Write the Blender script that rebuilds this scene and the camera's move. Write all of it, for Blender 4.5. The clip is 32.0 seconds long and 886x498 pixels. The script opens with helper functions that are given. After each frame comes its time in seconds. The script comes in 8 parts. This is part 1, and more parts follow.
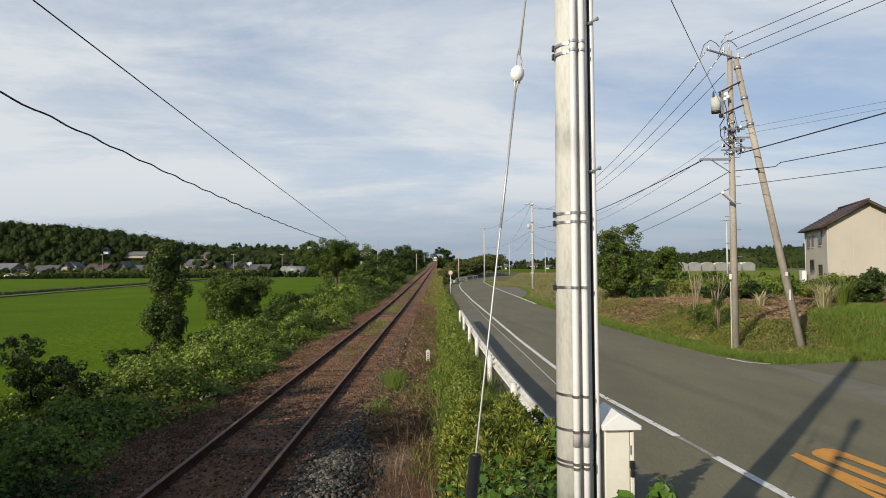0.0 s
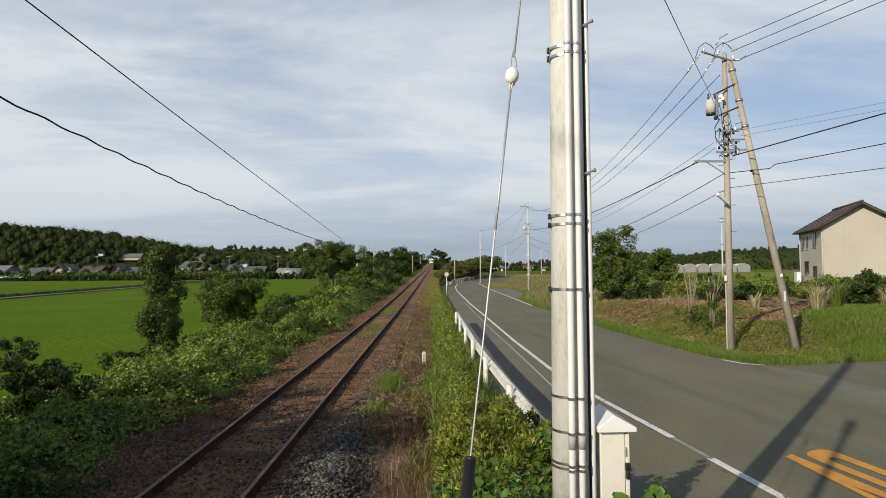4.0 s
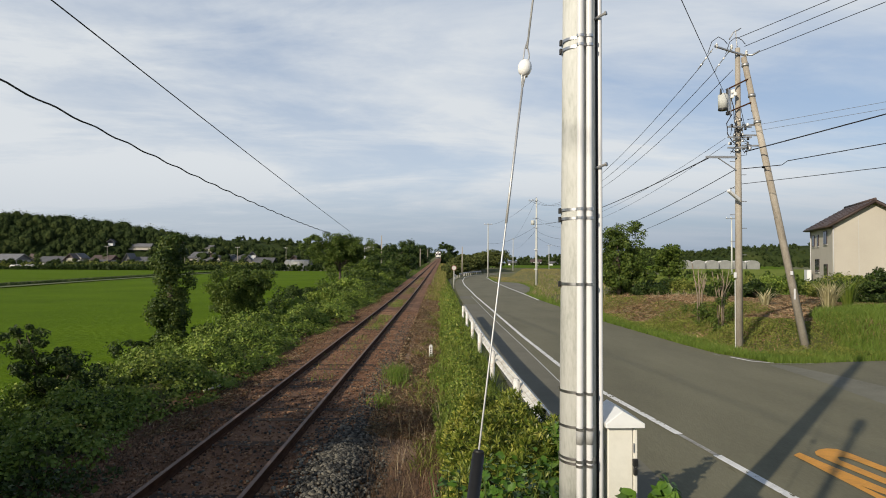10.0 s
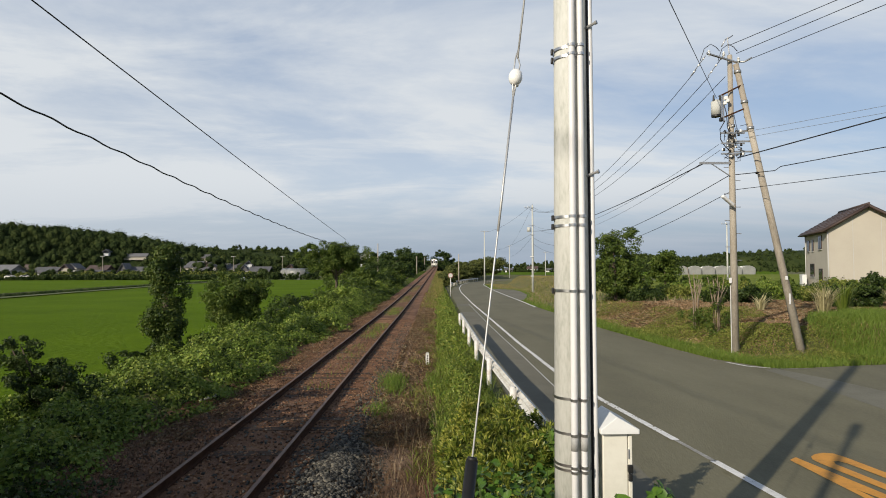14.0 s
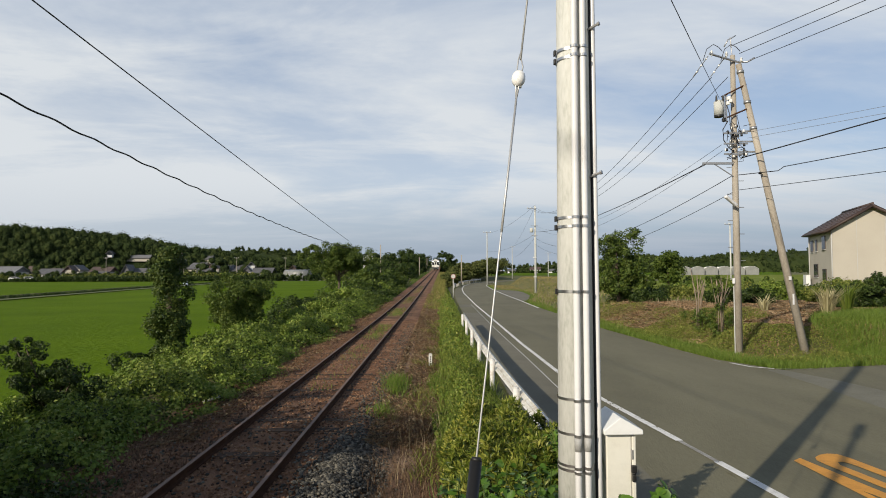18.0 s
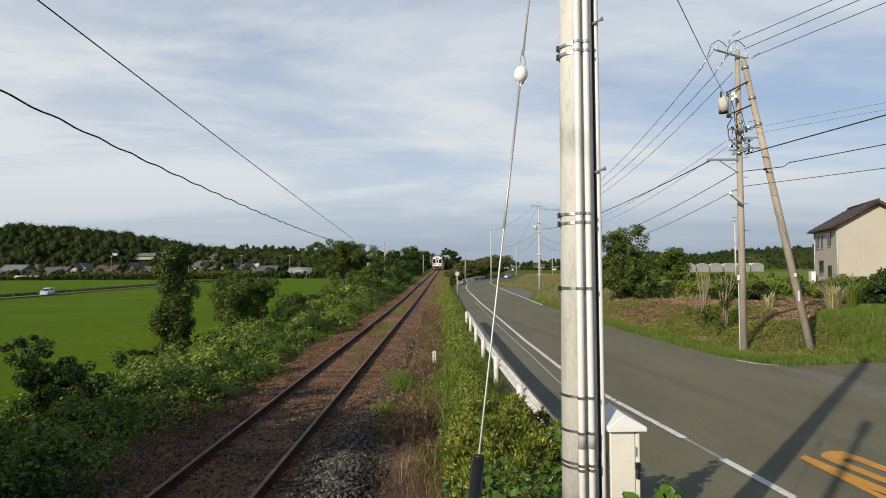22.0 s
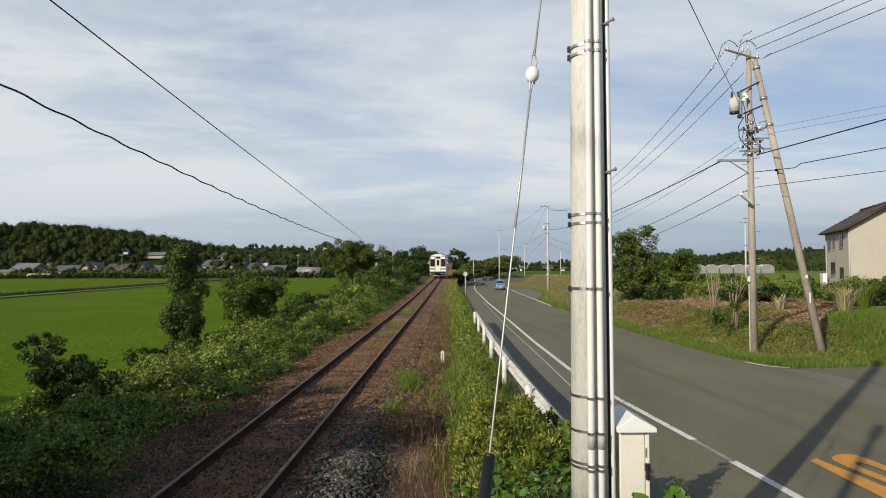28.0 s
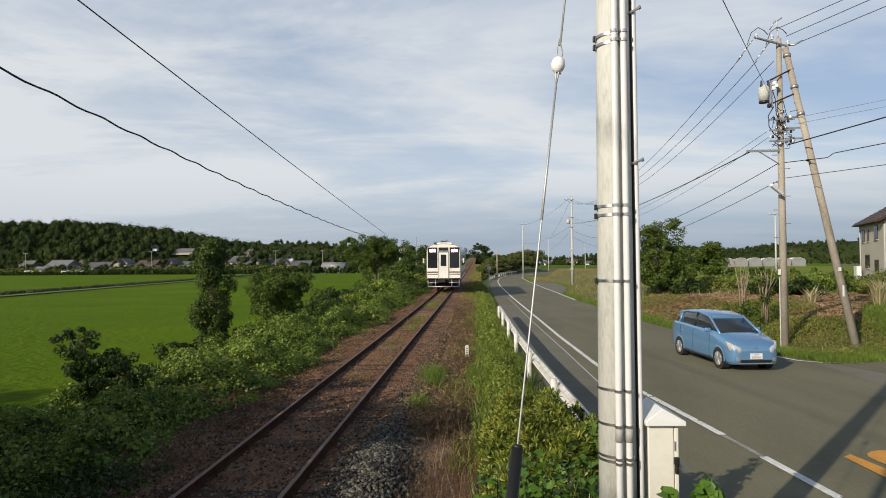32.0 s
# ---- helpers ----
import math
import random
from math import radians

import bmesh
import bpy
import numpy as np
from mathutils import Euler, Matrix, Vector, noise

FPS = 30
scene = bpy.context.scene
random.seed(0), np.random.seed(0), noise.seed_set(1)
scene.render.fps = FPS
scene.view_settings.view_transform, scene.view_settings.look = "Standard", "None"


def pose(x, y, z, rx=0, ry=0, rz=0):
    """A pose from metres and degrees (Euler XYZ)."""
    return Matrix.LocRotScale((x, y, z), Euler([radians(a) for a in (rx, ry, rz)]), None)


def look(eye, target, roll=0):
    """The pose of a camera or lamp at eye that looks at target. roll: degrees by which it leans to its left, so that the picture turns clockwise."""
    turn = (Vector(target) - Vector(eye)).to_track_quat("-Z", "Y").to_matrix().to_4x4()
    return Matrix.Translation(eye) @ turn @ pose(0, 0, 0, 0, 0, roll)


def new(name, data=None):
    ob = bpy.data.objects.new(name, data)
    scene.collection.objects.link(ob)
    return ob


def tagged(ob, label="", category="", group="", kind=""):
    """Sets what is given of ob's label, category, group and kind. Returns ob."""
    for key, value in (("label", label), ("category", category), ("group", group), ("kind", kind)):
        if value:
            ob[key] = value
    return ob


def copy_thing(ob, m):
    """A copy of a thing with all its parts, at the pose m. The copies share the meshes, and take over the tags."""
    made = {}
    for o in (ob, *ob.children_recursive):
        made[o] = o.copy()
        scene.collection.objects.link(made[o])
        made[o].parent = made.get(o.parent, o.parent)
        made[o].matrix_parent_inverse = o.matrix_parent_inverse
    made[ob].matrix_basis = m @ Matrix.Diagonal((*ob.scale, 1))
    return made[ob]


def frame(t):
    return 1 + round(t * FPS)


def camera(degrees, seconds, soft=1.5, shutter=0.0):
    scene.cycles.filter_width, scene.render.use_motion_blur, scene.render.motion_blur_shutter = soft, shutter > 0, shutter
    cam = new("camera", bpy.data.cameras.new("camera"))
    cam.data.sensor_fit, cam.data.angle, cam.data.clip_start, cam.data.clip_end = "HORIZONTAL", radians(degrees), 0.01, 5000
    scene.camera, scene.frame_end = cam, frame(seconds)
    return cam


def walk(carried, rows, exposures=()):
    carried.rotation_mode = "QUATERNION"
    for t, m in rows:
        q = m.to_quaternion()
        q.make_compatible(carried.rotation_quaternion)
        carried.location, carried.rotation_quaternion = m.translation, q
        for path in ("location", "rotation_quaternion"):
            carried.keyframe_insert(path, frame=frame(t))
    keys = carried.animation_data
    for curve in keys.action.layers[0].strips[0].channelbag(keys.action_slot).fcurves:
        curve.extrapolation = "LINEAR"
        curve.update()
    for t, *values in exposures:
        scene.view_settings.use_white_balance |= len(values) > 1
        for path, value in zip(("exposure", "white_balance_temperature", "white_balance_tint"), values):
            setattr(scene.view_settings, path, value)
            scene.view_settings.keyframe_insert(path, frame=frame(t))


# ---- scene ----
from mathutils.bvhtree import BVHTree

# ---------------------------------------------------------------- camera
EYE = Vector((0.0, 0.0, 2.44))
# seconds, turn to the right, tilt up, lean to the left (degrees), drift of the hand (metres)
SWAY = (
    (0, 0.624, 1.765, -0.307, -0.010, 0.007, 0.000),
    (0.5, 0.630, 1.876, -0.322, -0.009, -0.000, 0.004),
    (1, 0.729, 1.919, -0.540, -0.006, 0.005, 0.002),
    (1.5, 0.811, 1.946, -0.497, -0.005, 0.007, 0.002),
    (2, 0.850, 1.892, -0.373, -0.006, 0.011, -0.002),
    (2.5, 0.879, 1.793, -0.315, -0.006, 0.003, -0.000),
    (3, 0.978, 1.779, -0.560, -0.004, 0.010, 0.001),
    (3.5, 1.063, 1.861, -0.419, -0.003, 0.017, 0.002),
    (5.5, 0.837, 2.005, -0.241, -0.005, -0.002, -0.000),
    (6, 0.879, 2.042, -0.189, -0.006, 0.009, 0.002),
    (6.5, 0.832, 1.992, -0.056, -0.008, 0.005, 0.002),
    (7, 0.707, 1.859, -0.148, -0.009, 0.002, 0.000),
    (7.5, 0.601, 1.650, -0.252, -0.009, 0.009, -0.006),
    (8, 0.597, 1.330, -0.261, -0.008, 0.019, -0.002),
    (8.5, 0.581, 1.127, -0.312, -0.011, 0.023, -0.004),
    (9, 0.541, 1.097, -0.032, -0.015, 0.021, -0.002),
    (9.5, 0.474, 1.277, 0.290, -0.015, 0.020, 0.000),
    (10, 0.267, 1.304, 0.325, -0.015, 0.028, -0.001),
    (10.5, 0.172, 1.364, 0.118, -0.018, 0.019, 0.002),
    (11, 0.324, 1.619, 0.088, -0.018, 0.015, -0.001),
    (11.5, 0.350, 1.806, 0.030, -0.013, 0.016, 0.001),
    (12, 0.466, 1.917, -0.094, -0.009, 0.014, 0.002),
    (12.5, 0.526, 2.082, 0.000, -0.005, 0.010, 0.001),
    (13, 0.601, 2.077, -0.011, -0.001, 0.001, 0.001),
    (13.5, 0.649, 2.129, -0.233, 0.002, 0.007, -0.004),
    (14, 0.602, 2.037, -0.122, 0.003, 0.008, 0.001),
    (14.5, 0.550, 2.127, -0.127, 0.004, -0.000, -0.001),
    (16.5, 0.500, 2.156, -0.133, 0.000, 0.008, 0.000),
    (17, 0.407, 2.118, -0.193, 0.001, 0.002, 0.003),
    (17.5, 0.311, 2.133, -0.230, 0.001, -0.001, 0.001),
    (18, 0.348, 2.129, -0.223, -0.002, -0.002, 0.001),
    (18.5, 0.343, 2.128, -0.242, -0.001, -0.001, 0.001),
    (19, 0.266, 2.154, 0.063, -0.001, 0.004, 0.001),
    (19.5, 0.190, 2.076, -0.320, -0.002, -0.006, -0.001),
    (20, 0.263, 2.094, -0.485, 0.004, 0.000, 0.001),
    (20.5, 0.281, 2.081, -0.422, 0.005, -0.001, 0.001),
    (21, 0.234, 1.977, -0.290, 0.007, 0.003, -0.001),
    (21.5, 0.082, 1.917, -0.015, 0.007, 0.005, 0.001),
    (22, -0.030, 1.880, -0.344, 0.006, 0.009, -0.002),
    (22.5, 0.008, 1.818, -0.366, 0.009, 0.007, -0.004),
    (23, -0.133, 1.847, -0.484, 0.006, 0.008, -0.003),
    (23.5, -0.244, 1.838, -0.413, 0.005, -0.004, -0.001),
    (24, -0.416, 1.910, -0.403, 0.000, -0.000, 0.001),
    (24.5, -0.475, 1.971, -0.169, -0.001, -0.005, -0.004),
    (25, -0.476, 1.974, -0.163, -0.000, -0.003, -0.001),
    (25.5, -0.562, 1.991, -0.227, -0.002, -0.011, 0.001),
    (27.5, -0.721, 1.976, -0.134, -0.006, -0.008, -0.001),
    (28, -0.822, 1.901, -0.087, -0.008, -0.003, -0.005),
    (28.5, -0.919, 1.818, 0.056, -0.015, -0.006, -0.005),
    (29, -1.052, 1.833, -0.215, -0.011, -0.005, -0.004),
    (29.5, -1.140, 1.802, -0.257, -0.010, -0.006, -0.005),
    (30, -1.218, 1.794, -0.467, -0.011, -0.013, -0.006),
    (30.5, -1.480, 1.819, -0.353, -0.012, -0.008, -0.006),
    (31, -2.000, 1.853, -0.287, -0.017, -0.008, -0.004),
    (31.5, -2.455, 1.736, -0.557, -0.020, -0.012, -0.013),
    (32, -3.082, 1.408, -0.389, -0.022, -0.007, -0.018),
)


def sway_pose(yaw, pitch, roll, dx, dy, dz):
    eye = EYE + Vector((dx, dy, dz))
    a, b = radians(yaw), radians(pitch)
    way = Vector((math.sin(a) * math.cos(b), math.cos(a) * math.cos(b), math.sin(b)))
    return look(eye, eye + way, roll)


cam = camera(73.7, 32.0, 0.95)
walk(cam, [(r[0], sway_pose(*r[1:])) for r in SWAY])

# ---------------------------------------------------------------- light
SUN_ELEVATION, SUN_TO = 24.06, Vector((-0.650, -0.760, 0.0))
scene.view_settings.exposure = 0.0


def build_world():
    w = bpy.data.worlds.new("evening_sky")
    scene.world = w
    w.use_nodes = True
    nt = w.node_tree
    nt.nodes.clear()
    N, L = nt.nodes.new, nt.links.new
    out, bg = N("ShaderNodeOutputWorld"), N("ShaderNodeBackground")
    sky = N("ShaderNodeTexSky")
    sky.sky_type, sky.sun_disc = "NISHITA", False
    sky.sun_elevation = radians(SUN_ELEVATION)
    sky.sun_rotation = math.atan2(SUN_TO.x, SUN_TO.y)
    sky.air_density, sky.dust_density, sky.ozone_density = 1.0, 1.2, 1.5
    tc, sep = N("ShaderNodeTexCoord"), N("ShaderNodeSeparateXYZ")
    L(tc.outputs["Generated"], sep.inputs[0])

    def mth(op, a, b=None):
        n = N("ShaderNodeMath")
        n.operation = op
        for i, v in enumerate((a, b)):
            if v is None:
                continue
            if isinstance(v, (int, float)):
                n.inputs[i].default_value = v
            else:
                L(v, n.inputs[i])
        return n.outputs[0]

    # clouds lie on a flat layer: directions are spread by their height
    up = mth("ADD", mth("MAXIMUM", sep.outputs[2], 0.0), 0.12)
    comb = N("ShaderNodeCombineXYZ")
    L(mth("DIVIDE", sep.outputs[0], up), comb.inputs[0])
    L(mth("DIVIDE", sep.outputs[1], up), comb.inputs[1])

    def cloud(scale, loc, turn, stretch, lo, hi, detail=7.0, rough=0.55, warp=0.6):
        mp, nz, rp = N("ShaderNodeMapping"), N("ShaderNodeTexNoise"), N("ShaderNodeValToRGB")
        mp.inputs["Location"].default_value = loc
        mp.inputs["Rotation"].default_value = (0, 0, radians(turn))
        mp.inputs["Scale"].default_value = stretch
        L(comb.outputs[0], mp.inputs[0])
        L(mp.outputs[0], nz.inputs["Vector"])
        nz.inputs["Scale"].default_value = scale
        nz.inputs["Detail"].default_value = detail
        nz.inputs["Roughness"].default_value = rough
        nz.inputs["Distortion"].default_value = warp
        rp.color_ramp.elements[0].position, rp.color_ramp.elements[1].position = lo, hi
        rp.color_ramp.interpolation = "EASE"
        L(nz.outputs[0], rp.inputs[0])
        return rp.outputs[0]

    veil = cloud(0.50, (3.3, 1.9, 0), -28, (0.62, 1.0, 1), 0.40, 0.68, 8.0, 0.58, 0.35)
    wisp = cloud(1.7, (1.4, 0.7, 0), -32, (0.5, 1.0, 1), 0.42, 0.76, 10.0, 0.64, 0.6)
    cover = mth("MINIMUM", mth("ADD", mth("MULTIPLY", veil, 0.85), mth("MULTIPLY", wisp, 0.35)), 0.95)
    high = N("ShaderNodeMapRange")
    L(sep.outputs[2], high.inputs[0])
    high.inputs[1].default_value, high.inputs[2].default_value = 0.36, 0.75
    high.inputs[3].default_value, high.inputs[4].default_value = 1.0, 0.25
    high.interpolation_type = "SMOOTHSTEP"
    sheet_low = N("ShaderNodeMapRange")
    L(sep.outputs[2], sheet_low.inputs[0])
    sheet_low.inputs[1].default_value, sheet_low.inputs[2].default_value = 0.16, 0.36
    sheet_low.inputs[3].default_value, sheet_low.inputs[4].default_value = 0.46, 0.06
    sheet_low.interpolation_type = "SMOOTHSTEP"
    cover = mth("MINIMUM", mth("MAXIMUM", mth("ADD", cover, mth("ADD", sheet_low.outputs[0], mth("MULTIPLY", sep.outputs[0], -0.35))), 0.0), 0.96)
    cover = mth("MULTIPLY", cover, high.outputs[0])

    def mix(fac, a, b):
        m = N("ShaderNodeMix")
        m.data_type = "RGBA"
        for sock, v in ((m.inputs[0], fac), (m.inputs[6], a), (m.inputs[7], b)):
            if isinstance(v, (tuple, float)):
                sock.default_value = v
            else:
                L(v, sock)
        return m.outputs[2]

    # grey-blue haze bank low over the horizon
    low = N("ShaderNodeMapRange")
    L(sep.outputs[2], low.inputs[0])
    low.inputs[1].default_value, low.inputs[2].default_value = 0.0, 0.16
    low.inputs[3].default_value, low.inputs[4].default_value = 1.0, 0.0
    low.interpolation_type = "SMOOTHSTEP"
    blue = mix(mth("MULTIPLY", high.outputs[0], 0.45), sky.outputs[0], (3.1, 4.6, 7.4, 1))
    clouds = mix(cover, blue, (7.25, 7.6, 7.9, 1))
    bank = mth("MINIMUM", mth("MAXIMUM", mth("ADD", mth("MULTIPLY", sep.outputs[0], 0.8), 0.8), 0.35), 0.8)
    final = mix(mth("MULTIPLY", low.outputs[0], bank), clouds, (2.75, 3.5, 4.55, 1))
    L(final, bg.inputs[0])
    bg.inputs[1].default_value = 0.1
    L(bg.outputs[0], out.inputs[0])


build_world()
sun_data = bpy.data.lights.new("sun", "SUN")
sun_data.energy, sun_data.angle, sun_data.color = 5.0, radians(0.6), (1.0, 0.89, 0.72)
sun = new("sun", sun_data)
sun.matrix_world = look(Vector((0, 0, 60)) + SUN_TO * 60, Vector((0, 0, 60)) - Vector((0, 0, 60 * math.tan(radians(SUN_ELEVATION)))))

# ---------------------------------------------------------------- materials
MATS = {}


def material(name, ramp, rough=0.85, scale=4.0, fine=40.0, bump=0.3, bump_dist=0.02, metal=0.0, island=0.0, per_object=0.0,
             translucent=0.0, coat=0.0, stretch=(1, 1, 1), spec=0.4):
    """Two scales of noise blend the colours of ramp; island and per_object vary brightness piece by piece."""
    if name in MATS:
        return MATS[name]
    m = bpy.data.materials.new(name)
    MATS[name] = m
    m.use_nodes = True
    nt = m.node_tree
    N, L = nt.nodes.new, nt.links.new
    bs, out = nt.nodes["Principled BSDF"], nt.nodes["Material Output"]
    tc, mp = N("ShaderNodeTexCoord"), N("ShaderNodeMapping")
    mp.inputs["Scale"].default_value = stretch
    L(tc.outputs["Object"], mp.inputs[0])
    n1, n2 = N("ShaderNodeTexNoise"), N("ShaderNodeTexNoise")
    for n, s, d in ((n1, scale, 5.0), (n2, fine, 6.0)):
        L(mp.outputs[0], n.inputs["Vector"])
        n.inputs["Scale"].default_value = s
        n.inputs["Detail"].default_value = d
        n.inputs["Roughness"].default_value = 0.62
    fac = N("ShaderNodeMath")
    fac.operation = "MULTIPLY_ADD"
    L(n1.outputs[0], fac.inputs[0])
    fac.inputs[1].default_value = 0.6
    half = N("ShaderNodeMath")
    half.operation = "MULTIPLY"
    L(n2.outputs[0], half.inputs[0])
    half.inputs[1].default_value = 0.4
    L(half.outputs[0], fac.inputs[2])
    value = fac.outputs[0]
    if island or per_object:
        geo = N("ShaderNodeNewGeometry") if island else N("ShaderNodeObjectInfo")
        r = N("ShaderNodeMath")
        r.operation = "MULTIPLY_ADD"
        L(geo.outputs["Random Per Island" if island else "Random"], r.inputs[0])
        r.inputs[1].default_value = island or per_object
        sub = N("ShaderNodeMath")
        sub.operation = "SUBTRACT"
        L(value, sub.inputs[0])
        sub.inputs[1].default_value = 0.5 * (island or per_object)
        L(sub.outputs[0], r.inputs[2])
        value = r.outputs[0]
    cr = N("ShaderNodeValToRGB")
    els = cr.color_ramp.elements
    while len(els) < len(ramp):
        els.new(0.5)
    for i, c in enumerate(ramp):
        els[i].position = 0.25 + 0.5 * i / max(1, len(ramp) - 1)
        els[i].color = (*c, 1)
    L(value, cr.inputs[0])
    L(cr.outputs[0], bs.inputs["Base Color"])
    bs.inputs["Roughness"].default_value = rough
    bs.inputs["Metallic"].default_value = metal
    bs.inputs["Specular IOR Level"].default_value = spec
    bs.inputs["Coat Weight"].default_value = coat
    if bump:
        bp = N("ShaderNodeBump")
        bp.inputs["Strength"].default_value = bump
        bp.inputs["Distance"].default_value = bump_dist
        L(n2.outputs[0], bp.inputs["Height"])
        L(bp.outputs[0], bs.inputs["Normal"])
    if translucent:
        tr, mx = N("ShaderNodeBsdfTranslucent"), N("ShaderNodeMixShader")
        L(cr.outputs[0], tr.inputs[0])
        mx.inputs[0].default_value = translucent
        L(bs.outputs[0], mx.inputs[1])
        L(tr.outputs[0], mx.inputs[2])
        L(mx.outputs[0], out.inputs[0])
    return m


def glow(name, color, strength):
    m = bpy.data.materials.new(name)
    m.use_nodes = True
    b = m.node_tree.nodes["Principled BSDF"]
    b.inputs["Base Color"].default_value = (*color, 1)
    b.inputs["Emission Color"].default_value = (*color, 1)
    b.inputs["Emission Strength"].default_value = strength
    return m


def leafy(name, ramp, island=0.4, rough=0.55, tr=0.3):
    return material(name, ramp, rough=rough, scale=1.2, fine=6.0, bump=0.0, island=island, translucent=tr, spec=0.3)


M_ASPHALT = material("asphalt", [(0.078, 0.073, 0.043), (0.107, 0.100, 0.061), (0.132, 0.123, 0.076), (0.155, 0.145, 0.091), (0.190, 0.177, 0.113)], 0.9, 0.55, 30, 1.0, 0.01, stretch=(1, 0.35, 1))
M_PALE_ASPHALT = material("pale_worn_asphalt", [(0.09, 0.086, 0.064), (0.150, 0.144, 0.108), (0.195, 0.187, 0.142)], 0.9, 0.9, 30, 0.8, 0.008)
M_OLD_ASPHALT = material("old_asphalt", [(0.092, 0.086, 0.062), (0.140, 0.131, 0.096), (0.19, 0.178, 0.134)], 0.9, 0.5, 50, 0.5, 0.006)
M_LINE = material("white_road_paint", [(0.16, 0.158, 0.135), (0.52, 0.515, 0.49), (0.66, 0.655, 0.63), (0.73, 0.725, 0.70), (0.76, 0.755, 0.73)], 0.7, 7.0, 45, 0.3, 0.003)
M_FAINT = material("faint_road_paint", [(0.11, 0.105, 0.085), (0.26, 0.255, 0.235), (0.46, 0.455, 0.43)], 0.8, 9.0, 50, 0.3, 0.003)
M_ORANGE = material("orange_road_paint", [(0.14, 0.10, 0.05), (0.50, 0.23, 0.035), (0.60, 0.28, 0.04), (0.62, 0.30, 0.05)], 0.7, 4.0, 30, 0.3, 0.003)
M_SOIL = material("dry_soil", [(0.046, 0.024, 0.012), (0.215, 0.125, 0.074), (0.42, 0.300, 0.205)], 0.95, 0.8, 14, 0.7, 0.04)
M_BALLAST = material("rusty_ballast", [(0.022, 0.010, 0.005), (0.185, 0.088, 0.043), (0.46, 0.270, 0.150)], 0.95, 1.0, 48, 1.0, 0.05)
M_STONE = material("grey_ballast_stone", [(0.020, 0.018, 0.014), (0.056, 0.052, 0.042), (0.140, 0.128, 0.102)], 0.9, 3, 30, 0.4, 0.01, island=0.7)
M_RUSTSTONE = material("rust_ballast_stone", [(0.040, 0.019, 0.009), (0.150, 0.074, 0.036), (0.33, 0.19, 0.105)], 0.9, 3, 30, 0.4, 0.01, island=0.42)
M_RAIL = material("rusty_rail", [(0.022, 0.010, 0.006), (0.052, 0.023, 0.012), (0.100, 0.046, 0.024)], 0.95, 6, 60, 0.3, 0.004, spec=0.12)
M_RAILTOP = material("worn_rail_head", [(0.10, 0.055, 0.036), (0.15, 0.090, 0.062), (0.22, 0.145, 0.105)], 0.62, 3, 50, 0.05, 0.002, metal=0.2, stretch=(1, 0.05, 1))
M_SLEEPER = material("weathered_sleeper_wood", [(0.024, 0.014, 0.008), (0.062, 0.035, 0.019), (0.115, 0.070, 0.042)], 0.95, 2, 30, 0.8, 0.02, per_object=0.4, stretch=(0.2, 1, 1))
M_FIELD = material("young_rice", [(0.050, 0.092, 0.002), (0.080, 0.136, 0.003), (0.114, 0.176, 0.005)], 0.95, 0.12, 3.0, 1.0, 0.12, spec=0.05)
M_GRASSLAND = material("rough_grass", [(0.060, 0.075, 0.016), (0.10, 0.105, 0.03), (0.18, 0.125, 0.065)], 0.9, 0.25, 7, 0.9, 0.06)
M_CUTGRASS = material("cut_dry_grass", [(0.085, 0.088, 0.028), (0.190, 0.130, 0.062), (0.290, 0.185, 0.105), (0.42, 0.32, 0.19)], 0.95, 0.45, 9, 0.9, 0.06, stretch=(0.6, 1.6, 1))
M_MEADOW = material("yellow_green_field", [(0.085, 0.115, 0.016), (0.150, 0.185, 0.030), (0.225, 0.245, 0.055)], 0.95, 0.10, 2.2, 1.0, 0.10, spec=0.05)
M_CONCRETE = material("pale_concrete", [(0.27, 0.28, 0.255), (0.40, 0.41, 0.38), (0.50, 0.505, 0.48), (0.60, 0.60, 0.575)], 0.85, 3.2, 46, 0.3, 0.004, stretch=(1, 1, 0.35))
M_STAINED = material("stained_pale_concrete", [(0.15, 0.16, 0.135), (0.35, 0.36, 0.325), (0.485, 0.492, 0.458), (0.55, 0.555, 0.525), (0.60, 0.605, 0.575)], 0.88, 4.5, 60, 0.35, 0.004, stretch=(1, 1, 0.25))
M_POLE = material("weathered_concrete_pole", [(0.13, 0.105, 0.080), (0.26, 0.228, 0.185), (0.36, 0.325, 0.272), (0.41, 0.375, 0.318)], 0.9, 1.6, 26, 0.35, 0.005, stretch=(1, 1, 0.5))
M_PVC = material("white_plastic_pipe", [(0.56, 0.56, 0.56), (0.64, 0.64, 0.64), (0.68, 0.68, 0.68)], 0.35, 1.5, 20, 0.02, 0.001)
M_STEEL = material("galvanised_steel", [(0.30, 0.30, 0.30), (0.42, 0.42, 0.42), (0.52, 0.52, 0.52)], 0.45, 5, 60, 0.1, 0.002, metal=0.8)
M_STAINLESS = material("steel_band", [(0.4, 0.4, 0.4), (0.55, 0.55, 0.55)], 0.3, 5, 60, 0.05, 0.001, metal=0.95)
M_WHITE = material("white_steel_paint", [(0.16, 0.10, 0.06), (0.36, 0.31, 0.26), (0.58, 0.575, 0.55), (0.64, 0.64, 0.62), (0.68, 0.68, 0.66)], 0.5, 3.5, 34, 0.1, 0.002)
M_CREAM = material("cream_cabinet_paint", [(0.54, 0.525, 0.46), (0.63, 0.615, 0.545), (0.67, 0.655, 0.585)], 0.45, 1.2, 30, 0.08, 0.002)
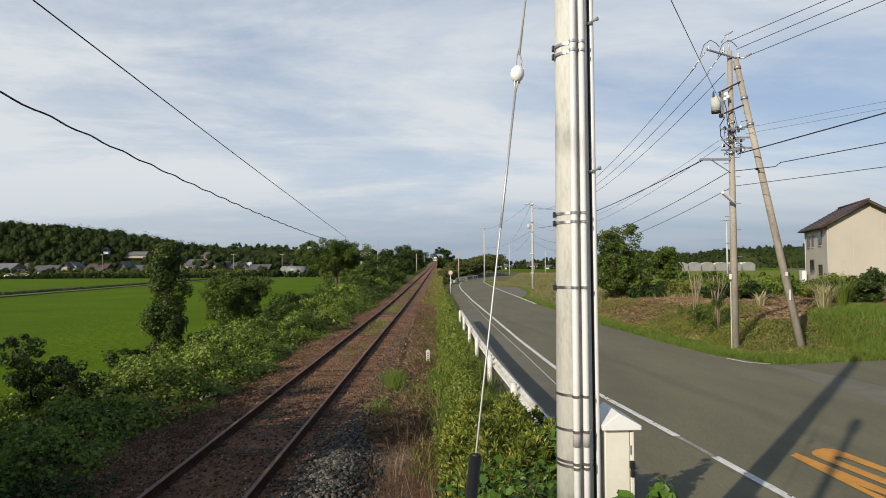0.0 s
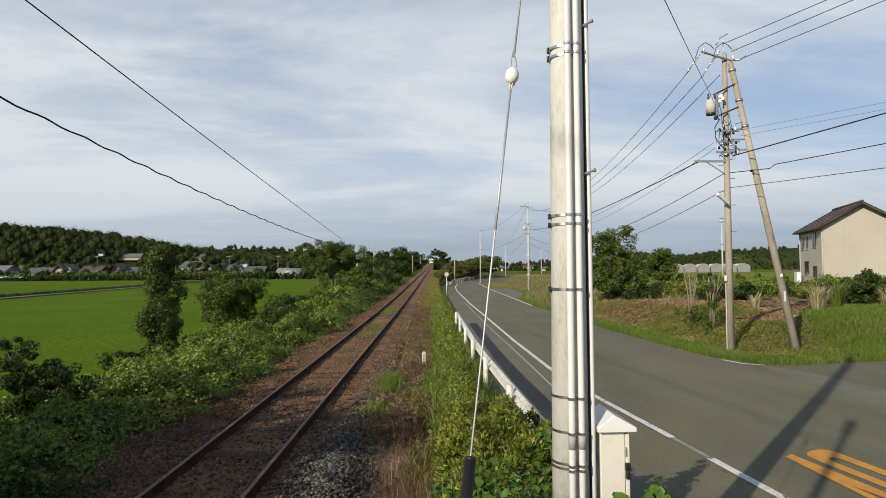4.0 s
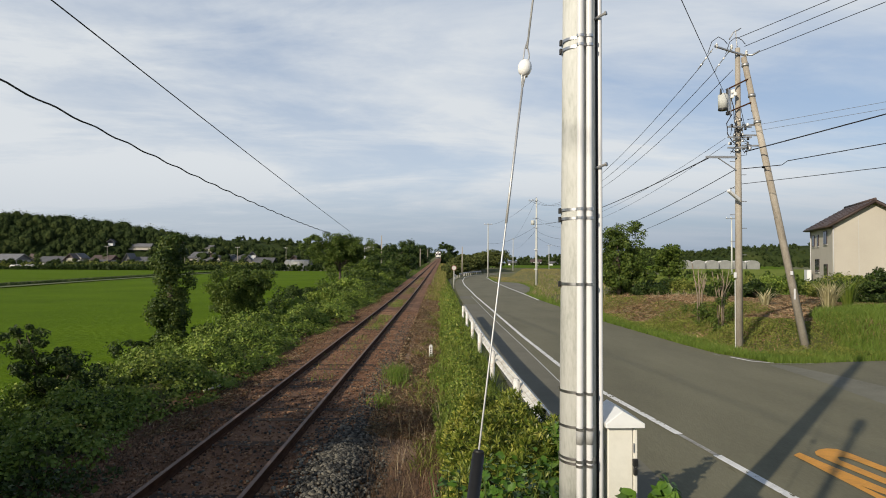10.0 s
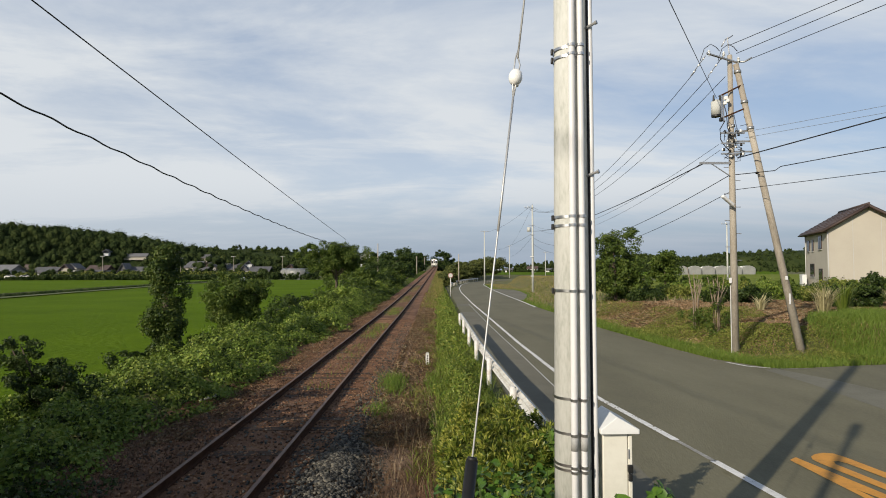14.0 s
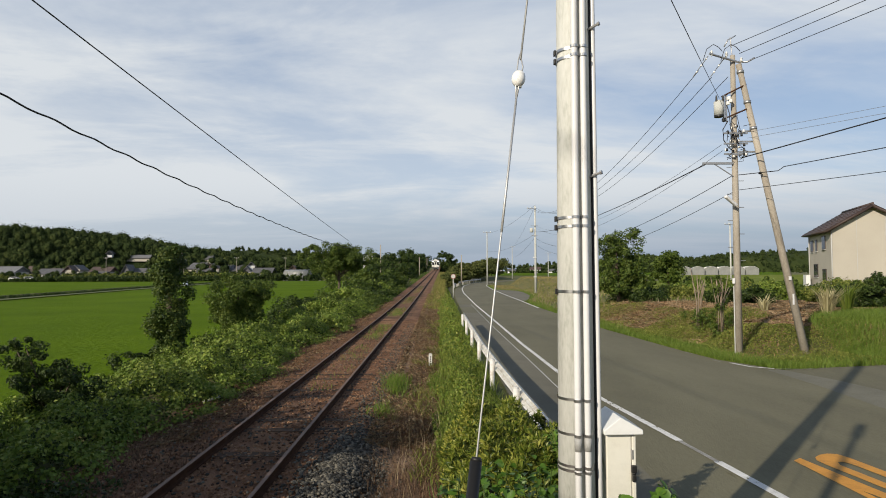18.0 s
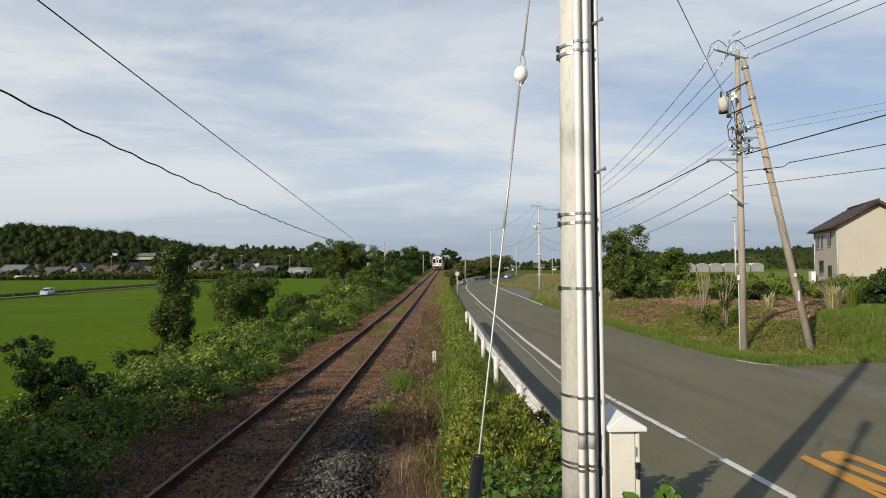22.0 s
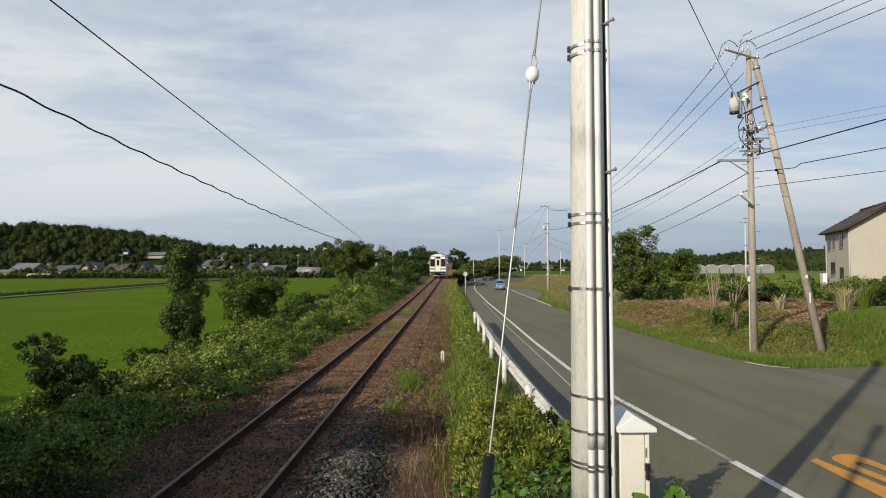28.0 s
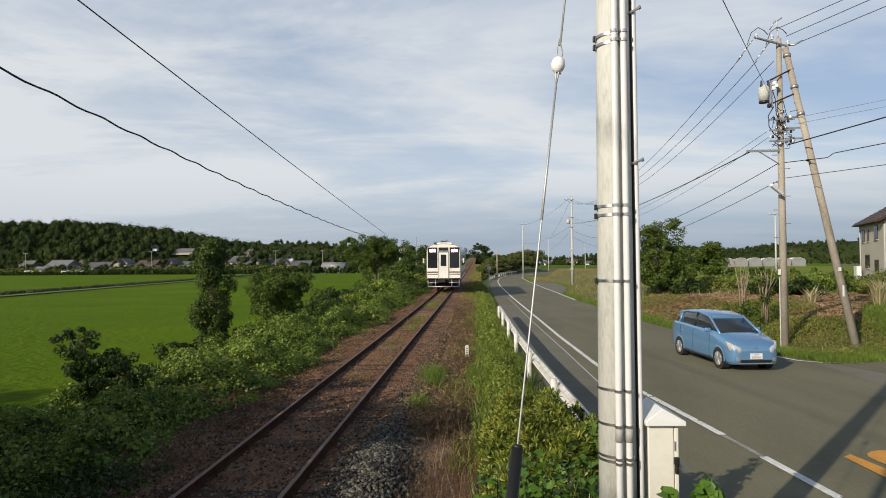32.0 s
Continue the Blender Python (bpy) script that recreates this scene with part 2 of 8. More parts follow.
M_LID = material("pale_lid_paint", [(0.56, 0.57, 0.56), (0.66, 0.67, 0.66), (0.70, 0.71, 0.70)], 0.3, 1.5, 25, 0.03, 0.001)
M_PLASTIC_STAKE = material("pale_stake", [(0.30, 0.28, 0.25), (0.45, 0.43, 0.40), (0.55, 0.53, 0.50)], 0.7, 6, 40, 0.2, 0.002)
M_TAPE = material("grey_tape", [(0.22, 0.22, 0.215), (0.32, 0.32, 0.31), (0.38, 0.38, 0.37)], 0.6, 12, 60, 0.1, 0.001)
M_BLACK = material("black_plastic", [(0.008, 0.008, 0.008), (0.016, 0.016, 0.016)], 0.5, 5, 40, 0.1, 0.001)
M_WIRE = material("black_cable", [(0.012, 0.012, 0.014), (0.022, 0.022, 0.024)], 0.6, 5, 40, 0, 0)
M_STRAND = material("grey_wire_strand", [(0.40, 0.40, 0.39), (0.58, 0.58, 0.57)], 0.5, 60, 300, 0.2, 0.002, metal=0.6)
M_PORCELAIN = material("white_porcelain", [(0.72, 0.72, 0.70), (0.8, 0.8, 0.78)], 0.15, 3, 20, 0.0, 0.0, coat=0.5)
M_BARK = material("bark", [(0.045, 0.035, 0.025), (0.09, 0.07, 0.05), (0.14, 0.115, 0.085)], 0.95, 6, 40, 0.8, 0.02, stretch=(1, 1, 0.25))
M_DEADWOOD = material("bare_grey_wood", [(0.16, 0.12, 0.085), (0.26, 0.205, 0.15), (0.34, 0.28, 0.21)], 0.9, 4, 30, 0.5, 0.01)
M_LEAF = leafy("leaf_mid_green", [(0.034, 0.062, 0.009), (0.078, 0.122, 0.018), (0.150, 0.190, 0.034)])
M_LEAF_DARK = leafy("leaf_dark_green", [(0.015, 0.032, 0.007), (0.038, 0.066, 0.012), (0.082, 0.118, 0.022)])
M_IVY = leafy("ivy_leaf", [(0.018, 0.040, 0.008), (0.052, 0.086, 0.014), (0.135, 0.170, 0.032)])
M_VINE = leafy("vine_bright_green", [(0.040, 0.080, 0.009), (0.158, 0.232, 0.032), (0.330, 0.370, 0.078)], island=0.32)
M_LUSH = leafy("lush_grass_blade", [(0.070, 0.120, 0.014), (0.125, 0.188, 0.024), (0.190, 0.250, 0.050)], island=0.3, rough=0.6)
M_OLIVE = leafy("olive_weed", [(0.078, 0.108, 0.018), (0.170, 0.202, 0.036), (0.30, 0.295, 0.070)], rough=0.7)
M_PINE = leafy("olive_pine_leaf", [(0.034, 0.052, 0.012), (0.092, 0.112, 0.028), (0.180, 0.185, 0.052)], rough=0.7)
M_GOLD = leafy("golden_grass", [(0.14, 0.140, 0.036), (0.27, 0.220, 0.075), (0.42, 0.315, 0.13)], rough=0.8)
M_DEADGRASS = leafy("dead_grass", [(0.042, 0.024, 0.013), (0.095, 0.058, 0.032), (0.20, 0.135, 0.080)], tr=0.1, rough=0.85)
M_PAMPAS = leafy("pale_pampas", [(0.20, 0.18, 0.085), (0.36, 0.32, 0.17), (0.52, 0.47, 0.29)], tr=0.2, rough=0.8)
M_BROAD = leafy("broad_leaf_green", [(0.045, 0.105, 0.014), (0.095, 0.185, 0.024), (0.17, 0.265, 0.045)], island=0.3, rough=0.4)
M_RUSTGRASS = leafy("reddish_cut_straw", [(0.17, 0.098, 0.050), (0.33, 0.205, 0.110), (0.50, 0.36, 0.22)], tr=0.1, rough=0.85)
M_YELLOW = leafy("shrub_yellow_green", [(0.050, 0.086, 0.011), (0.172, 0.215, 0.030), (0.375, 0.365, 0.075)], island=0.5, rough=0.4)
M_STRAW = leafy("dry_straw", [(0.13, 0.094, 0.052), (0.26, 0.200, 0.118), (0.42, 0.345, 0.22)], tr=0.15, rough=0.8)
M_GRASS = leafy("grass_blade", [(0.075, 0.115, 0.014), (0.135, 0.185, 0.026), (0.22, 0.245, 0.06)], rough=0.6)
M_FOREST = material("far_forest", [(0.013, 0.027, 0.008), (0.030, 0.050, 0.013), (0.048, 0.070, 0.018), (0.110, 0.118, 0.032)], rough=0.85, scale=0.055, fine=0.35, bump=0.0, island=0.08, translucent=0.15, spec=0.2)
M_CROWN = material("far_crown", [(0.012, 0.020, 0.007), (0.022, 0.035, 0.011), (0.044, 0.058, 0.016), (0.100, 0.104, 0.030)], rough=0.9, scale=0.035, fine=1.1, bump=1.0, bump_dist=0.8, island=0.12, spec=0.1)

# ---------------------------------------------------------------- building tools


def part(name, bm, mat, parent=None, label=""):
    me = bpy.data.meshes.new(name)
    bm.to_mesh(me)
    bm.free()
    me.materials.append(mat)
    ob = new(name, me)
    if parent:
        ob.parent = parent
    if label:
        ob["label"] = label
    return ob


def raw(name, verts, faces, mat, parent=None, smooth=False):
    me = bpy.data.meshes.new(name)
    me.from_pydata(verts, [], faces)
    me.materials.append(mat)
    if smooth:
        me.polygons.foreach_set("use_smooth", [True] * len(me.polygons))
    ob = new(name, me)
    if parent:
        ob.parent = parent
    return ob


def thing(name, label, category, at=(0, 0, 0), turn=0.0, group="", kind=""):
    ob = new(name)
    ob.matrix_world = pose(*at, 0, 0, turn)
    ob.empty_display_size = 0.2
    return tagged(ob, label, category, group, kind)


def block(bm, x0, x1, y0, y1, z0, z1, bevel=0.0):
    r = bmesh.ops.create_cube(bm, size=1.0, matrix=Matrix.Translation(((x0 + x1) / 2, (y0 + y1) / 2, (z0 + z1) / 2)) @ Matrix.Diagonal((x1 - x0, y1 - y0, z1 - z0, 1)))
    if bevel:
        es = list({e for v in r["verts"] for e in v.link_edges})
        bmesh.ops.bevel(bm, geom=es, offset=bevel, segments=2, affect="EDGES", profile=0.5)
    return r["verts"]


def rod(bm, a, b, r0, r1=None, seg=10, caps=True):
    a, b = Vector(a), Vector(b)
    r1 = r0 if r1 is None else r1
    d = b - a
    m = Matrix.Translation((a + b) / 2) @ d.to_track_quat("Z", "Y").to_matrix().to_4x4()
    return bmesh.ops.create_cone(bm, segments=seg, radius1=r0, radius2=r1, depth=d.length, matrix=m, cap_ends=caps)["verts"]


def tube(bm, pts, radius, seg=6):
    """A bent round bar along pts; radius a number or one a point."""
    pts = [Vector(p) for p in pts]
    rings = []
    for i, p in enumerate(pts):
        d = (pts[min(i + 1, len(pts) - 1)] - pts[max(i - 1, 0)]).normalized()
        q = d.to_track_quat("Z", "Y")
        r = radius[i] if isinstance(radius, (list, tuple)) else radius
        rings.append([bm.verts.new(p + q @ Vector((r * math.cos(6.2832 * k / seg), r * math.sin(6.2832 * k / seg), 0))) for k in range(seg)])
    for a, b in zip(rings, rings[1:]):
        for k in range(seg):
            f = bm.faces.new((a[k], a[(k + 1) % seg], b[(k + 1) % seg], b[k]))
            f.smooth = True
    bm.faces.new(rings[0][::-1])
    bm.faces.new(rings[-1])


def smooth(bm):
    for f in bm.faces:
        f.smooth = True
    return bm


def ball(bm, c, r, sz=(1, 1, 1), seg=16):
    bmesh.ops.create_uvsphere(bm, u_segments=seg, v_segments=seg // 2 + 2, radius=r, matrix=Matrix.Translation(c) @ Matrix.Diagonal((*sz, 1)))


def sweep(bm, path, profile, closed=True):
    """A profile of (across, up) carried along a path of points; it stays upright."""
    path = [Vector(p) for p in path]
    rings = []
    for i, p in enumerate(path):
        d = path[min(i + 1, len(path) - 1)] - path[max(i - 1, 0)]
        side = Vector((d.y, -d.x, 0)).normalized()
        rings.append([bm.verts.new(p + side * u + Vector((0, 0, v))) for u, v in profile])
    n = len(profile)
    for a, b in zip(rings, rings[1:]):
        for k in range(n if closed else n - 1):
            bm.faces.new((a[k], b[k], b[(k + 1) % n], a[(k + 1) % n]))
    if closed:
        bm.faces.new(rings[0])
        bm.faces.new(rings[-1][::-1])
    return bm


def leaf_mesh(name, pts, size, mat, parent=None, seed=0, outward=None, aspect=0.5, droop=0.25, up=0.35, vary=0.45):
    """Folded diamond leaves at pts (n x 3), each its own island."""
    rng = np.random.default_rng(seed)
    pts = np.asarray(pts, dtype=np.float64)
    n = len(pts)
    nrm = rng.normal(size=(n, 3))
    if outward is not None:
        nrm = nrm * 0.55 + outward
    nrm[:, 2] += up
    nrm /= np.linalg.norm(nrm, axis=1)[:, None] + 1e-9
    t = rng.normal(size=(n, 3))
    t[:, 2] -= droop
    t -= nrm * np.sum(t * nrm, axis=1)[:, None]
    t /= np.linalg.norm(t, axis=1)[:, None] + 1e-9
    b = np.cross(nrm, t)
    s = (size * (1 + vary * rng.uniform(-1, 1, n)))[:, None]
    w = s * aspect * 0.5
    v = np.empty((n, 4, 3))
    v[:, 0] = pts - t * s * 0.5
    v[:, 1] = pts + b * w + nrm * s * 0.12
    v[:, 2] = pts + t * s * 0.5 - nrm * s * 0.08
    v[:, 3] = pts - b * w + nrm * s * 0.12
    return tri_mesh(name, v.reshape(-1, 3), (np.arange(n) * 4)[:, None] + np.array([0, 1, 2, 0, 2, 3]), mat, parent)


def tri_mesh(name, verts, tris, mat, parent=None):
    tris = np.asarray(tris, dtype=np.int32).reshape(-1, 3)
    me = bpy.data.meshes.new(name)
    me.vertices.add(len(verts))
    me.vertices.foreach_set("co", np.asarray(verts, dtype=np.float32).ravel())
    me.loops.add(tris.size)
    me.loops.foreach_set("vertex_index", tris.ravel())
    me.polygons.add(len(tris))
    me.polygons.foreach_set("loop_start", np.arange(0, tris.size, 3, dtype=np.int32))
    me.update(calc_edges=True)
    me.materials.append(mat)
    ob = new(name, me)
    if parent:
        ob.parent = parent
    return ob


def blades(name, pts, height, width, mat, parent=None, seed=0, lean=0.35):
    """Grass: each blade two bent triangles."""
    rng = np.random.default_rng(seed)
    pts = np.asarray(pts, dtype=np.float64)
    n = len(pts)
    a = rng.uniform(0, 6.2832, n)
    side = np.stack([np.cos(a), np.sin(a), np.zeros(n)], 1)
    h = (height * rng.uniform(0.5, 1.3, n))[:, None]
    tip = rng.normal(size=(n, 3)) * lean
    tip[:, 2] = 1
    w = width * 0.5
    v = np.empty((n, 5, 3))
    mid = pts + (tip * np.array([0.35, 0.35, 0.6])) * h
    v[:, 0] = pts - side * w
    v[:, 1] = pts + side * w
    v[:, 2] = mid - side * w * 0.75
    v[:, 3] = mid + side * w * 0.75
    v[:, 4] = pts + tip * h
    return tri_mesh(name, v.reshape(-1, 3), (np.arange(n) * 5)[:, None] + np.array([0, 1, 3, 0, 3, 2, 2, 3, 4]), mat, parent)


def clumps(rng, centres, radii, per, flat=1.0):
    """Leaf places on the outer shells of clumps, with their outward directions."""
    out, way = [], []
    for c, r in zip(centres, radii):
        d = rng.normal(size=(per, 3))
        d /= np.linalg.norm(d, axis=1)[:, None]
        k = r * rng.uniform(0.45, 1.08, per)[:, None]
        out.append(np.asarray(c) + d * k * np.array([1, 1, flat]))
        way.append(d)
    return np.concatenate(out), np.concatenate(way)


def crown_centres(rng, n, size, low=-0.7, wob=0.25):
    """n clump centres scattered through an uneven ellipsoid of half-sizes size."""
    d = rng.normal(size=(n, 3))
    d /= np.linalg.norm(d, axis=1)[:, None]
    d[:, 2] = np.maximum(d[:, 2], low)
    k = rng.uniform(0.25, 1.0, n)[:, None] ** 0.6
    lump = 1 + wob * np.sin(3 * d[:, :1] + 2.0 * d[:, 1:2] + rng.uniform(0, 6)) + wob * 0.6 * np.sin(5 * d[:, 2:3] + rng.uniform(0, 6))
    return d * k * lump * np.array(size)


# ---------------------------------------------------------------- lie of the land
TRACK_X, ROAD_Z, FIELD_Z = -2.64, -0.35, -1.0


def ease(a, b, v):
    k = min(1.0, max(0.0, (v - a) / (b - a)))
    return k * k * (3 - 2 * k)


def track_x(y):
    """The rails' middle line, which bears a little east far off."""
    return TRACK_X + 0.0061 * min(255.0, max(0.0, y - 28.9))


def track_z(y):
    """The rails' height: level, then a gentle climb."""
    k = max(0.0, y - 28.0)
    return 0.0155 * (k * k / (k + 15.3)) if k else 0.0


ROAD_YS = [-10.2, -3.4, 3.4, 8.5, 11.9, 14.45, 16.532, 17.17, 18.445, 20.4, 23.8, 28.05, 35.7, 44.2, 54.4, 68, 80.75, 93.5, 106.25, 119, 129.2, 140.25, 148.75, 157.25, 165.75, 174.25, 187, 200.6, 222.7, 246.5]


def road_z(y):
    """The road's height, straight between its rows."""
    y = min(246.4, max(-10.1, y))
    j = next(i for i in range(len(ROAD_YS)) if ROAD_YS[i + 1] > y)
    a, b = ROAD_YS[j], ROAD_YS[j + 1]
    za, zb = (ROAD_Z - 0.22 * ease(46.8, 102, v) for v in (a, b))
    return za + (zb - za) * (y - a) / (b - a)


CORNER = [(8.0, 16.575), (10.6, 16.787), (13.4, 17.34), (24.0, 18.36), (60.0, 19.975), (400.0, 51)]


def corner_y(x):
    for (p, q), (c, d) in zip(CORNER, CORNER[1:]):
        if p <= x <= c:
            return q + (d - q) * (x - p) / (c - p)
    return 16.57 if x < 8 else 51.0


def land_z(x, y):
    tz = track_z(y)
    if x < TRACK_X:
        k = ease(-9.6, -4.6, x)
        return (tz - 0.32) * k + FIELD_Z * (1 - k)
    k = ease(-0.9, 1.3, x)
    z = (tz - 0.24) * (1 - k) + (road_z(y) - 0.05) * k
    if x > 5:
        d = min(x - road_right(y), y - corner_y(x))
        off = 1.5 + 3.0 * ease(40.0, 56.0, y)
        k = ease(off, off + 3.2, d)
        rise = 0.62 * ease(88.0, 108.0, y) * (1 - ease(128.0, 142.0, y)) * (1 - ease(34.0, 46.0, x))
        if y > 183:  # the plain goes on past the road's bend
            k = max(k, ease(183, 204, y) * ease(0.0, 3.6, min(x - 8.0, along(ROAD_LEFT, y) - 1.5 - x if y < 254 else 9.0)))
        z = z * (1 - k) + (0.46 + rise) * k
    return z


def road_right(y):
    if y < 16.57:
        return 400.0
    for (a, b), (c, d) in zip(ROAD_EDGE, ROAD_EDGE[1:]):
        if b <= y <= d:
            return a + (c - a) * (y - b) / (d - b)
    return 200.0


ROAD_EDGE = [(9.55, 16.575), (8.65, 18.445), (8.4, 20.4), (7.85, 28.05), (7.5, 44.2), (7.9, 68), (8.6, 93.5), (9.5, 119), (11.5, 140.25), (15.5, 157.25), (22.0, 174.25), (40.0, 200.6), (95.0, 246.5)]
ROAD_LEFT = [(1.55, -10.2), (1.55, 51), (1.8, 76.5), (2.6, 97.75), (4.2, 119), (6.8, 140.25), (10.8, 161.5), (17.0, 180.2), (35.0, 207.4), (90.0, 254.15)]


def along(poly, y):
    for (a, b), (c, d) in zip(poly, poly[1:]):
        if b <= y <= d:
            return a + (c - a) * (y - b) / (d - b)
    return poly[0][0] if y < poly[0][1] else poly[-1][0]


def build_ground():
    xs = sorted({*np.round(np.linspace(-14, 14, 57), 3), *np.round(np.linspace(-60, 60, 41), 3), -100, -160, -260, -400, -700, -1200, -2500, 100, 160, 260, 400, 700, 1200, 2500})
    ys = sorted({*np.round(np.linspace(-12, 60, 61), 3), *np.round(np.linspace(60, 320, 53), 3), -400, -120, -40, 380, 460, 560, 700, 1000, 1600, 2600, 4000})
    verts = []
    for y in ys:
        for x in xs:
            bump = 0.05 * noise.noise((x * 0.5, y * 0.5, 0)) if (x > 9 or x < -4.5) and abs(x) < 40 else 0
            verts.append((float(x), float(y), land_z(x, y) + bump))
    n = len(xs)
    faces = [(j * n + i, j * n + i + 1, (j + 1) * n + i + 1, (j + 1) * n + i) for j in range(len(ys) - 1) for i in range(n - 1)]
    tagged(raw("ground", verts, faces, M_GRASSLAND, smooth=True), "rough grassy ground beside railway and road", "ground", kind="structure")


def sheet(name, rows, z, mat, label, category, parent=None, m=9):
    """A sheet over rows of (y, x0, x1); z a function of (x, y)."""
    verts, faces = [], []
    for y, x0, x1 in rows:
        for k in range(m):
            x = x0 + (x1 - x0) * k / (m - 1)
            verts.append((x, y, z(x, y)))
    for j in range(len(rows) - 1):
        for k in range(m - 1):
            a = j * m + k
            faces.append((a, a + 1, a + m + 1, a + m))
    return tagged(raw(name, verts, faces, mat, parent, True), label, category, kind="structure")


def build_road():
    ys = ROAD_YS[:7]
    bm = bmesh.new()
    rowsv = []
    for y in ys:
        x0 = along(ROAD_LEFT, y)
        rowsv.append([bm.verts.new((x, y, ROAD_Z)) for x in (x0, 3.5, 5.5, 7.5, 9.6, 10.6, 13.4, 24.0, 60.0)])
    far_y = ROAD_YS[7:]
    rows2 = []
    for y in far_y:
        x0, x1 = along(ROAD_LEFT, y), road_right(y)
        rows2.append([bm.verts.new((x0 + (x1 - x0) * k / 4, y, road_z(y))) for k in range(5)])
    for a, b in zip(rowsv, rowsv[1:]):
        for k in range(8):
            bm.faces.new((a[k], a[k + 1], b[k + 1], b[k]))
    for k in range(4):
        bm.faces.new((rowsv[-1][k], rowsv[-1][k + 1], rows2[0][k + 1], rows2[0][k]))
    for a, b in zip(rows2, rows2[1:]):
        for k in range(4):
            bm.faces.new((a[k], a[k + 1], b[k + 1], b[k]))
    # the mouth of the side road bends away behind the corner
    last = rowsv[-1]
    c = [bm.verts.new((x, y, ROAD_Z)) for x, y in ((10.6, 16.787), (13.4, 17.34), (24.0, 18.36), (60.0, 19.975))]
    bm.faces.new((last[4], last[5], c[0]))
    for k in range(3):
        bm.faces.new((last[5 + k], last[6 + k], c[k + 1], c[k]))
    tagged(part("road", bm, M_ASPHALT), "worn grey asphalt two-lane country road with junction", "road", kind="structure")


def stripe(name, pts, width, mat, label, lift=0.010):
    bm = bmesh.new()
    fine = [pts[0]]
    for (x0, y0), (x1, y1) in zip(pts, pts[1:]):
        cuts = sorted((v for v in ROAD_YS if min(y0, y1) < v < max(y0, y1)), reverse=y1 < y0)
        fine += [(x0 + (x1 - x0) * (v - y0) / (y1 - y0), v) for v in cuts] + [(x1, y1)]
    pts3 = [Vector((x, y, road_z(y) + lift)) for x, y in fine]
    rows = []
    for i, p in enumerate(pts3):
        d = pts3[min(i + 1, len(pts3) - 1)] - pts3[max(i - 1, 0)]
        s = Vector((d.y, -d.x, 0)).normalized() * width / 2
        rows.append((bm.verts.new(p - s), bm.verts.new(p + s)))
    for a, b in zip(rows, rows[1:]):
        bm.faces.new((a[0], a[1], b[1], b[0]))
    return tagged(part(name, bm, mat), label, "road marking", kind="structure")


LINE_LEFT = [(4.75, 4.675), (4.23, 6.97), (4.05, 7.905), (3.89, 9.605), (3.5, 13.005), (3.25, 16.15), (3.12, 22.78), (3.04, 36.55), (2.95, 49.3), (3.15, 76.5), (3.7, 97.75), (4.9, 119), (7.5, 140.25), (11.5, 161.5)]


def build_markings():
    stripe("edge_line", [(3.905, 9.732)] + LINE_LEFT[4:], 0.13, M_LINE, "white painted edge line along the road")
    stripe("edge_line", LINE_LEFT[:2] + [(4.03, 8.67)], 0.13, M_LINE, "white painted edge line near the junction")
    stripe("edge_line", [(4.03, 8.67), (3.905, 9.732)], 0.08, M_FAINT, "worn remains of the edge line", 0.009)
    bm = bmesh.new()
    near, far = ((9.1, 17), (9.1, 14.365), (8.9, 11.985), (8.6, 8.5), (8.2, 3.4)), ((9.55, 16.575), (10.0, 14.96), (10.3, 13.005), (10.5, 8.5), (10.4, 3.4))
    a, b = ([bm.verts.new((x, min(y, 16.49), ROAD_Z + 0.004)) for x, y in side] for side in (near, far))
    for k in range(4):
        bm.faces.new((a[k + 1], b[k + 1], b[k], a[k]))
    tagged(part("road_joint", bm, M_PALE_ASPHALT), "pale worn strip where the side road joins", "road joint", kind="structure")
    stripe("edge_line", [(x - 0.12, y) for x, y in ROAD_EDGE[4:10]], 0.14, M_LINE, "white painted edge line along the far side")
    stripe("edge_line", [(9.41, 16.69), (8.93, 17.04), (8.69, 17.77)], 0.10, M_LINE, "short white line round the corner")
    for pts in ([(8.40, 19.72), (8.30, 20.05)], [(8.50, 18.0), (8.45, 18.35)], [(9.45, 16.66), (9.95, 16.60), (10.5, 16.62)]):
        stripe("edge_line", pts, 0.05, M_FAINT, "worn remnant of the white corner line")
    stripe("gutter_joint", [(2.82, 11.05), (2.78, 18.615), (2.66, 28.815), (2.6, 49.3)], 0.035, M_CONCRETE, "pale joint beside the edge strip")
    bm = bmesh.new()
    rows = [(bm.verts.new((1.57, y, road_z(y) + 0.003)), bm.verts.new((x, y, road_z(y) + 0.003))) for x, y in ((2.85, -10.2), (2.85, 6.8), (2.78, 18.615), (2.66, 28.815), (2.6, 49.3))]
    for a, b in zip(rows, rows[1:]):
        bm.faces.new((a[0], a[1], b[1], b[0]))
    tagged(part("road_shoulder", bm, M_OLD_ASPHALT), "older paler asphalt strip beside the guard rail", "road shoulder", kind="structure")


def layby():
    """A strip of asphalt that widens the road by the far poles."""
    bm = bmesh.new()
    rows = [[bm.verts.new((road_right(y) - 0.3 + (x - road_right(y) + 0.3) * k / 3, y, road_z(y) + 0.004)) for k in range(4)] for x, y in LAYBY]
    for a, b in zip(rows, rows[1:]):
        for k in range(3):
            bm.faces.new((a[k], a[k + 1], b[k + 1], b[k]))
    tagged(part("road_layby", bm, M_OLD_ASPHALT), "widened strip of older asphalt beside the road", "road", kind="structure")


LAYBY = [(7.9, 54.4), (9.0, 59.4), (10.4, 68.0), (11.4, 80.75), (11.4, 88.0), (9.4, 93.5)]


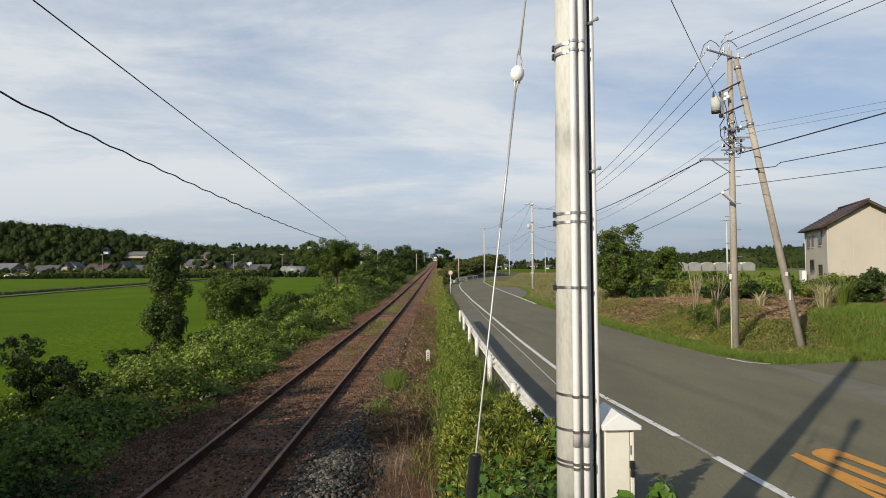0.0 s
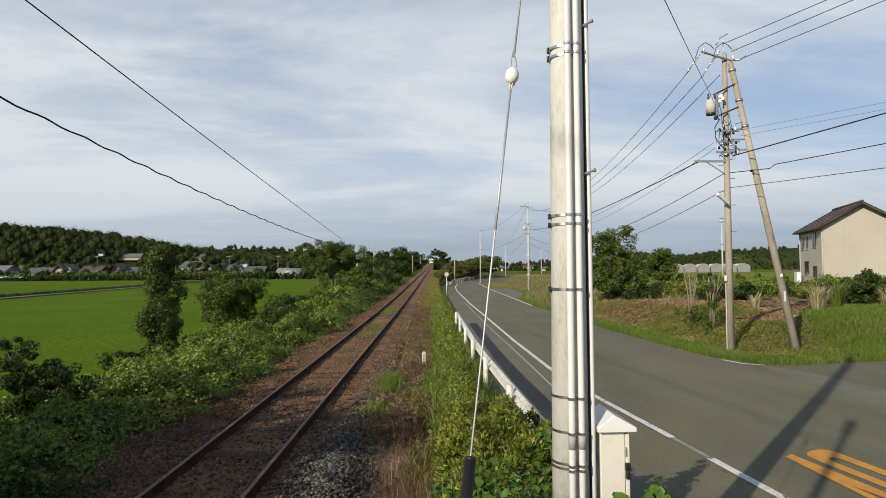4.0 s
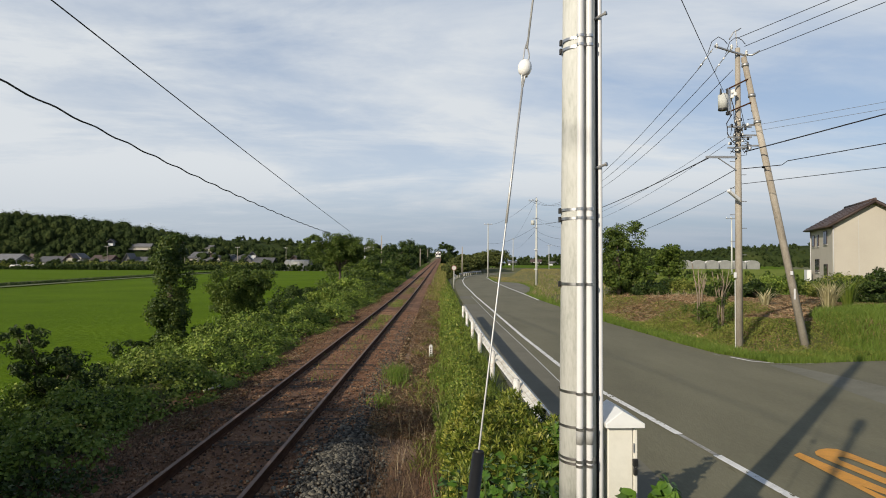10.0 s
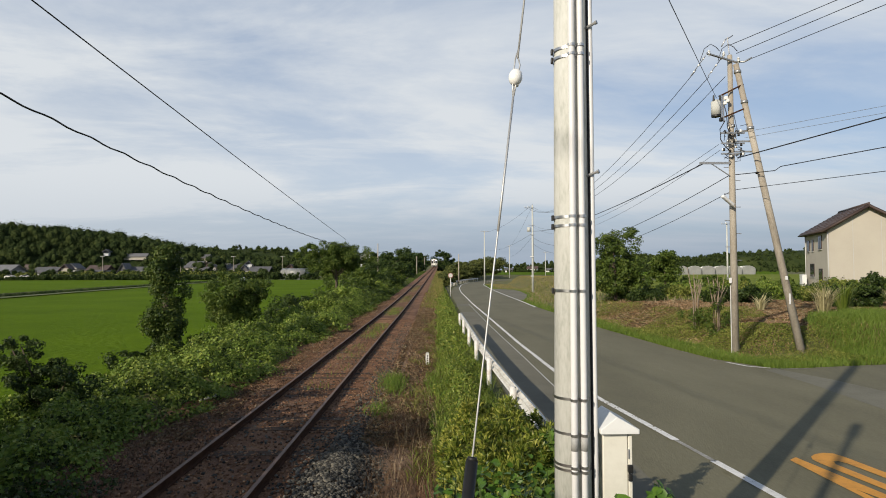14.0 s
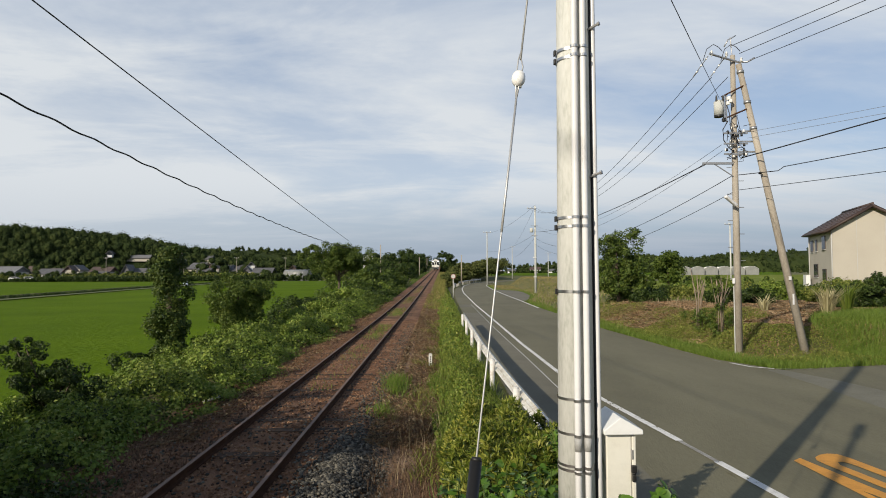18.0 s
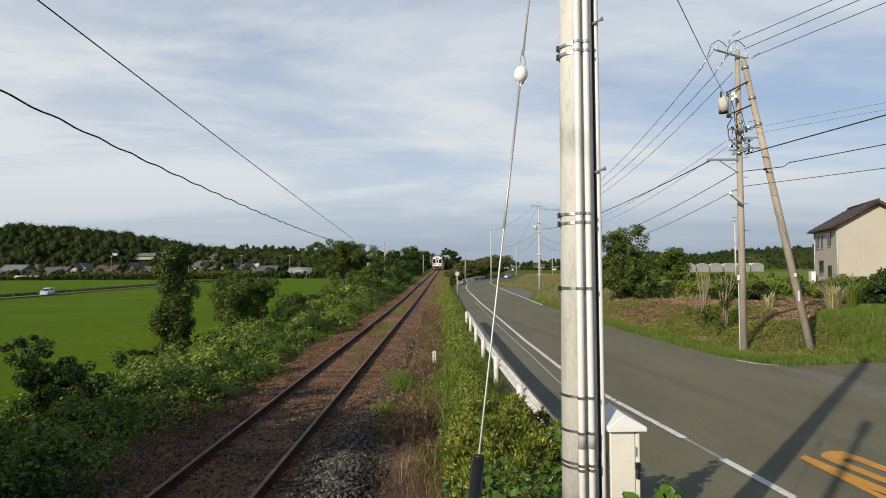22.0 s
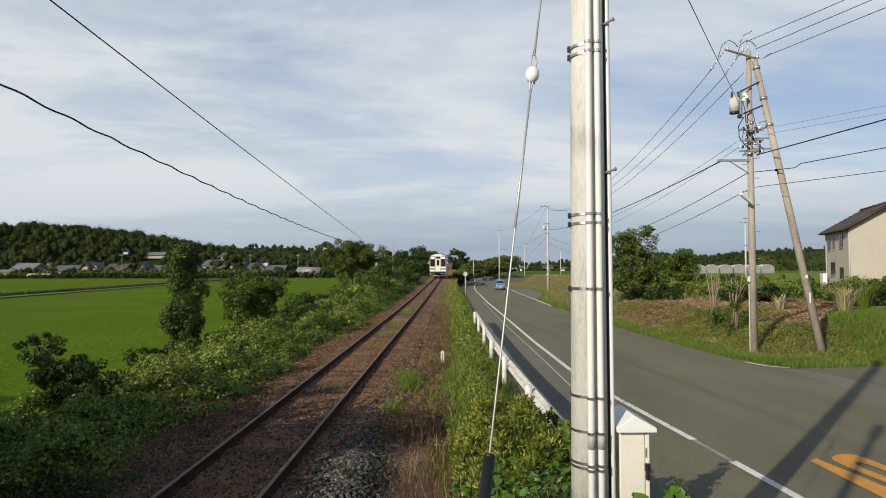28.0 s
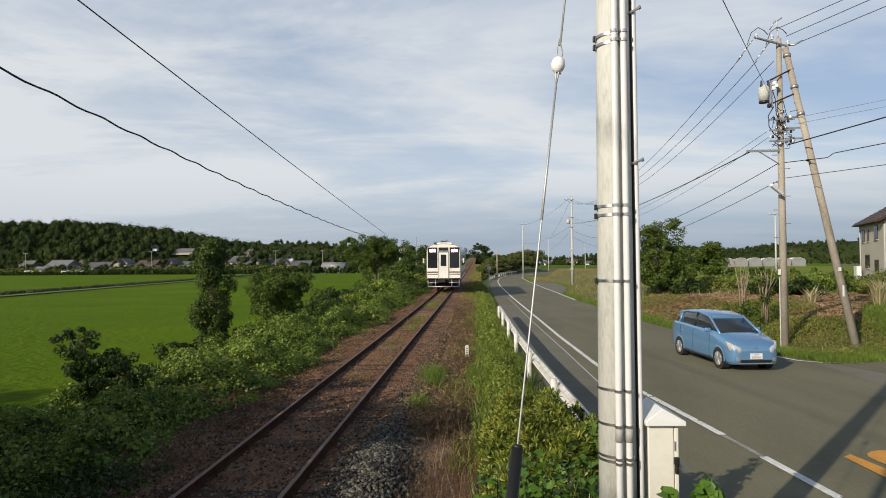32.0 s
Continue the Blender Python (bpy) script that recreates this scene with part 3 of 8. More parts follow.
def paint_wear():
    """Flakes of bare asphalt where the edge line has worn away."""
    rng = random.Random(17)
    bm = bmesh.new()
    for k in range(300):
        y = 4.76 + 29 * rng.random() ** 1.6
        if 8.67 < y < 9.69:
            continue
        x = along([(a, b) for a, b in LINE_LEFT], y) + rng.choice((-1, 1)) * 0.065 * rng.random() ** 0.35
        r, z = 0.005 + 0.02 * rng.random() ** 2, ROAD_Z + 0.0135
        turn = rng.uniform(0, 6.28)
        ring = [bm.verts.new((x + r * q * math.cos(turn + i * 1.047), y + 2.6 * r * q * math.sin(turn + i * 1.047), z)) for i, q in ((i, rng.uniform(0.5, 1.3)) for i in range(6))]
        bm.faces.new(ring)
    tagged(part("paint_wear", bm, M_ASPHALT), "flakes of bare asphalt in the worn edge line", "worn paint", kind="stuff")


def orange_figure():
    """Orange lettering on the lane, cut off by the picture: bands with a rounded end."""
    z = ROAD_Z + 0.011
    for outline in (
            [(5.15, 8.687), (5.31, 8.806), (5.41, 8.186), (5.62, 6.885), (5.50, 6.843), (5.30, 7.522), (5.36, 6.8), (5.22, 6.8)],
            [(5.50, 8.517), (5.49, 8.696), (5.56, 8.84), (5.69, 8.95), (5.85, 9.01), (5.98, 8.976), (6.04, 8.814), (6.15, 8.058), (6.30, 6.97), (6.14, 6.97), (5.99, 7.846), (5.88, 8.525), (5.82, 8.627), (5.74, 8.611), (5.69, 8.483), (5.82, 7.625), (5.92, 6.97), (5.76, 6.97), (5.67, 7.429)]):
        bm = bmesh.new()
        f = bm.faces.new([bm.verts.new((x, y, z)) for x, y in outline])
        bmesh.ops.triangulate(bm, faces=[f])
        bmesh.ops.recalc_face_normals(bm, faces=bm.faces)
        tagged(part("road_lettering", bm, M_ORANGE), "worn orange stroke painted on the asphalt", "road marking", kind="structure")


build_ground()
build_road()
build_markings()
layby()
paint_wear()
orange_figure()
FIELD_ROWS = [(y, -75.0 - 1.765 * max(0, y), along([(-9.9, -25.5), (-9.6, 15.3), (-10.0, 25.5), (-10.5, 51), (-12, 68), (-14, 93.5), (-16, 221)], y)) for y in (-25.5, 0, 8.5, 15.3, 21.25, 29.75, 42.5, 59.5, 76.5, 102, 136, 170, 204)]
sheet("rice_field", FIELD_ROWS, lambda x, y: FIELD_Z + 0.22, M_FIELD, "bright green rice paddy in full growth", "rice field")


def ballast_z(x, y):
    d = abs(x - track_x(y))
    return track_z(y) - 0.122 - 0.14 * ease(1.2, 2.1, d)


B_YS = [-10.2, -5.1, 0, 3.4, 5.95, 8.5, 11.05, 13.6, 17, 21.25, 25.5, 32.3, 39.1, 46.75, 55.25, 68, 85, 110.5, 144.5, 187, 238, 306, 391, 510]
sheet("ballast_bed", [(y, track_x(y) - 2.5 + 0.9 * ease(30, 60, y), track_x(y) + 2.6 - 1.1 * ease(36, 70, y)) for y in B_YS], ballast_z, M_BALLAST, "rusty brown ballast bed of the railway", "ballast")

# ---------------------------------------------------------------- railway


def build_track():
    track = thing("railway_track", "single rusty narrow-gauge railway track on old wooden sleepers", "railway track", kind="structure")
    ys = [-10.2, -3.4, 1.7, 6.8, 11.9, 17, 22.1, 27.2, 32.3, 35.7, 39.1, 42.5, 47.6, 52.7, 59.5, 68, 80.75, 97.75, 119, 153, 204, 272, 357, 510]
    prof = [(-0.052, -0.108), (0.052, -0.108), (0.052, -0.099), (0.008, -0.088), (0.008, -0.036), (0.027, -0.029), (0.027, -0.006), (-0.027, -0.006), (-0.027, -0.029), (-0.008, -0.036), (-0.008, -0.088), (-0.052, -0.099)]
    head = [(-0.027, -0.006), (0.027, -0.006), (0.022, 0.0), (-0.022, 0.0)]
    for s in (-0.5335 - 0.033, 0.5335 + 0.033):
        path = [(track_x(y) + s, y, track_z(y)) for y in ys]
        rail = part("rail", sweep(bmesh.new(), path, prof), M_RAIL, track)
        part("rail_head", sweep(bmesh.new(), path, head), M_RAILTOP, rail, "rail head worn brown-grey by wheels")
    bm = bmesh.new()
    block(bm, -1.02, 1.02, -0.105, 0.105, -0.14, 0.0, 0.012)
    me = bpy.data.meshes.new("sleeper")
    bm.to_mesh(me)
    bm.free()
    me.materials.append(M_SLEEPER)
    rng = random.Random(5)
    y = 2.0
    while y < 64:
        ob = new("sleeper", me)
        ob.parent = track
        ob.matrix_basis = pose(track_x(y) + rng.uniform(-0.04, 0.04), y, track_z(y) - 0.117 + rng.uniform(-0.020, 0.006), 0, 0, rng.uniform(-1.2, 1.2))
        y += 0.64
    return track


build_track()


def stones(name, n, box, zf, size, mat, label, seed, heap=None):
    rng = np.random.default_rng(seed)
    ico = bmesh.new()
    bmesh.ops.create_icosphere(ico, subdivisions=1, radius=1.0)
    base = np.array([v.co[:] for v in ico.verts])
    tri = np.array([[v.index for v in f.verts] for f in ico.faces])
    ico.free()
    V, T = [], []
    k = 0
    for i in range(n):
        if heap:
            x, y = rng.normal(heap[0], heap[2]), rng.normal(heap[1], heap[3])
        else:
            x, y = rng.uniform(box[0], box[1]), box[2] + (box[3] - box[2]) * rng.uniform(0, 1) ** 1.6
        s = size * rng.uniform(0.55, 1.3)
        v = base * rng.uniform(0.7, 1.3, (12, 3)) * np.array([1, rng.uniform(0.7, 1.2), rng.uniform(0.55, 0.9)]) * s
        a = rng.uniform(0, 6.28)
        v = v @ np.array([[math.cos(a), -math.sin(a), 0], [math.sin(a), math.cos(a), 0], [0, 0, 1]])
        V.append(v + np.array([x, y, zf(x, y) + s * 0.15]))
        T.append(tri + k)
        k += 12
    return tagged(tri_mesh(name, np.concatenate(V), np.concatenate(T), mat), label, "ballast stones", kind="stuff")


stones("ballast_stones", 15000, (TRACK_X - 2.0, TRACK_X + 1.9, 4.7, 31), lambda x, y: ballast_z(x, y) + 0.003, 0.020, M_RUSTSTONE, "loose rust-stained ballast stones", 1)


stones("ballast_stones", 3000, (TRACK_X - 2.1, TRACK_X + 1.8, 4.7, 24), lambda x, y: ballast_z(x, y) + 0.003, 0.022, M_STONE, "loose grey ballast stones among the rusty ones", 11)


def heap_z(x, y):
    return max(ballast_z(x, y), -0.32) + 0.13 * math.exp(-((x + 1.2) / 0.35) ** 2 - ((y - 7.0) / 1.3) ** 2)


stones("stone_heap", 4400, None, heap_z, 0.024, M_STONE, "fresh grey ballast stones heaped beside the track", 2, (-1.2, 7.3, 0.27, 1.45))


def build_marker(x, y):
    p = thing("distance_post", "small white railway marker post with black figures", "marker post", (x, y, -0.3))
    bm = bmesh.new()
    block(bm, -0.05, 0.05, -0.045, 0.045, 0.0, 0.36, 0.008)
    block(bm, -0.04, 0.04, -0.036, 0.036, 0.35, 0.385, 0.012)
    part("post", bm, M_WHITE, p)
    for k in range(4):
        bm = bmesh.new()
        block(bm, -0.018, 0.018, -0.0475, -0.0445, 0.09 + k * 0.062, 0.125 + k * 0.062)
        part("figure_bar", bm, M_BLACK, p, "plain black bar")


build_marker(-0.27, 17.0)

# ---------------------------------------------------------------- guard rail, poles, wires


def guard_rail(name, path, z, posts, label):
    g = thing(name, label, "guard rail")
    prof = [(0.00, -0.155), (0.022, -0.125), (0.062, -0.105), (0.062, -0.05), (0.01, -0.018), (0.01, 0.018), (0.062, 0.05), (0.062, 0.105), (0.022, 0.125), (0.0, 0.155)]
    prof = [(u, v * 0.86) for u, v in prof]
    prof = prof + [(u - 0.006, v) for u, v in prof[::-1]]
    part("beam", sweep(bmesh.new(), [(x, y, z(y) + 0.60) for x, y in path], prof), M_WHITE, g)
    bm = bmesh.new()
    rod(bm, (0, 0, -0.4), (0, 0, 0.72), 0.058, seg=12)
    rod(bm, (0, 0, 0.72), (0, 0, 0.745), 0.058, 0.035, seg=12)
    block(bm, -0.02, 0.06, -0.035, 0.035, 0.50, 0.70)
    smooth(bm)
    me = bpy.data.meshes.new("post")
    bm.to_mesh(me)
    bm.free()
    me.materials.append(M_WHITE)
    for x, y in posts:
        ob = new("post", me)
        ob.parent = g
        ob.matrix_basis = pose(x - 0.075, y, z(y))
    return g


GR = [(1.62, 2.975), (1.52, 6.8), (1.48, 8.84), (1.30, 13.94), (1.23, 17.51), (1.2, 22.95), (1.16, 29.41)]
guard_rail("guard_rail", GR, lambda y: -0.36, [(along(GR, y), y) for y in (3.74, 7.14, 10.54, 13.94, 17.425, 20.91, 24.65, 28.22)], "white painted steel guard rail, scuffed, along the road edge")
GR2 = [(2.5, 103.7), (3.6, 117.3), (5.6, 134.3), (8.4, 149.6), (11.2, 161.5)]
guard_rail("guard_rail", GR2, lambda y: -0.5, [(along(GR2, 103.7 + 3.4 * k), 103.7 + 3.4 * k) for k in range(18)], "white guard rail round the far bend")


def wire(name, a, b, sag, r=0.012, mat=None, label="thin black overhead cable strung between poles", n=20):
    a, b = Vector(a), Vector(b)
    pts = [a.lerp(b, k / n) - Vector((0, 0, 4 * sag * (k / n) * (1 - k / n))) for k in range(n + 1)]
    bm = bmesh.new()
    tube(bm, pts, r, 5)
    return tagged(part(name, bm, mat or M_WIRE), label, "cable")


def near_pole():
    """The concrete pole with its cable ducts close to the eye."""
    base, top = Vector((0.930, 4.08, -0.35)), Vector((0.945, 4.08, 7.6))
    p = thing("utility_pole", "weathered concrete pole with white cable pipes and steel bands", "utility pole", base)
    bm = bmesh.new()
    rod(bm, (0, 0, -0.3), top - base, 0.135, 0.098, 28)
    part("shaft", smooth(bm), M_STAINED, p)

    def rad(z):
        return 0.135 - 0.037 * (z + 0.3) / 8.25

    def duct(name, ang, off, r, mat, label):
        bm = bmesh.new()
        a = radians(ang)
        tube(bm, [((rad(z) + off) * math.cos(a) + 0.01 * z / 7.95, (rad(z) + off) * math.sin(a), z) for z in (0.0, 2.0, 4.0, 6.0, 7.6)], r, 14)
        return part(name, bm, mat, p, label)

    duct("pipe", -99, 0.0225, 0.0225, M_PVC, "white plastic cable pipe")
    duct("pipe", -73, 0.0215, 0.0215, M_PVC, "white plastic cable pipe")
    duct("cable", -31, 0.010, 0.0095, M_WIRE, "black cable")
    duct("pipe", -27, 0.025, 0.0175, M_PVC, "thin white plastic pipe")
    for z in (1.46, 1.49, 1.70, 1.93, 2.65, 3.09, 3.15, 4.25, 4.31, 5.4, 6.4):
        bm = bmesh.new()
        r = rad(z) + 0.003
        ring = [(r * math.cos(6.2832 * k / 28), r * math.sin(6.2832 * k / 28)) for k in range(28)]
        lo = [bm.verts.new((x, y, z - 0.009)) for x, y in ring]
        hi = [bm.verts.new((x, y, z + 0.009)) for x, y in ring]
        for k in range(28):
            bm.faces.new((lo[k], lo[(k + 1) % 28], hi[(k + 1) % 28], hi[k])).smooth = True
        band = part("band", bm, M_STAINLESS, p, "thin steel band")
        if z > 2.0:
            bm = bmesh.new()
            block(bm, -r - 0.012, -r + 0.004, -0.022, 0.006, z - 0.022, z + 0.016, 0.003)
            part("buckle", bm, M_BLACK, band, "dark band buckle")
        bm = bmesh.new()
        for ang in (-99, -73):
            a = radians(ang)
            c = Vector(((rad(z) + 0.024) * math.cos(a) + 0.01 * z / 7.95, (rad(z) + 0.024) * math.sin(a), z))
            rod(bm, c - Vector((0, 0, 0.009)), c + Vector((0, 0, 0.009)), 0.0262, seg=14)
        part("clip", bm, M_STAINLESS, band)
    for ang in (-99, -73):
        bm = bmesh.new()
        a = radians(ang)
        foot = Vector(((rad(1.65) + 0.022) * math.cos(a) + 0.002, (rad(1.65) + 0.022) * math.sin(a), 1.60))
        rod(bm, foot, foot + Vector((0, 0, 0.095)), 0.0245, seg=14)
        part("tape", smooth(bm), M_TAPE, p, "grey tape wrapped round the pipe")
    for z in (3.40, 4.42, 5.3, 6.2):
        bm = bmesh.new()
        a = radians(-38)
        d = Vector((math.cos(a), math.sin(a), 0.25))
        rod(bm, d * rad(z) + Vector((0, 0, z)), d * (rad(z) + 0.085) + Vector((0, 0, z)), 0.009, seg=8)
        rod(bm, d * (rad(z) + 0.078) + Vector((0, 0, z)), d * (rad(z) + 0.092) + Vector((0, 0, z)), 0.014, seg=8)
        part("step_bolt", bm, M_STEEL, p)
    # the guy wire, its guard and its egg insulator belong to the pole
    g0, g1 = Vector((-0.132, 1.87, -0.2)) - base, Vector((0.94, 4.08, 7.03)) - base
    d = (g1 - g0).normalized()

    def at(z):
        return g0 + d * ((z - (g0.z + base.z)) / d.z)

    bm = bmesh.new()
    tube(bm, [at(-0.2), at(2.6), at(3.37)], 0.0045, 6)
    tube(bm, [at(3.30), at(3.41) + Vector((0.01, 0, 0)), at(3.49) + Vector((0.016, 0, 0)), at(3.54)], 0.004, 5)
    tube(bm, [at(3.30), at(3.41) - Vector((0.014, 0, 0)), at(3.53) - Vector((0.012, 0, 0)), at(3.59)], 0.004, 5)
    tube(bm, [at(3.53), at(7.0)], 0.0055, 6)
    guy = part("guy_wire", bm, M_STRAND, p, "grey stranded guy wire")
    bm = bmesh.new()
    tube(bm, [at(2.62), at(2.86), at(3.30)], 0.0062, 6)
    part("grip", bm, M_STRAND, guy, "wrapped wire grip")
    bm = bmesh.new()
    ball(bm, (0, 0, 0), 0.036, (1, 1, 1.3))
    rod(bm, (-0.001, -0.037, -0.03), (-0.001, -0.037, 0.03), 0.006, seg=6)
    bmesh.ops.transform(bm, matrix=Matrix.Translation(at(3.42)) @ d.to_track_quat("Z", "Y").to_matrix().to_4x4(), verts=bm.verts)
    part("egg_insulator", smooth(bm), M_PORCELAIN, guy, "white porcelain egg insulator")
    bm = bmesh.new()
    rod(bm, at(-0.2), at(1.665), 0.025, seg=16)
    rod(bm, at(1.665), at(1.68), 0.025, 0.018, seg=16)
    part("guy_guard", smooth(bm), M_BLACK, guy, "black plastic guy guard")


near_pole()


def cabinet():
    c = thing("electric_cabinet", "cream steel junction cabinet with a pitched lid on a post", "electric cabinet", (1.204, 4.15, -0.28), 2)
    bm = bmesh.new()
    block(bm, -0.088, 0.082, -0.12, 0.15, 0.62, 1.62, 0.006)
    part("body", bm, M_CREAM, c)
    bm = bmesh.new()
    v = [bm.verts.new(p) for p in ((-0.115, -0.165, 1.62), (0.15, -0.165, 1.62), (0.15, 0.19, 1.62), (-0.115, 0.19, 1.62), (-0.115, -0.165, 1.65), (0.15, -0.165, 1.65), (0.15, 0.19, 1.65), (-0.115, 0.19, 1.65), (0.0, -0.16, 1.735), (0.0, 0.185, 1.735))]
    for f in ((0, 1, 5, 4), (1, 2, 6, 5), (2, 3, 7, 6), (3, 0, 4, 7), (4, 5, 8), (6, 7, 9), (5, 6, 9, 8), (7, 4, 8, 9), (3, 2, 1, 0)):
        bm.faces.new([v[i] for i in f])
    bmesh.ops.bevel(bm, geom=list(bm.edges), offset=0.004, segments=1, affect="EDGES")
    part("lid", bm, M_LID, c, "pitched pale lid")
    bm = bmesh.new()
    block(bm, 0.086, 0.112, -0.125, 0.14, 0.64, 1.60, 0.005)
    door = part("door", bm, M_CREAM, c, "narrow cream door leaf")
    bm = bmesh.new()
    block(bm, 0.074, 0.110, -0.150, -0.126, 1.36, 1.41, 0.006)
    part("latch", bm, M_BLACK, door, "black latch")
    bm = bmesh.new()
    block(bm, 0.078, 0.106, -0.150, -0.130, 1.30, 1.352, 0.008)
    tube(bm, [(0.082, -0.14, 1.35), (0.082, -0.14, 1.375), (0.102, -0.14, 1.375), (0.102, -0.14, 1.35)], 0.004, 6)
    part("padlock", bm, M_BLACK, door, "small dark padlock")
    for z in (0.85, 1.48):
        bm = bmesh.new()
        rod(bm, (0.084, -0.128, z - 0.03), (0.084, -0.128, z + 0.03), 0.007, seg=8)
        part("hinge", bm, M_STEEL, door)
    bm = bmesh.new()
    rod(bm, (0.0, 0.02, -0.35), (0.0, 0.02, 0.63), 0.055, seg=16)
    part("stand", smooth(bm), M_STEEL, c)
    bm = bmesh.new()
    block(bm, -0.125, -0.09, -0.03, 0.03, 1.40, 1.46, 0.006)
    part("bracket", bm, M_STEEL, c, "grey mounting bracket")


cabinet()


def insulator(bm, c, r=0.05, h=0.16):
    c = Vector(c)
    for k in range(3):
        rod(bm, c + Vector((0, 0, h * k / 3)), c + Vector((0, 0, h * (k + 0.7) / 3)), r, r * 0.55, 10)
    rod(bm, c + Vector((0, 0, -0.06)), c + Vector((0, 0, h + 0.02)), r * 0.3, seg=6)


def power_pole(x, y, z, h, arms=(0.25,), shaft=None, r=0.15, label="tall concrete electricity pole with cross arms", lean=0.0, arm_turn=0.0, arm_off=0.0, arm_half=0.9):
    p = thing("electricity_pole", label, "utility pole", (x, y, z), arm_turn, "roadside poles")
    bm = bmesh.new()
    rod(bm, (0, 0, -0.4), (lean, 0, h), r, r * 0.62, 18)
    part("shaft", smooth(bm), shaft or M_POLE, p)
    for a in arms:
        bm = bmesh.new()
        block(bm, -arm_half + arm_off, arm_half + arm_off, -0.21, -0.13, h - a - 0.04, h - a + 0.04)
        arm = part("cross_arm", bm, M_STEEL, p, "galvanised cross arm")
        for k in (-0.8, -0.25, 0.75):
            bm = bmesh.new()
            insulator(bm, (k * arm_half / 0.9 + arm_off, -0.17, h - a + 0.08))
            part("insulator", smooth(bm), M_PORCELAIN, arm, "white insulator")
    return p


def big_pole():
    p = power_pole(10.02, 19.848, -0.3, 10.05, arms=(), r=0.126, label="concrete electricity pole with transformer, cross arm and raking strut", lean=0.0)
    bm = bmesh.new()
    rod(bm, (-0.98, -0.42, 9.96), (0.22, -0.06, 9.78), 0.04, seg=6)
    arm = part("cross_arm", bm, M_STEEL, p, "galvanised steel cross arm")
    for k in (-0.90, -0.35, 0.2):
        bm = bmesh.new()
        insulator(bm, (k, -0.22 + 0.2 * k, 9.93 if k < 0 else 9.78), 0.05, 0.13)
        part("insulator", smooth(bm), M_PORCELAIN, arm, "white porcelain insulator")
    for k in (-0.95, -0.35):
        bm = bmesh.new()
        tube(bm, [(k - 0.2, -0.3, 9.75), (k - 0.06, -0.3, 10.16), (k + 0.16, -0.3, 10.32), (k + 0.34, -0.3, 10.22), (k + 0.46, -0.3, 10.08)], 0.012, 5)
        part("jumper_wire", bm, M_WIRE, arm)
        for u in range(3):
            bm = bmesh.new()
            ball(bm, (k - 0.05 - 0.09 * u, -0.2 + 0.16 * u, 9.86 - 0.17 * u), 0.036, seg=8)
            part("strain_insulator", smooth(bm), M_PORCELAIN, arm, "white strain insulator")
        bm = bmesh.new()
        rod(bm, (k, -0.25, 9.94), (k - 0.3, 0.25, 9.40), 0.016, seg=6)
        part("strain_clamp", bm, M_STEEL, arm)
    bm = bmesh.new()
    tube(bm, [(0.20, -0.12, 9.78), (0.40, -0.2, 9.76), (0.60, -0.3, 9.86)], 0.03, 6)
    part("jumper_wire", bm, M_STEEL, arm)
    bm = bmesh.new()
    rod(bm, (0.0, 0, 9.9), (-0.07, 0, 10.68), 0.022, 0.016, 8)
    tube(bm, [(-0.28, 0, 10.35), (-0.14, 0, 10.60), (0.0, 0, 10.66), (0.12, 0, 10.74)], 0.02, 6)
    part("mast_rod", bm, M_STEEL, p)
    # transformer on its brackets
    bm = bmesh.new()
    rod(bm, (-0.58, -0.15, 7.95), (-0.58, -0.15, 8.40), 0.15, 0.158, 18)
    rod(bm, (-0.58, -0.15, 8.40), (-0.58, -0.15, 8.46), 0.158, 0.09, 18)
    tf = part("transformer", smooth(bm), M_CONCRETE, p, "grey pole transformer can")
    bm = bmesh.new()
    rod(bm, (-0.58, -0.15, 7.89), (-0.58, -0.15, 7.95), 0.152, seg=18)
    part("base_plate", bm, M_BLACK, tf, "dark transformer base")
    for dx, dy in ((-0.11, -0.08), (0.10, -0.09)):
        bm = bmesh.new()
        rod(bm, (-0.58 + dx, -0.15 + dy, 8.40), (-0.58 + dx, -0.15 + dy, 8.60), 0.04, 0.025, 8)
        part("bushing", bm, M_BLACK, tf, "dark bushing")
    for z, x1 in ((8.58, 0.36), (7.80, 0.50)):
        bm = bmesh.new()
        rod(bm, (-0.48, -0.16, z), (x1, -0.16, z + 0.42), 0.026, seg=8)
        part("brace", bm, M_RAIL, p, "dark steel angle brace")
    for x in (-0.42, -0.34):
        bm = bmesh.new()
        block(bm, x - 0.02, x + 0.02, -0.2, -0.14, 7.72, 8.62)
        part("bracket", bm, M_STEEL, p, "galvanised transformer hanger")
    for k, (x, z) in enumerate(((-0.27, 8.45), (-0.31, 8.28), (-0.22, 8.36), (-0.45, 7.72))):
        bm = bmesh.new()
        block(bm, x - 0.05, x + 0.05, -0.28, -0.16, z, z + 0.12, 0.02)
        part("cutout", bm, M_PORCELAIN if k < 3 else M_BLACK, p, "white porcelain cut-out" if k < 3 else "dark cable box")
    bm = bmesh.new()
    tube(bm, [(-0.30, -0.2, 7.75), (-0.48, -0.2, 7.45), (-0.46, -0.2, 7.1), (-0.3, -0.2, 6.85), (-0.12, -0.2, 6.7)], 0.016, 6)
    tube(bm, [(-0.36, -0.2, 8.4), (-0.26, -0.22, 8.0), (-0.22, -0.2, 7.5), (-0.1, -0.2, 7.2)], 0.014, 6)
    part("drop_cable", bm, M_WIRE, p, "black cable looping from the transformer")
    bm = bmesh.new()
    rod(bm, (-0.142, -0.03, -0.2), (-0.142, -0.03, 2.2), 0.017, seg=8)
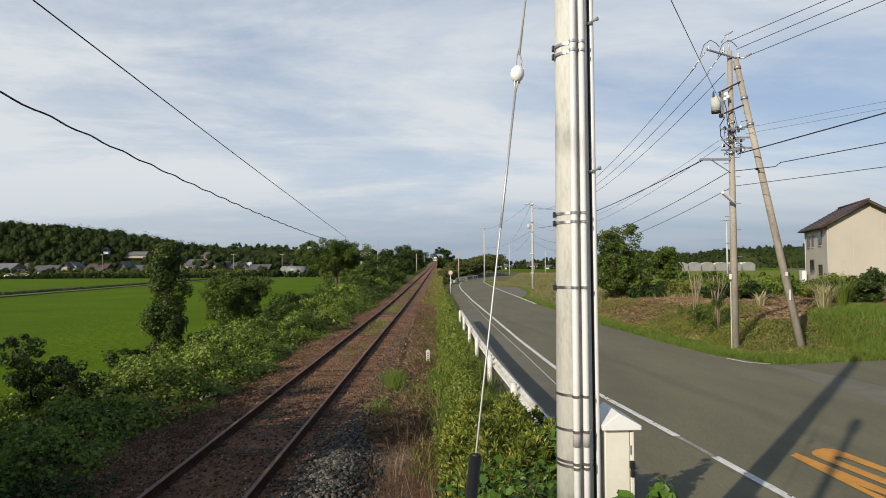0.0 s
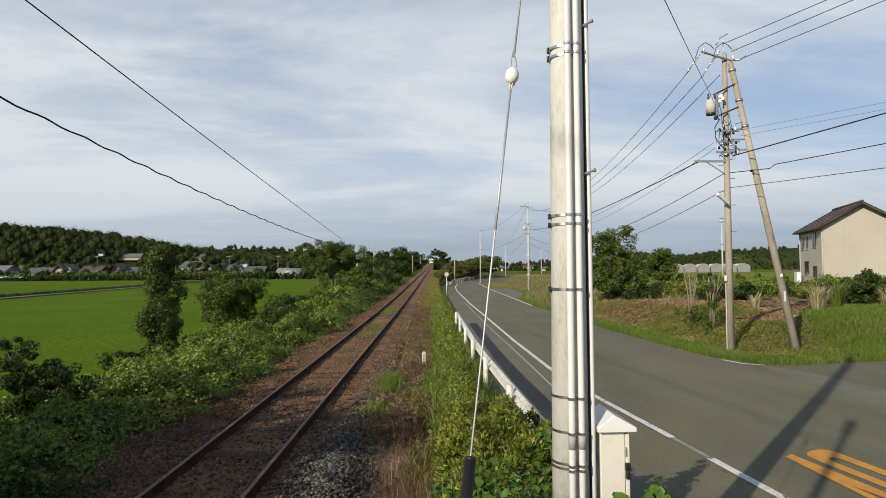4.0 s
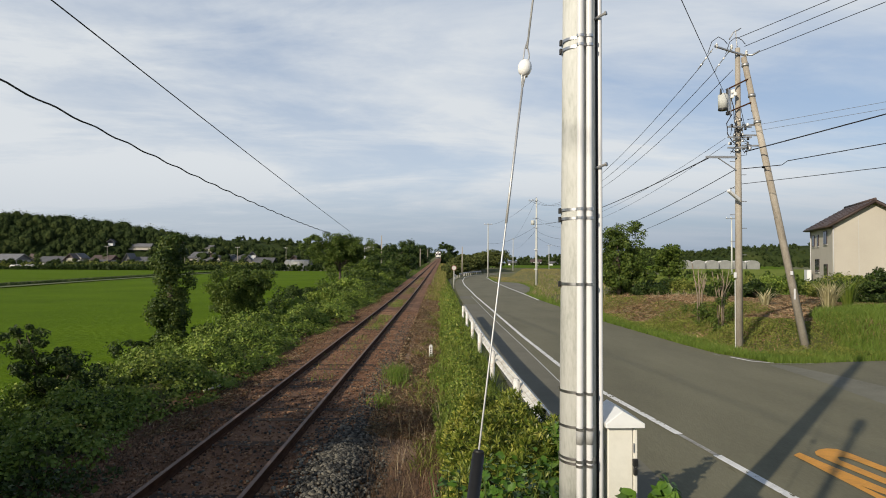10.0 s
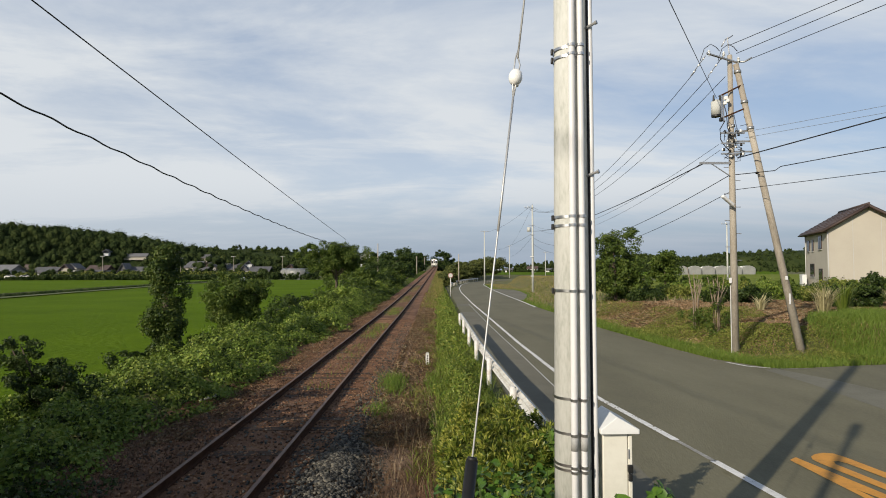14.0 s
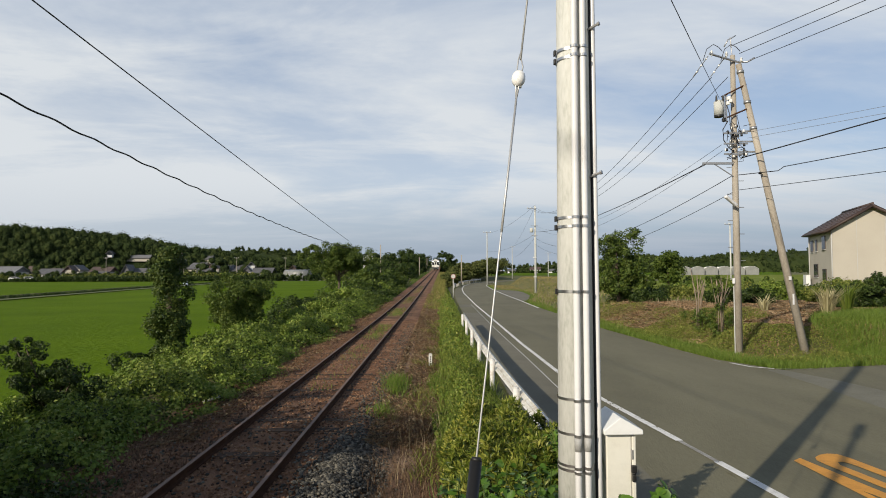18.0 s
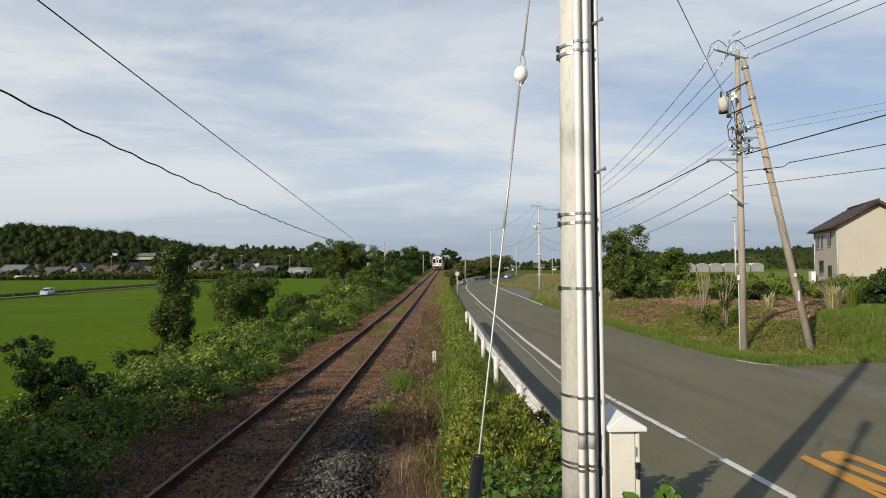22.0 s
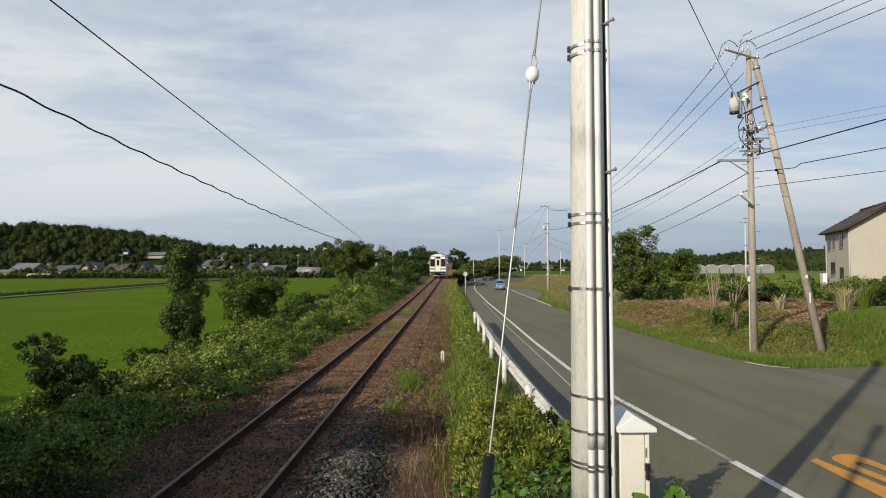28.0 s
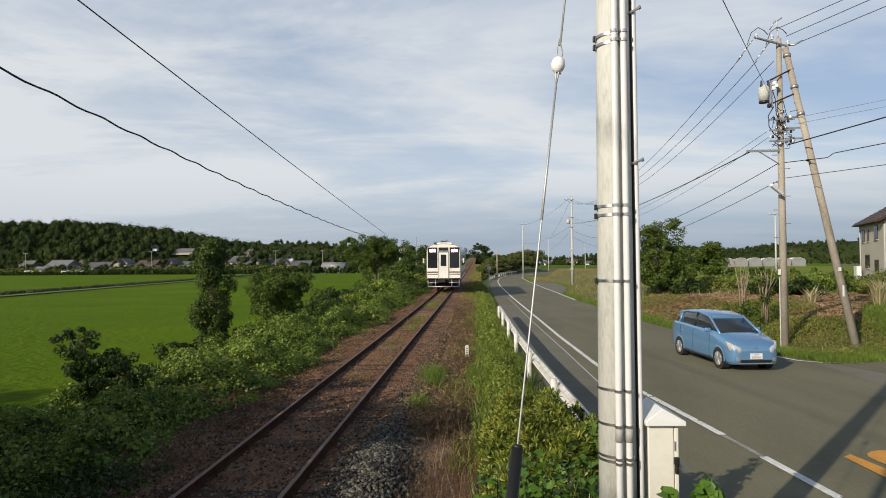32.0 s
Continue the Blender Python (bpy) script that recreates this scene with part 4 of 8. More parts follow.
    part("conduit", bm, M_CONCRETE, p, "pale plastic conduit up the pole")
    bm = bmesh.new()
    block(bm, -0.19, -0.12, -0.10, -0.02, 2.28, 2.46, 0.01)
    part("meter_box", bm, M_PVC, p, "small white box on the pole")
    # low-voltage spools
    rng = random.Random(9)
    for k in range(22):
        bm = bmesh.new()
        c = Vector((rng.uniform(-0.42, 0.26), rng.uniform(-0.30, 0.05), 6.55 + (k % 7) * 0.16 + rng.uniform(-0.04, 0.04)))
        rod(bm, c, c + Vector((0, 0, 0.09)), 0.042, 0.034, 8)
        part("spool_insulator", smooth(bm), M_PORCELAIN if k % 3 == 0 else M_STEEL if k % 3 == 1 else M_BLACK, p, ("white spool insulator", "grey spool fitting", "dark spool fitting")[k % 3])
    for z in (6.6, 6.95, 7.3):
        for x0, x1, y0, y1, dz in ((-0.46, 0.34, -0.24, -0.19, 0.0), (0.1, 0.72, -0.1, -0.05, 0.1)):
            bm = bmesh.new()
            block(bm, x0, x1, y0, y1, z + dz, z + dz + 0.05)
            part("low_arm", bm, M_STEEL, p)
    bm = bmesh.new()
    for k in range(26):
        a = Vector((rng.uniform(-0.42, 0.25), rng.uniform(-0.35, -0.1), rng.uniform(6.5, 7.7)))
        b = a + Vector((rng.uniform(-0.2, 0.2), rng.uniform(-0.1, 0.1), rng.uniform(-0.4, 0.4)))
        mid = (a + b) / 2 + Vector((rng.uniform(-0.15, 0.15), -0.1, rng.uniform(-0.15, 0.15)))
        tube(bm, [a, mid, b], 0.010, 5)
    part("drop_wire", bm, M_WIRE, p, "tangle of black drop wires")
    bm = bmesh.new()
    block(bm, -1.12, -0.1, -0.1, -0.03, 6.30, 6.37)
    rod(bm, (-0.1, -0.06, 5.9), (-0.72, -0.06, 6.31), 0.02, seg=6)
    part("cable_arm", bm, M_STEEL, p, "pale cable bracket")
    # street light
    bm = bmesh.new()
    rod(bm, (-0.05, -0.15, 4.78), (-0.30, -0.35, 5.0), 0.02, seg=8)
    lamp = part("lamp_arm", bm, M_STEEL, p)
    bm = bmesh.new()
    block(bm, -0.28, 0.28, -0.06, 0.06, -0.05, 0.05, 0.03)
    bmesh.ops.transform(bm, matrix=pose(-0.36, -0.4, 5.02, 0, 32, 20), verts=bm.verts)
    part("lamp_head", bm, M_PVC, lamp, "white street lamp head, unlit")
    for k in range(9):
        bm = bmesh.new()
        z = 2.6 + k * 0.45
        s = 1 if k % 2 else -1
        rod(bm, (s * 0.12, 0, z), (s * 0.28, 0, z), 0.012, seg=6)
        part("step_bolt", bm, M_STEEL, p)
    bm = bmesh.new()
    rod(bm, (1.95, -0.58, -0.35), (0.17, -0.06, 9.72), 0.128, 0.090, 18)
    strut = part("strut", smooth(bm), M_POLE, p, "raking concrete strut")
    for z in (9.45, 8.4, 7.5):
        k = (z + 0.35) / 10.07
        c = Vector((1.95 - 1.78 * k, -0.58 + 0.52 * k, z))
        bm = bmesh.new()
        rod(bm, c - Vector((0, 0, 0.05)), c + Vector((0, 0, 0.05)), 0.118, seg=14)
        part("strut_collar", smooth(bm), M_STEEL, strut)
    bm = bmesh.new()
    block(bm, 1.40, 1.47, -0.60, -0.56, 2.40, 2.52)
    part("plate", bm, M_PVC, strut, "small white plate")
    bm = bmesh.new()
    block(bm, 1.49, 1.53, -0.63, -0.59, 1.60, 1.95)
    part("plate", bm, M_PVC, strut, "narrow white plate")


big_pole()
second = power_pole(12.3, 75.65, -0.42, 11.2, (0.4,), M_CONCRETE, r=0.16, arm_off=-0.45, arm_half=0.6)
bm = bmesh.new()
rod(bm, (-0.5, -0.2, 7.75), (-0.5, -0.2, 8.3), 0.22, 0.22, 14)
part("transformer", smooth(bm), M_CONCRETE, second, "small grey pole transformer")
for z, w in ((4.5, 0.35), (2.0, 0.3)):
    bm = bmesh.new()
    block(bm, -w, 0.1, -0.28, -0.2, z, z + 0.12, 0.02)
    part("bracket", bm, M_PVC, second, "small white fitting")
for z, w in ((7.3, 0.5), (8.55, 0.55)):
    bm = bmesh.new()
    block(bm, -w, w * 0.5, -0.22, -0.16, z, z + 0.07)
    part("low_arm", bm, M_STEEL, second)
power_pole(10.3, 127.5, -0.4, 11.3, (0.2,), M_CONCRETE, r=0.16)
power_pole(24.3, 197.2, -0.4, 11.0, (0.2,), M_CONCRETE, r=0.16)
power_pole(38.5, 209.1, -0.4, 9.2, (0.2,), M_CONCRETE, r=0.15)
power_pole(42.0, 85, -0.2, 9.4, (0.2,), M_CONCRETE, r=0.14)
for x, y, z, h in ((-11.0, 110.5, -0.6, 8.0), (-4.9, 144.5, 1.2, 4.6), (-4.2, 199.75, 1.8, 5.0), (4.1, 110.5, 0.4, 5.0)):
    power_pole(x, y, z, h, (), r=0.13, label="plain pole beside the railway")

# lines that leave the junction pole towards the viewer's side
for name, a, b, r in (
        ("power_line", (9.92, 19.8, 10.05), (20.5, -10.2, 9.55), 0.011),
        ("power_line", (10.23, 19.8, 9.8), (21.3, -10.2, 10.05), 0.011),
        ("power_line", (10.63, 19.8, 9.58), (21.6, -10.2, 9.88), 0.011),
        ("service_cable", (10.45, 19.8, 7.1), (20.6, -10.2, 5.09), 0.006),
        ("service_cable", (10.45, 19.8, 6.9), (20.8, -10.2, 5.01), 0.006),
        ("service_cable", (10.24, 19.8, 6.23), (21, -10.2, 7.89), 0.02),
        ("service_cable", (10.13, 19.84, 5.14), (21.2, -10.2, 4.5), 0.01)):
    wire(name, a, b, 0.06, r, M_STEEL if r < 0.007 else None)
bm = bmesh.new()
tube(bm, [(10.13, 19.84, 5.65), (11, 19.0, 5.65), (11.07, 18.8, 5.75), (21.0, -10.2, 5.61)], 0.014, 5)
tagged(part("service_cable", bm, M_WIRE), "black service cable with a kink beside the pole", "cable")
bm = bmesh.new()
ball(bm, (10.655, 19.45, 5.65), 0.045, (1.4, 1, 1), 10)
tagged(part("cable_clamp", bm, M_BLACK), "small black clamp on the service cable", "cable clamp")
for name, a, b, sag, r in (
        ("power_line", (8.83, 19.8, 9.21), (11.3, 75.5, 10.55), 2.34, 0.011),
        ("power_line", (9.27, 19.8, 8.99), (11.75, 75.5, 10.55), 2.26, 0.011),
        ("power_line", (9.83, 19.8, 9), (12.35, 75.5, 10.5), 2.28, 0.011),
        ("service_cable", (9.56, 19.8, 6.67), (12.3, 75.5, 8.2), 1.56, 0.007),
        ("service_cable", (9.61, 19.8, 6.48), (12.3, 75.5, 8), 1.78, 0.007),
        ("service_cable", (9.01, 19.8, 6.01), (12.3, 75.5, 7.4), 0.62, 0.02),
        ("service_cable", (9.92, 19.8, 5.63), (12.3, 75.5, 6.6), 1.70, 0.013),
        ("service_cable", (9.97, 19.8, 5.09), (12.3, 75.5, 5.8), 1.76, 0.011)):
    wire(name, a, b, sag, r, n=28)
wire("power_line", (0.75, 4.097, 6.31), (9.42, 19.6, 8.2), 0.03, 0.008)
for a, b in (((12.35, 75.65, 10.9), (10.3, 127.5, 10.6)), ((12.35, 75.65, 7.2), (10.3, 127.5, 6.6)), ((12.35, 75.65, 10.8), (24.3, 197.2, 10.3)), ((12.35, 75.65, 6.8), (24.3, 197.2, 7.0))):
    wire("power_line", a, b, 0.8, 0.014)
wire("line_cable", (-9.5, -17, 11.1), (-9.6, 62.9, 5.65), 0.18, 0.019, label="black telephone cable strung along the railway")
bm = bmesh.new()
ends = Vector((-9.5, -17, 8.8)), Vector((-9.6, 62.9, 4.9))
twist = []
for k in range(241):
    u = k / 240
    c = ends[0].lerp(ends[1], u) - Vector((0, 0, 4.4 * u * (1 - u)))
    turn = 6.2832 * u * 46
    twist.append(c + 0.022 * Vector((math.cos(turn), 0, math.sin(turn))))
tube(bm, twist, 0.024, 5)
tagged(part("line_cable", bm, M_WIRE), "black telephone cable wound in a loose twist along the railway", "cable")


def round_sign(x, y, z):
    s = thing("road_sign", "round red-rimmed road sign on a white post", "road sign", (x, y, z))
    bm = bmesh.new()
    rod(bm, (0, 0, -0.3), (0, 0, 2.55), 0.045, seg=10)
    part("post", smooth(bm), M_WHITE, s)
    bm = bmesh.new()
    rod(bm, (0, -0.05, 2.3), (0, -0.065, 2.3), 0.27, seg=28)
    disc = part("disc", bm, material("sign_red", [(0.26, 0.10, 0.09), (0.32, 0.14, 0.13)], 0.4, 3, 20, 0), s, "red rim")
    bm = bmesh.new()
    rod(bm, (0, -0.066, 2.3), (0, -0.072, 2.3), 0.215, seg=28)
    part("face", bm, M_CONCRETE, disc, "white face")


round_sign(1.5, 64.6, -0.45)


def lamp_post(x, y, z, h):
    p = thing("lamp_post", "slim grey station lamp post beside the track", "lamp post", (x, y, z))
    bm = bmesh.new()
    rod(bm, (0, 0, -0.3), (0, 0, h), 0.075, 0.05, 14)
    part("post", smooth(bm), M_STEEL, p)
    bm = bmesh.new()
    block(bm, -0.055, 0.055, -0.09, 0.09, h - 0.5, h - 0.05, 0.03)
    part("lamp_head", bm, M_PVC, p)


lamp_post(-1.05, 0.595, -0.3, 5.9)

# ---------------------------------------------------------------- trees and plants


def tree(name, x, y, z, h, size, label, seed, mat, leaf=0.12, n_clump=40, per=160, clump_r=0.5, trunk_r=0.12, crown_at=0.6, limbs=7, category="tree", stems=1, spread=0.25, group="", aspect=0.5, low=-0.7, wob=0.25, flat=0.8):
    """A tapered trunk with limbs that reach into a crown of leaf clumps. size: the crown's half-sizes."""
    rng = np.random.default_rng(seed)
    rr = random.Random(seed)
    t = thing(name, label, category, (x, y, z), group=group)
    c0 = np.array([0, 0, h * crown_at])
    cen = crown_centres(rng, n_clump, size, low, wob) + c0
    cen[:, 2] = np.maximum(cen[:, 2], 0.1)
    bm = bmesh.new()
    for s in range(stems):
        foot = Vector((rr.uniform(-spread, spread), rr.uniform(-spread, spread), -0.15)) if stems > 1 else Vector((0, 0, -0.15))
        top = Vector((rr.uniform(-0.2, 0.2) * size[0], rr.uniform(-0.2, 0.2) * size[1], h * crown_at + size[2] * 0.55))
        mid = foot.lerp(top, 0.5) + Vector((rr.uniform(-1, 1), rr.uniform(-1, 1), 0)) * 0.06 * h
        tube(bm, [foot, foot.lerp(mid, 0.5), mid, mid.lerp(top, 0.5), top], [trunk_r, trunk_r * 0.85, trunk_r * 0.7, trunk_r * 0.45, trunk_r * 0.15], 8)
        for k in range(limbs):
            c = Vector(cen[rr.randrange(len(cen))])
            a = foot.lerp(top, rr.uniform(0.25, 0.75))
            m = a.lerp(c, 0.5) + Vector((0, 0, 0.06 * h))
            tube(bm, [a, m, c], [trunk_r * 0.42, trunk_r * 0.26, trunk_r * 0.08], 6)
    part("trunk", bm, M_BARK, t)
    pts, way = clumps(rng, cen, clump_r * rng.uniform(0.6, 1.25, n_clump), per, flat)
    leaf_mesh("crown", pts, leaf, mat, t, seed + 1, way, aspect)
    return t


def vine_cover():
    rng = np.random.default_rng(21)

    def lie(n, y0, y1):
        """Places on the vine-covered bank, with the height of the growth there."""
        y = rng.uniform(y0, y1, n)
        edge = -4.35 + 0.35 * np.sin(y * 0.55) + 0.25 * np.sin(y * 1.7 + 1)
        out = -9.4 - 0.6 * np.sin(y * 0.4)
        u = rng.uniform(0, 1, n)
        x = edge + (out - edge) * u
        hump = 0.60 * np.minimum(1, u * 6) * np.minimum(1, (1 - u) * 5 + 0.1)
        lum = np.array([noise.noise((a * 0.9, b * 0.9, 3.0)) + 0.55 * noise.noise((a * 2.3, b * 2.3, 8.0)) for a, b in zip(x, y)])
        return x, y, np.array([land_z(a, b) for a, b in zip(x, y)]) + hump * (0.66 + 1.55 * lum)

    for k, (y0, y1, n, per, r0, r1, under, leaf) in enumerate(((3.4, 18.7, 2500, 62, 0.12, 0.32, 24000, 0.058), (18.7, 38.2, 1700, 62, 0.18, 0.46, 18000, 0.075), (38.2, 66.3, 1000, 60, 0.25, 0.65, 10000, 0.11))):
        # under-layer in dark green: shade between the vine mounds put into the colour
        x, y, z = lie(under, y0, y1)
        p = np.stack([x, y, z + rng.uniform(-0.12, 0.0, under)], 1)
        tagged(leaf_mesh("vine_undergrowth", p, leaf * 1.1, M_LEAF_DARK, None, 30 + k, None, 0.75, 0.1, 0.9), "leaves under the vines on the railway bank, coloured dark as shade", "vines", kind="stuff")
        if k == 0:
            # weeds in dark green, which deepens the shade of the near corner by colour
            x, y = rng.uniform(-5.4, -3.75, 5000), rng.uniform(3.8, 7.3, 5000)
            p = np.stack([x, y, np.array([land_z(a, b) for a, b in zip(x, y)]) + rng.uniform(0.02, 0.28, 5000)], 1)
            tagged(leaf_mesh("shaded_weeds", p, 0.06, M_LEAF_DARK, None, 41, None, 0.7, 0.1, 0.7), "weeds at the foot of the bank, coloured dark for the shade", "weeds", kind="stuff")
        x, y, z = lie(n, y0, y1)
        r = rng.uniform(r0, r1, n)
        pts, way = clumps(rng, np.stack([x, y, z + 0.1 * r], 1), r, per, 0.7)
        keep = way[:, 2] > -0.25
        tagged(leaf_mesh("vine_cover", pts[keep], leaf, M_LEAF if k == 2 else M_VINE, None, 33 + k, way[keep] * 1.2 + np.array([0, 0, 0.6]), 0.75, 0.1, 0.0), "dense green kudzu-like vines over the railway bank", "vines", kind="stuff")


vine_cover()


def ivy_column(x, y, z, h):
    rng = np.random.default_rng(77)
    t = thing("ivy_tree", "dead trunk wrapped in dark ivy, a tall leafy column", "tree", (x, y, z))
    bm = bmesh.new()
    tube(bm, [(0, 0, -0.2), (0.03, 0, h * 0.4), (-0.05, 0, h * 0.85)], [0.14, 0.11, 0.05], 8)
    part("trunk", bm, M_BARK, t)
    n = 120
    u = rng.uniform(0, 1, n)
    zz = 0.1 + u * (h - 0.4)
    wide = np.interp(u, [0, 0.08, 0.2, 0.45, 0.7, 0.88, 1.0], [0.72, 0.58, 0.58, 0.76, 0.70, 0.58, 0.32])
    a = rng.uniform(0, 6.28, n)
    k = rng.uniform(0.3, 0.85, n)
    cen = np.stack([np.cos(a) * wide * k - 0.12 * (u < 0.15), np.sin(a) * wide * k, zz], 1)
    pts, way = clumps(rng, cen, rng.uniform(0.18, 0.32, n), 260, 1.0)
    leaf_mesh("ivy", pts, 0.07, M_IVY, t, 5, way, 0.8)


ivy_column(-8.75, 19.21, -0.85, 4.35)
tree("bushy_tree", -8.75, 25.925, -0.9, 3.6, (1.15, 1.1, 1.5), "bushy dark green small tree in the vines", 12, M_LEAF, 0.10, 140, 230, 0.30, 0.07, 0.52, category="tree", stems=3, low=-1.0, wob=0.22)


def sprawling_shrub(x, y, z):
    """Low limbs that reach out over the field, with ragged clumps of leaves."""
    rng = np.random.default_rng(13)
    t = thing("leafy_shrub", "dark leafy shrub sprawling over the field edge", "shrub", (x, y, z))
    bm, cen, rad = bmesh.new(), [], []
    for tip, bend in (((-0.85, 0.2, 1.80), 0.85), ((-0.45, -0.1, 1.86), 1.0), ((-0.1, 0.3, 1.55), 0.8), ((0.3, 0.0, 1.45), 0.75), ((0.55, -0.2, 1.36), 0.65), ((0.68, 0.1, 1.12), 0.5), ((-0.2, -0.5, 1.2), 0.5), ((0.4, -0.5, 1.1), 0.5), ((-0.3, 0.0, 0.75), 0.3), ((0.15, 0.1, 0.7), 0.3)):
        tip = Vector(tip)
        mid = Vector((tip.x * 0.35, tip.y * 0.4, bend))
        tube(bm, [(0.05 * tip.x, 0, -0.15), mid, tip], [0.035, 0.024, 0.008], 6)
        for k in range(15):
            u = 0.3 + 0.7 * rng.uniform(0, 1) ** 0.7
            p = (mid.lerp(tip, (u - 0.35) / 0.65) if u > 0.35 else Vector((0, 0, 0)).lerp(mid, u / 0.35))
            cen.append(np.array(p) + rng.normal(size=3) * np.array([0.15, 0.14, 0.08]))
            rad.append(rng.uniform(0.08, 0.16))
    part("trunk", bm, M_BARK, t)
    pts, way = clumps(rng, cen, rad, 100, 0.75)
    leaf_mesh("crown", pts, 0.06, M_LEAF_DARK, t, 14, way, 0.55)


sprawling_shrub(-7.4, 11.39, -0.8)
tree("roadside_tree", -11.6, 68.85, -0.6, 6.7, (3.5, 3.0, 2.0), "broad dark tree with an open crown beside the railway", 14, M_LEAF, 0.17, 150, 190, 0.5, 0.2, 0.68, low=-0.8, wob=0.35)
for i, (x, y, h, w, m) in enumerate(((-7.2, 52.7, 2.4, 2.0, M_LEAF), (-7.8, 59.5, 2.2, 1.8, M_LEAF_DARK), (-8.4, 78.2, 3.8, 3.0, M_LEAF), (-10, 91.8, 5.0, 3.4, M_LEAF_DARK), (-17.2, 105.4, 7.0, 3.2, M_LEAF), (-9.0, 115.6, 6.6, 3.4, M_LEAF_DARK), (-9.2, 132.6, 6.0, 3.6, M_LEAF), (-9.5, 161.5, 8.0, 4.2, M_LEAF_DARK), (-11.2, 129.2, 7.0, 3.6, M_LEAF_DARK), (-8.5, 191.25, 8, 4, M_LEAF_DARK), (-9.5, 229.5, 10.5, 4.5, M_LEAF_DARK), (-16, 280.5, 13, 7, M_LEAF_DARK), (-21.0, 174.25, 6.3, 3.2, M_LEAF), (-7.0, 45.05, 1.8, 1.7, M_VINE), (-14, 518.5, 20, 9, M_LEAF_DARK), (6, 535.5, 23, 8, M_LEAF_DARK))):
    tree("bank_tree", x, y, land_z(x, y) - 0.1, h, (w, w, h * 0.42), "rounded green tree along the railway bank", 40 + i, m, 0.10 + min(y, 400) * 0.0026, 46, 110, w * 0.27, 0.13, 0.55, group="trees along the railway")
for i, (x, y, h, w, m) in enumerate(((-9.3, 18.87, 1.2, 0.8, M_LEAF_DARK), (-7.8, 19.295, 1.3, 0.85, M_LEAF), (-7.6, 23.375, 1.3, 1.0, M_VINE), (-6.9, 28.475, 1.4, 1.1, M_VINE), (-8.2, 31.025, 1.9, 1.3, M_LEAF_DARK), (-6.6, 33.575, 1.5, 1.2, M_VINE), (-8.4, 36.125, 2.0, 1.4, M_LEAF_DARK), (-7.0, 39.1, 1.8, 1.4, M_LEAF), (-8.8, 42.075, 1.5, 1.3, M_LEAF_DARK), (-6.4, 48.875, 1.9, 1.5, M_LEAF_DARK), (-9.2, 49.3, 1.6, 1.5, M_LEAF_DARK), (-6.2, 56.1, 1.9, 1.6, M_VINE), (-6.4, 64.6, 2.2, 1.8, M_LEAF_DARK), (-7.9, 20.825, 1.1, 0.9, M_VINE), (-5.9, 73.1, 2.2, 1.7, M_LEAF), (-6.3, 83.3, 2.6, 2.0, M_LEAF))):
    tree("bank_bush", x, y, land_z(x, y) - 0.15, h, (w, w, h * 0.5), "tangled green bush overgrown with vines", 300 + i, m, 0.065 + y * 0.002, 46, 120, w * 0.3, 0.04, 0.45, 4, "bush", 3, 0.2, "bushes along the railway bank", low=-1.0)
# low spreading evergreens beyond the bend
for i, (x, y, h, w) in enumerate(((1.6, 108.8, 2.3, 1.6), (2.4, 124.1, 3.1, 2.4), (4.4, 146.2, 4.2, 3.6), (5.2, 156.4, 4.6, 3.8), (8.2, 170, 5.8, 4.8), (12.5, 188.7, 7.0, 5.6), (19, 214.2, 7.8, 6.2), (6.8, 178.5, 6.0, 5.0))):
    tree("spreading_tree", x, y, land_z(x, y) - 0.1, h, (w, w, h * 0.38), "low spreading evergreen beyond the road bend", 70 + i, M_PINE, 0.08 + y * 0.0018, 90, 150, w * 0.24, 0.13, 0.5, group="trees beyond the bend", low=-1.0, wob=0.12, flat=0.42)
# tall trees behind the eye, past the field edge, that shade the near track
for i, (x, y, h, w) in enumerate(((-7.6, 1.19, 4.2, 1.5), (-8.6, 1.87, 6.0, 2.1), (-11.4, 3.06, 6.3, 2.3), (-14.6, 4.42, 6.2, 2.4), (-17.6, 6.29, 5.6, 2.3), (-10.6, -2.04, 5.6, 2.2), (-13.5, -0.425, 6.4, 2.4), (-6.9, 3.825, 4.5, 2.5))):
    tree("bank_tree", x, y, land_z(x, y) - 0.1, h, (w, w, h * 0.42), "tall leafy tree on the railway bank", 140 + i, M_LEAF_DARK, 0.22, 80, 90, w * 0.3, 0.13, 0.55, group="trees along the railway")
tree("field_tree", 11.7, 38.675, 0.3, 4.7, (1.75, 1.7, 2.25), "dense dark green tree at the edge of cut ground", 90, M_LEAF, 0.16, 100, 150, 0.5, 0.13, 0.5, low=-1.0)
tree("field_tree", 25.0, 64.6, 0.3, 4.3, (1.7, 1.6, 1.7), "rounded green tree behind the field", 91, M_LEAF, 0.28, 60, 100, 0.65, 0.13, 0.55)


def lump_template():
    bm = bmesh.new()
    bmesh.ops.create_icosphere(bm, subdivisions=3, radius=1.0)
    v = np.array([p.co[:] for p in bm.verts])
    f = np.array([[p.index for p in q.verts] for q in bm.faces])
    bm.free()
    return v, f


LUMP_V, LUMP_F = lump_template()


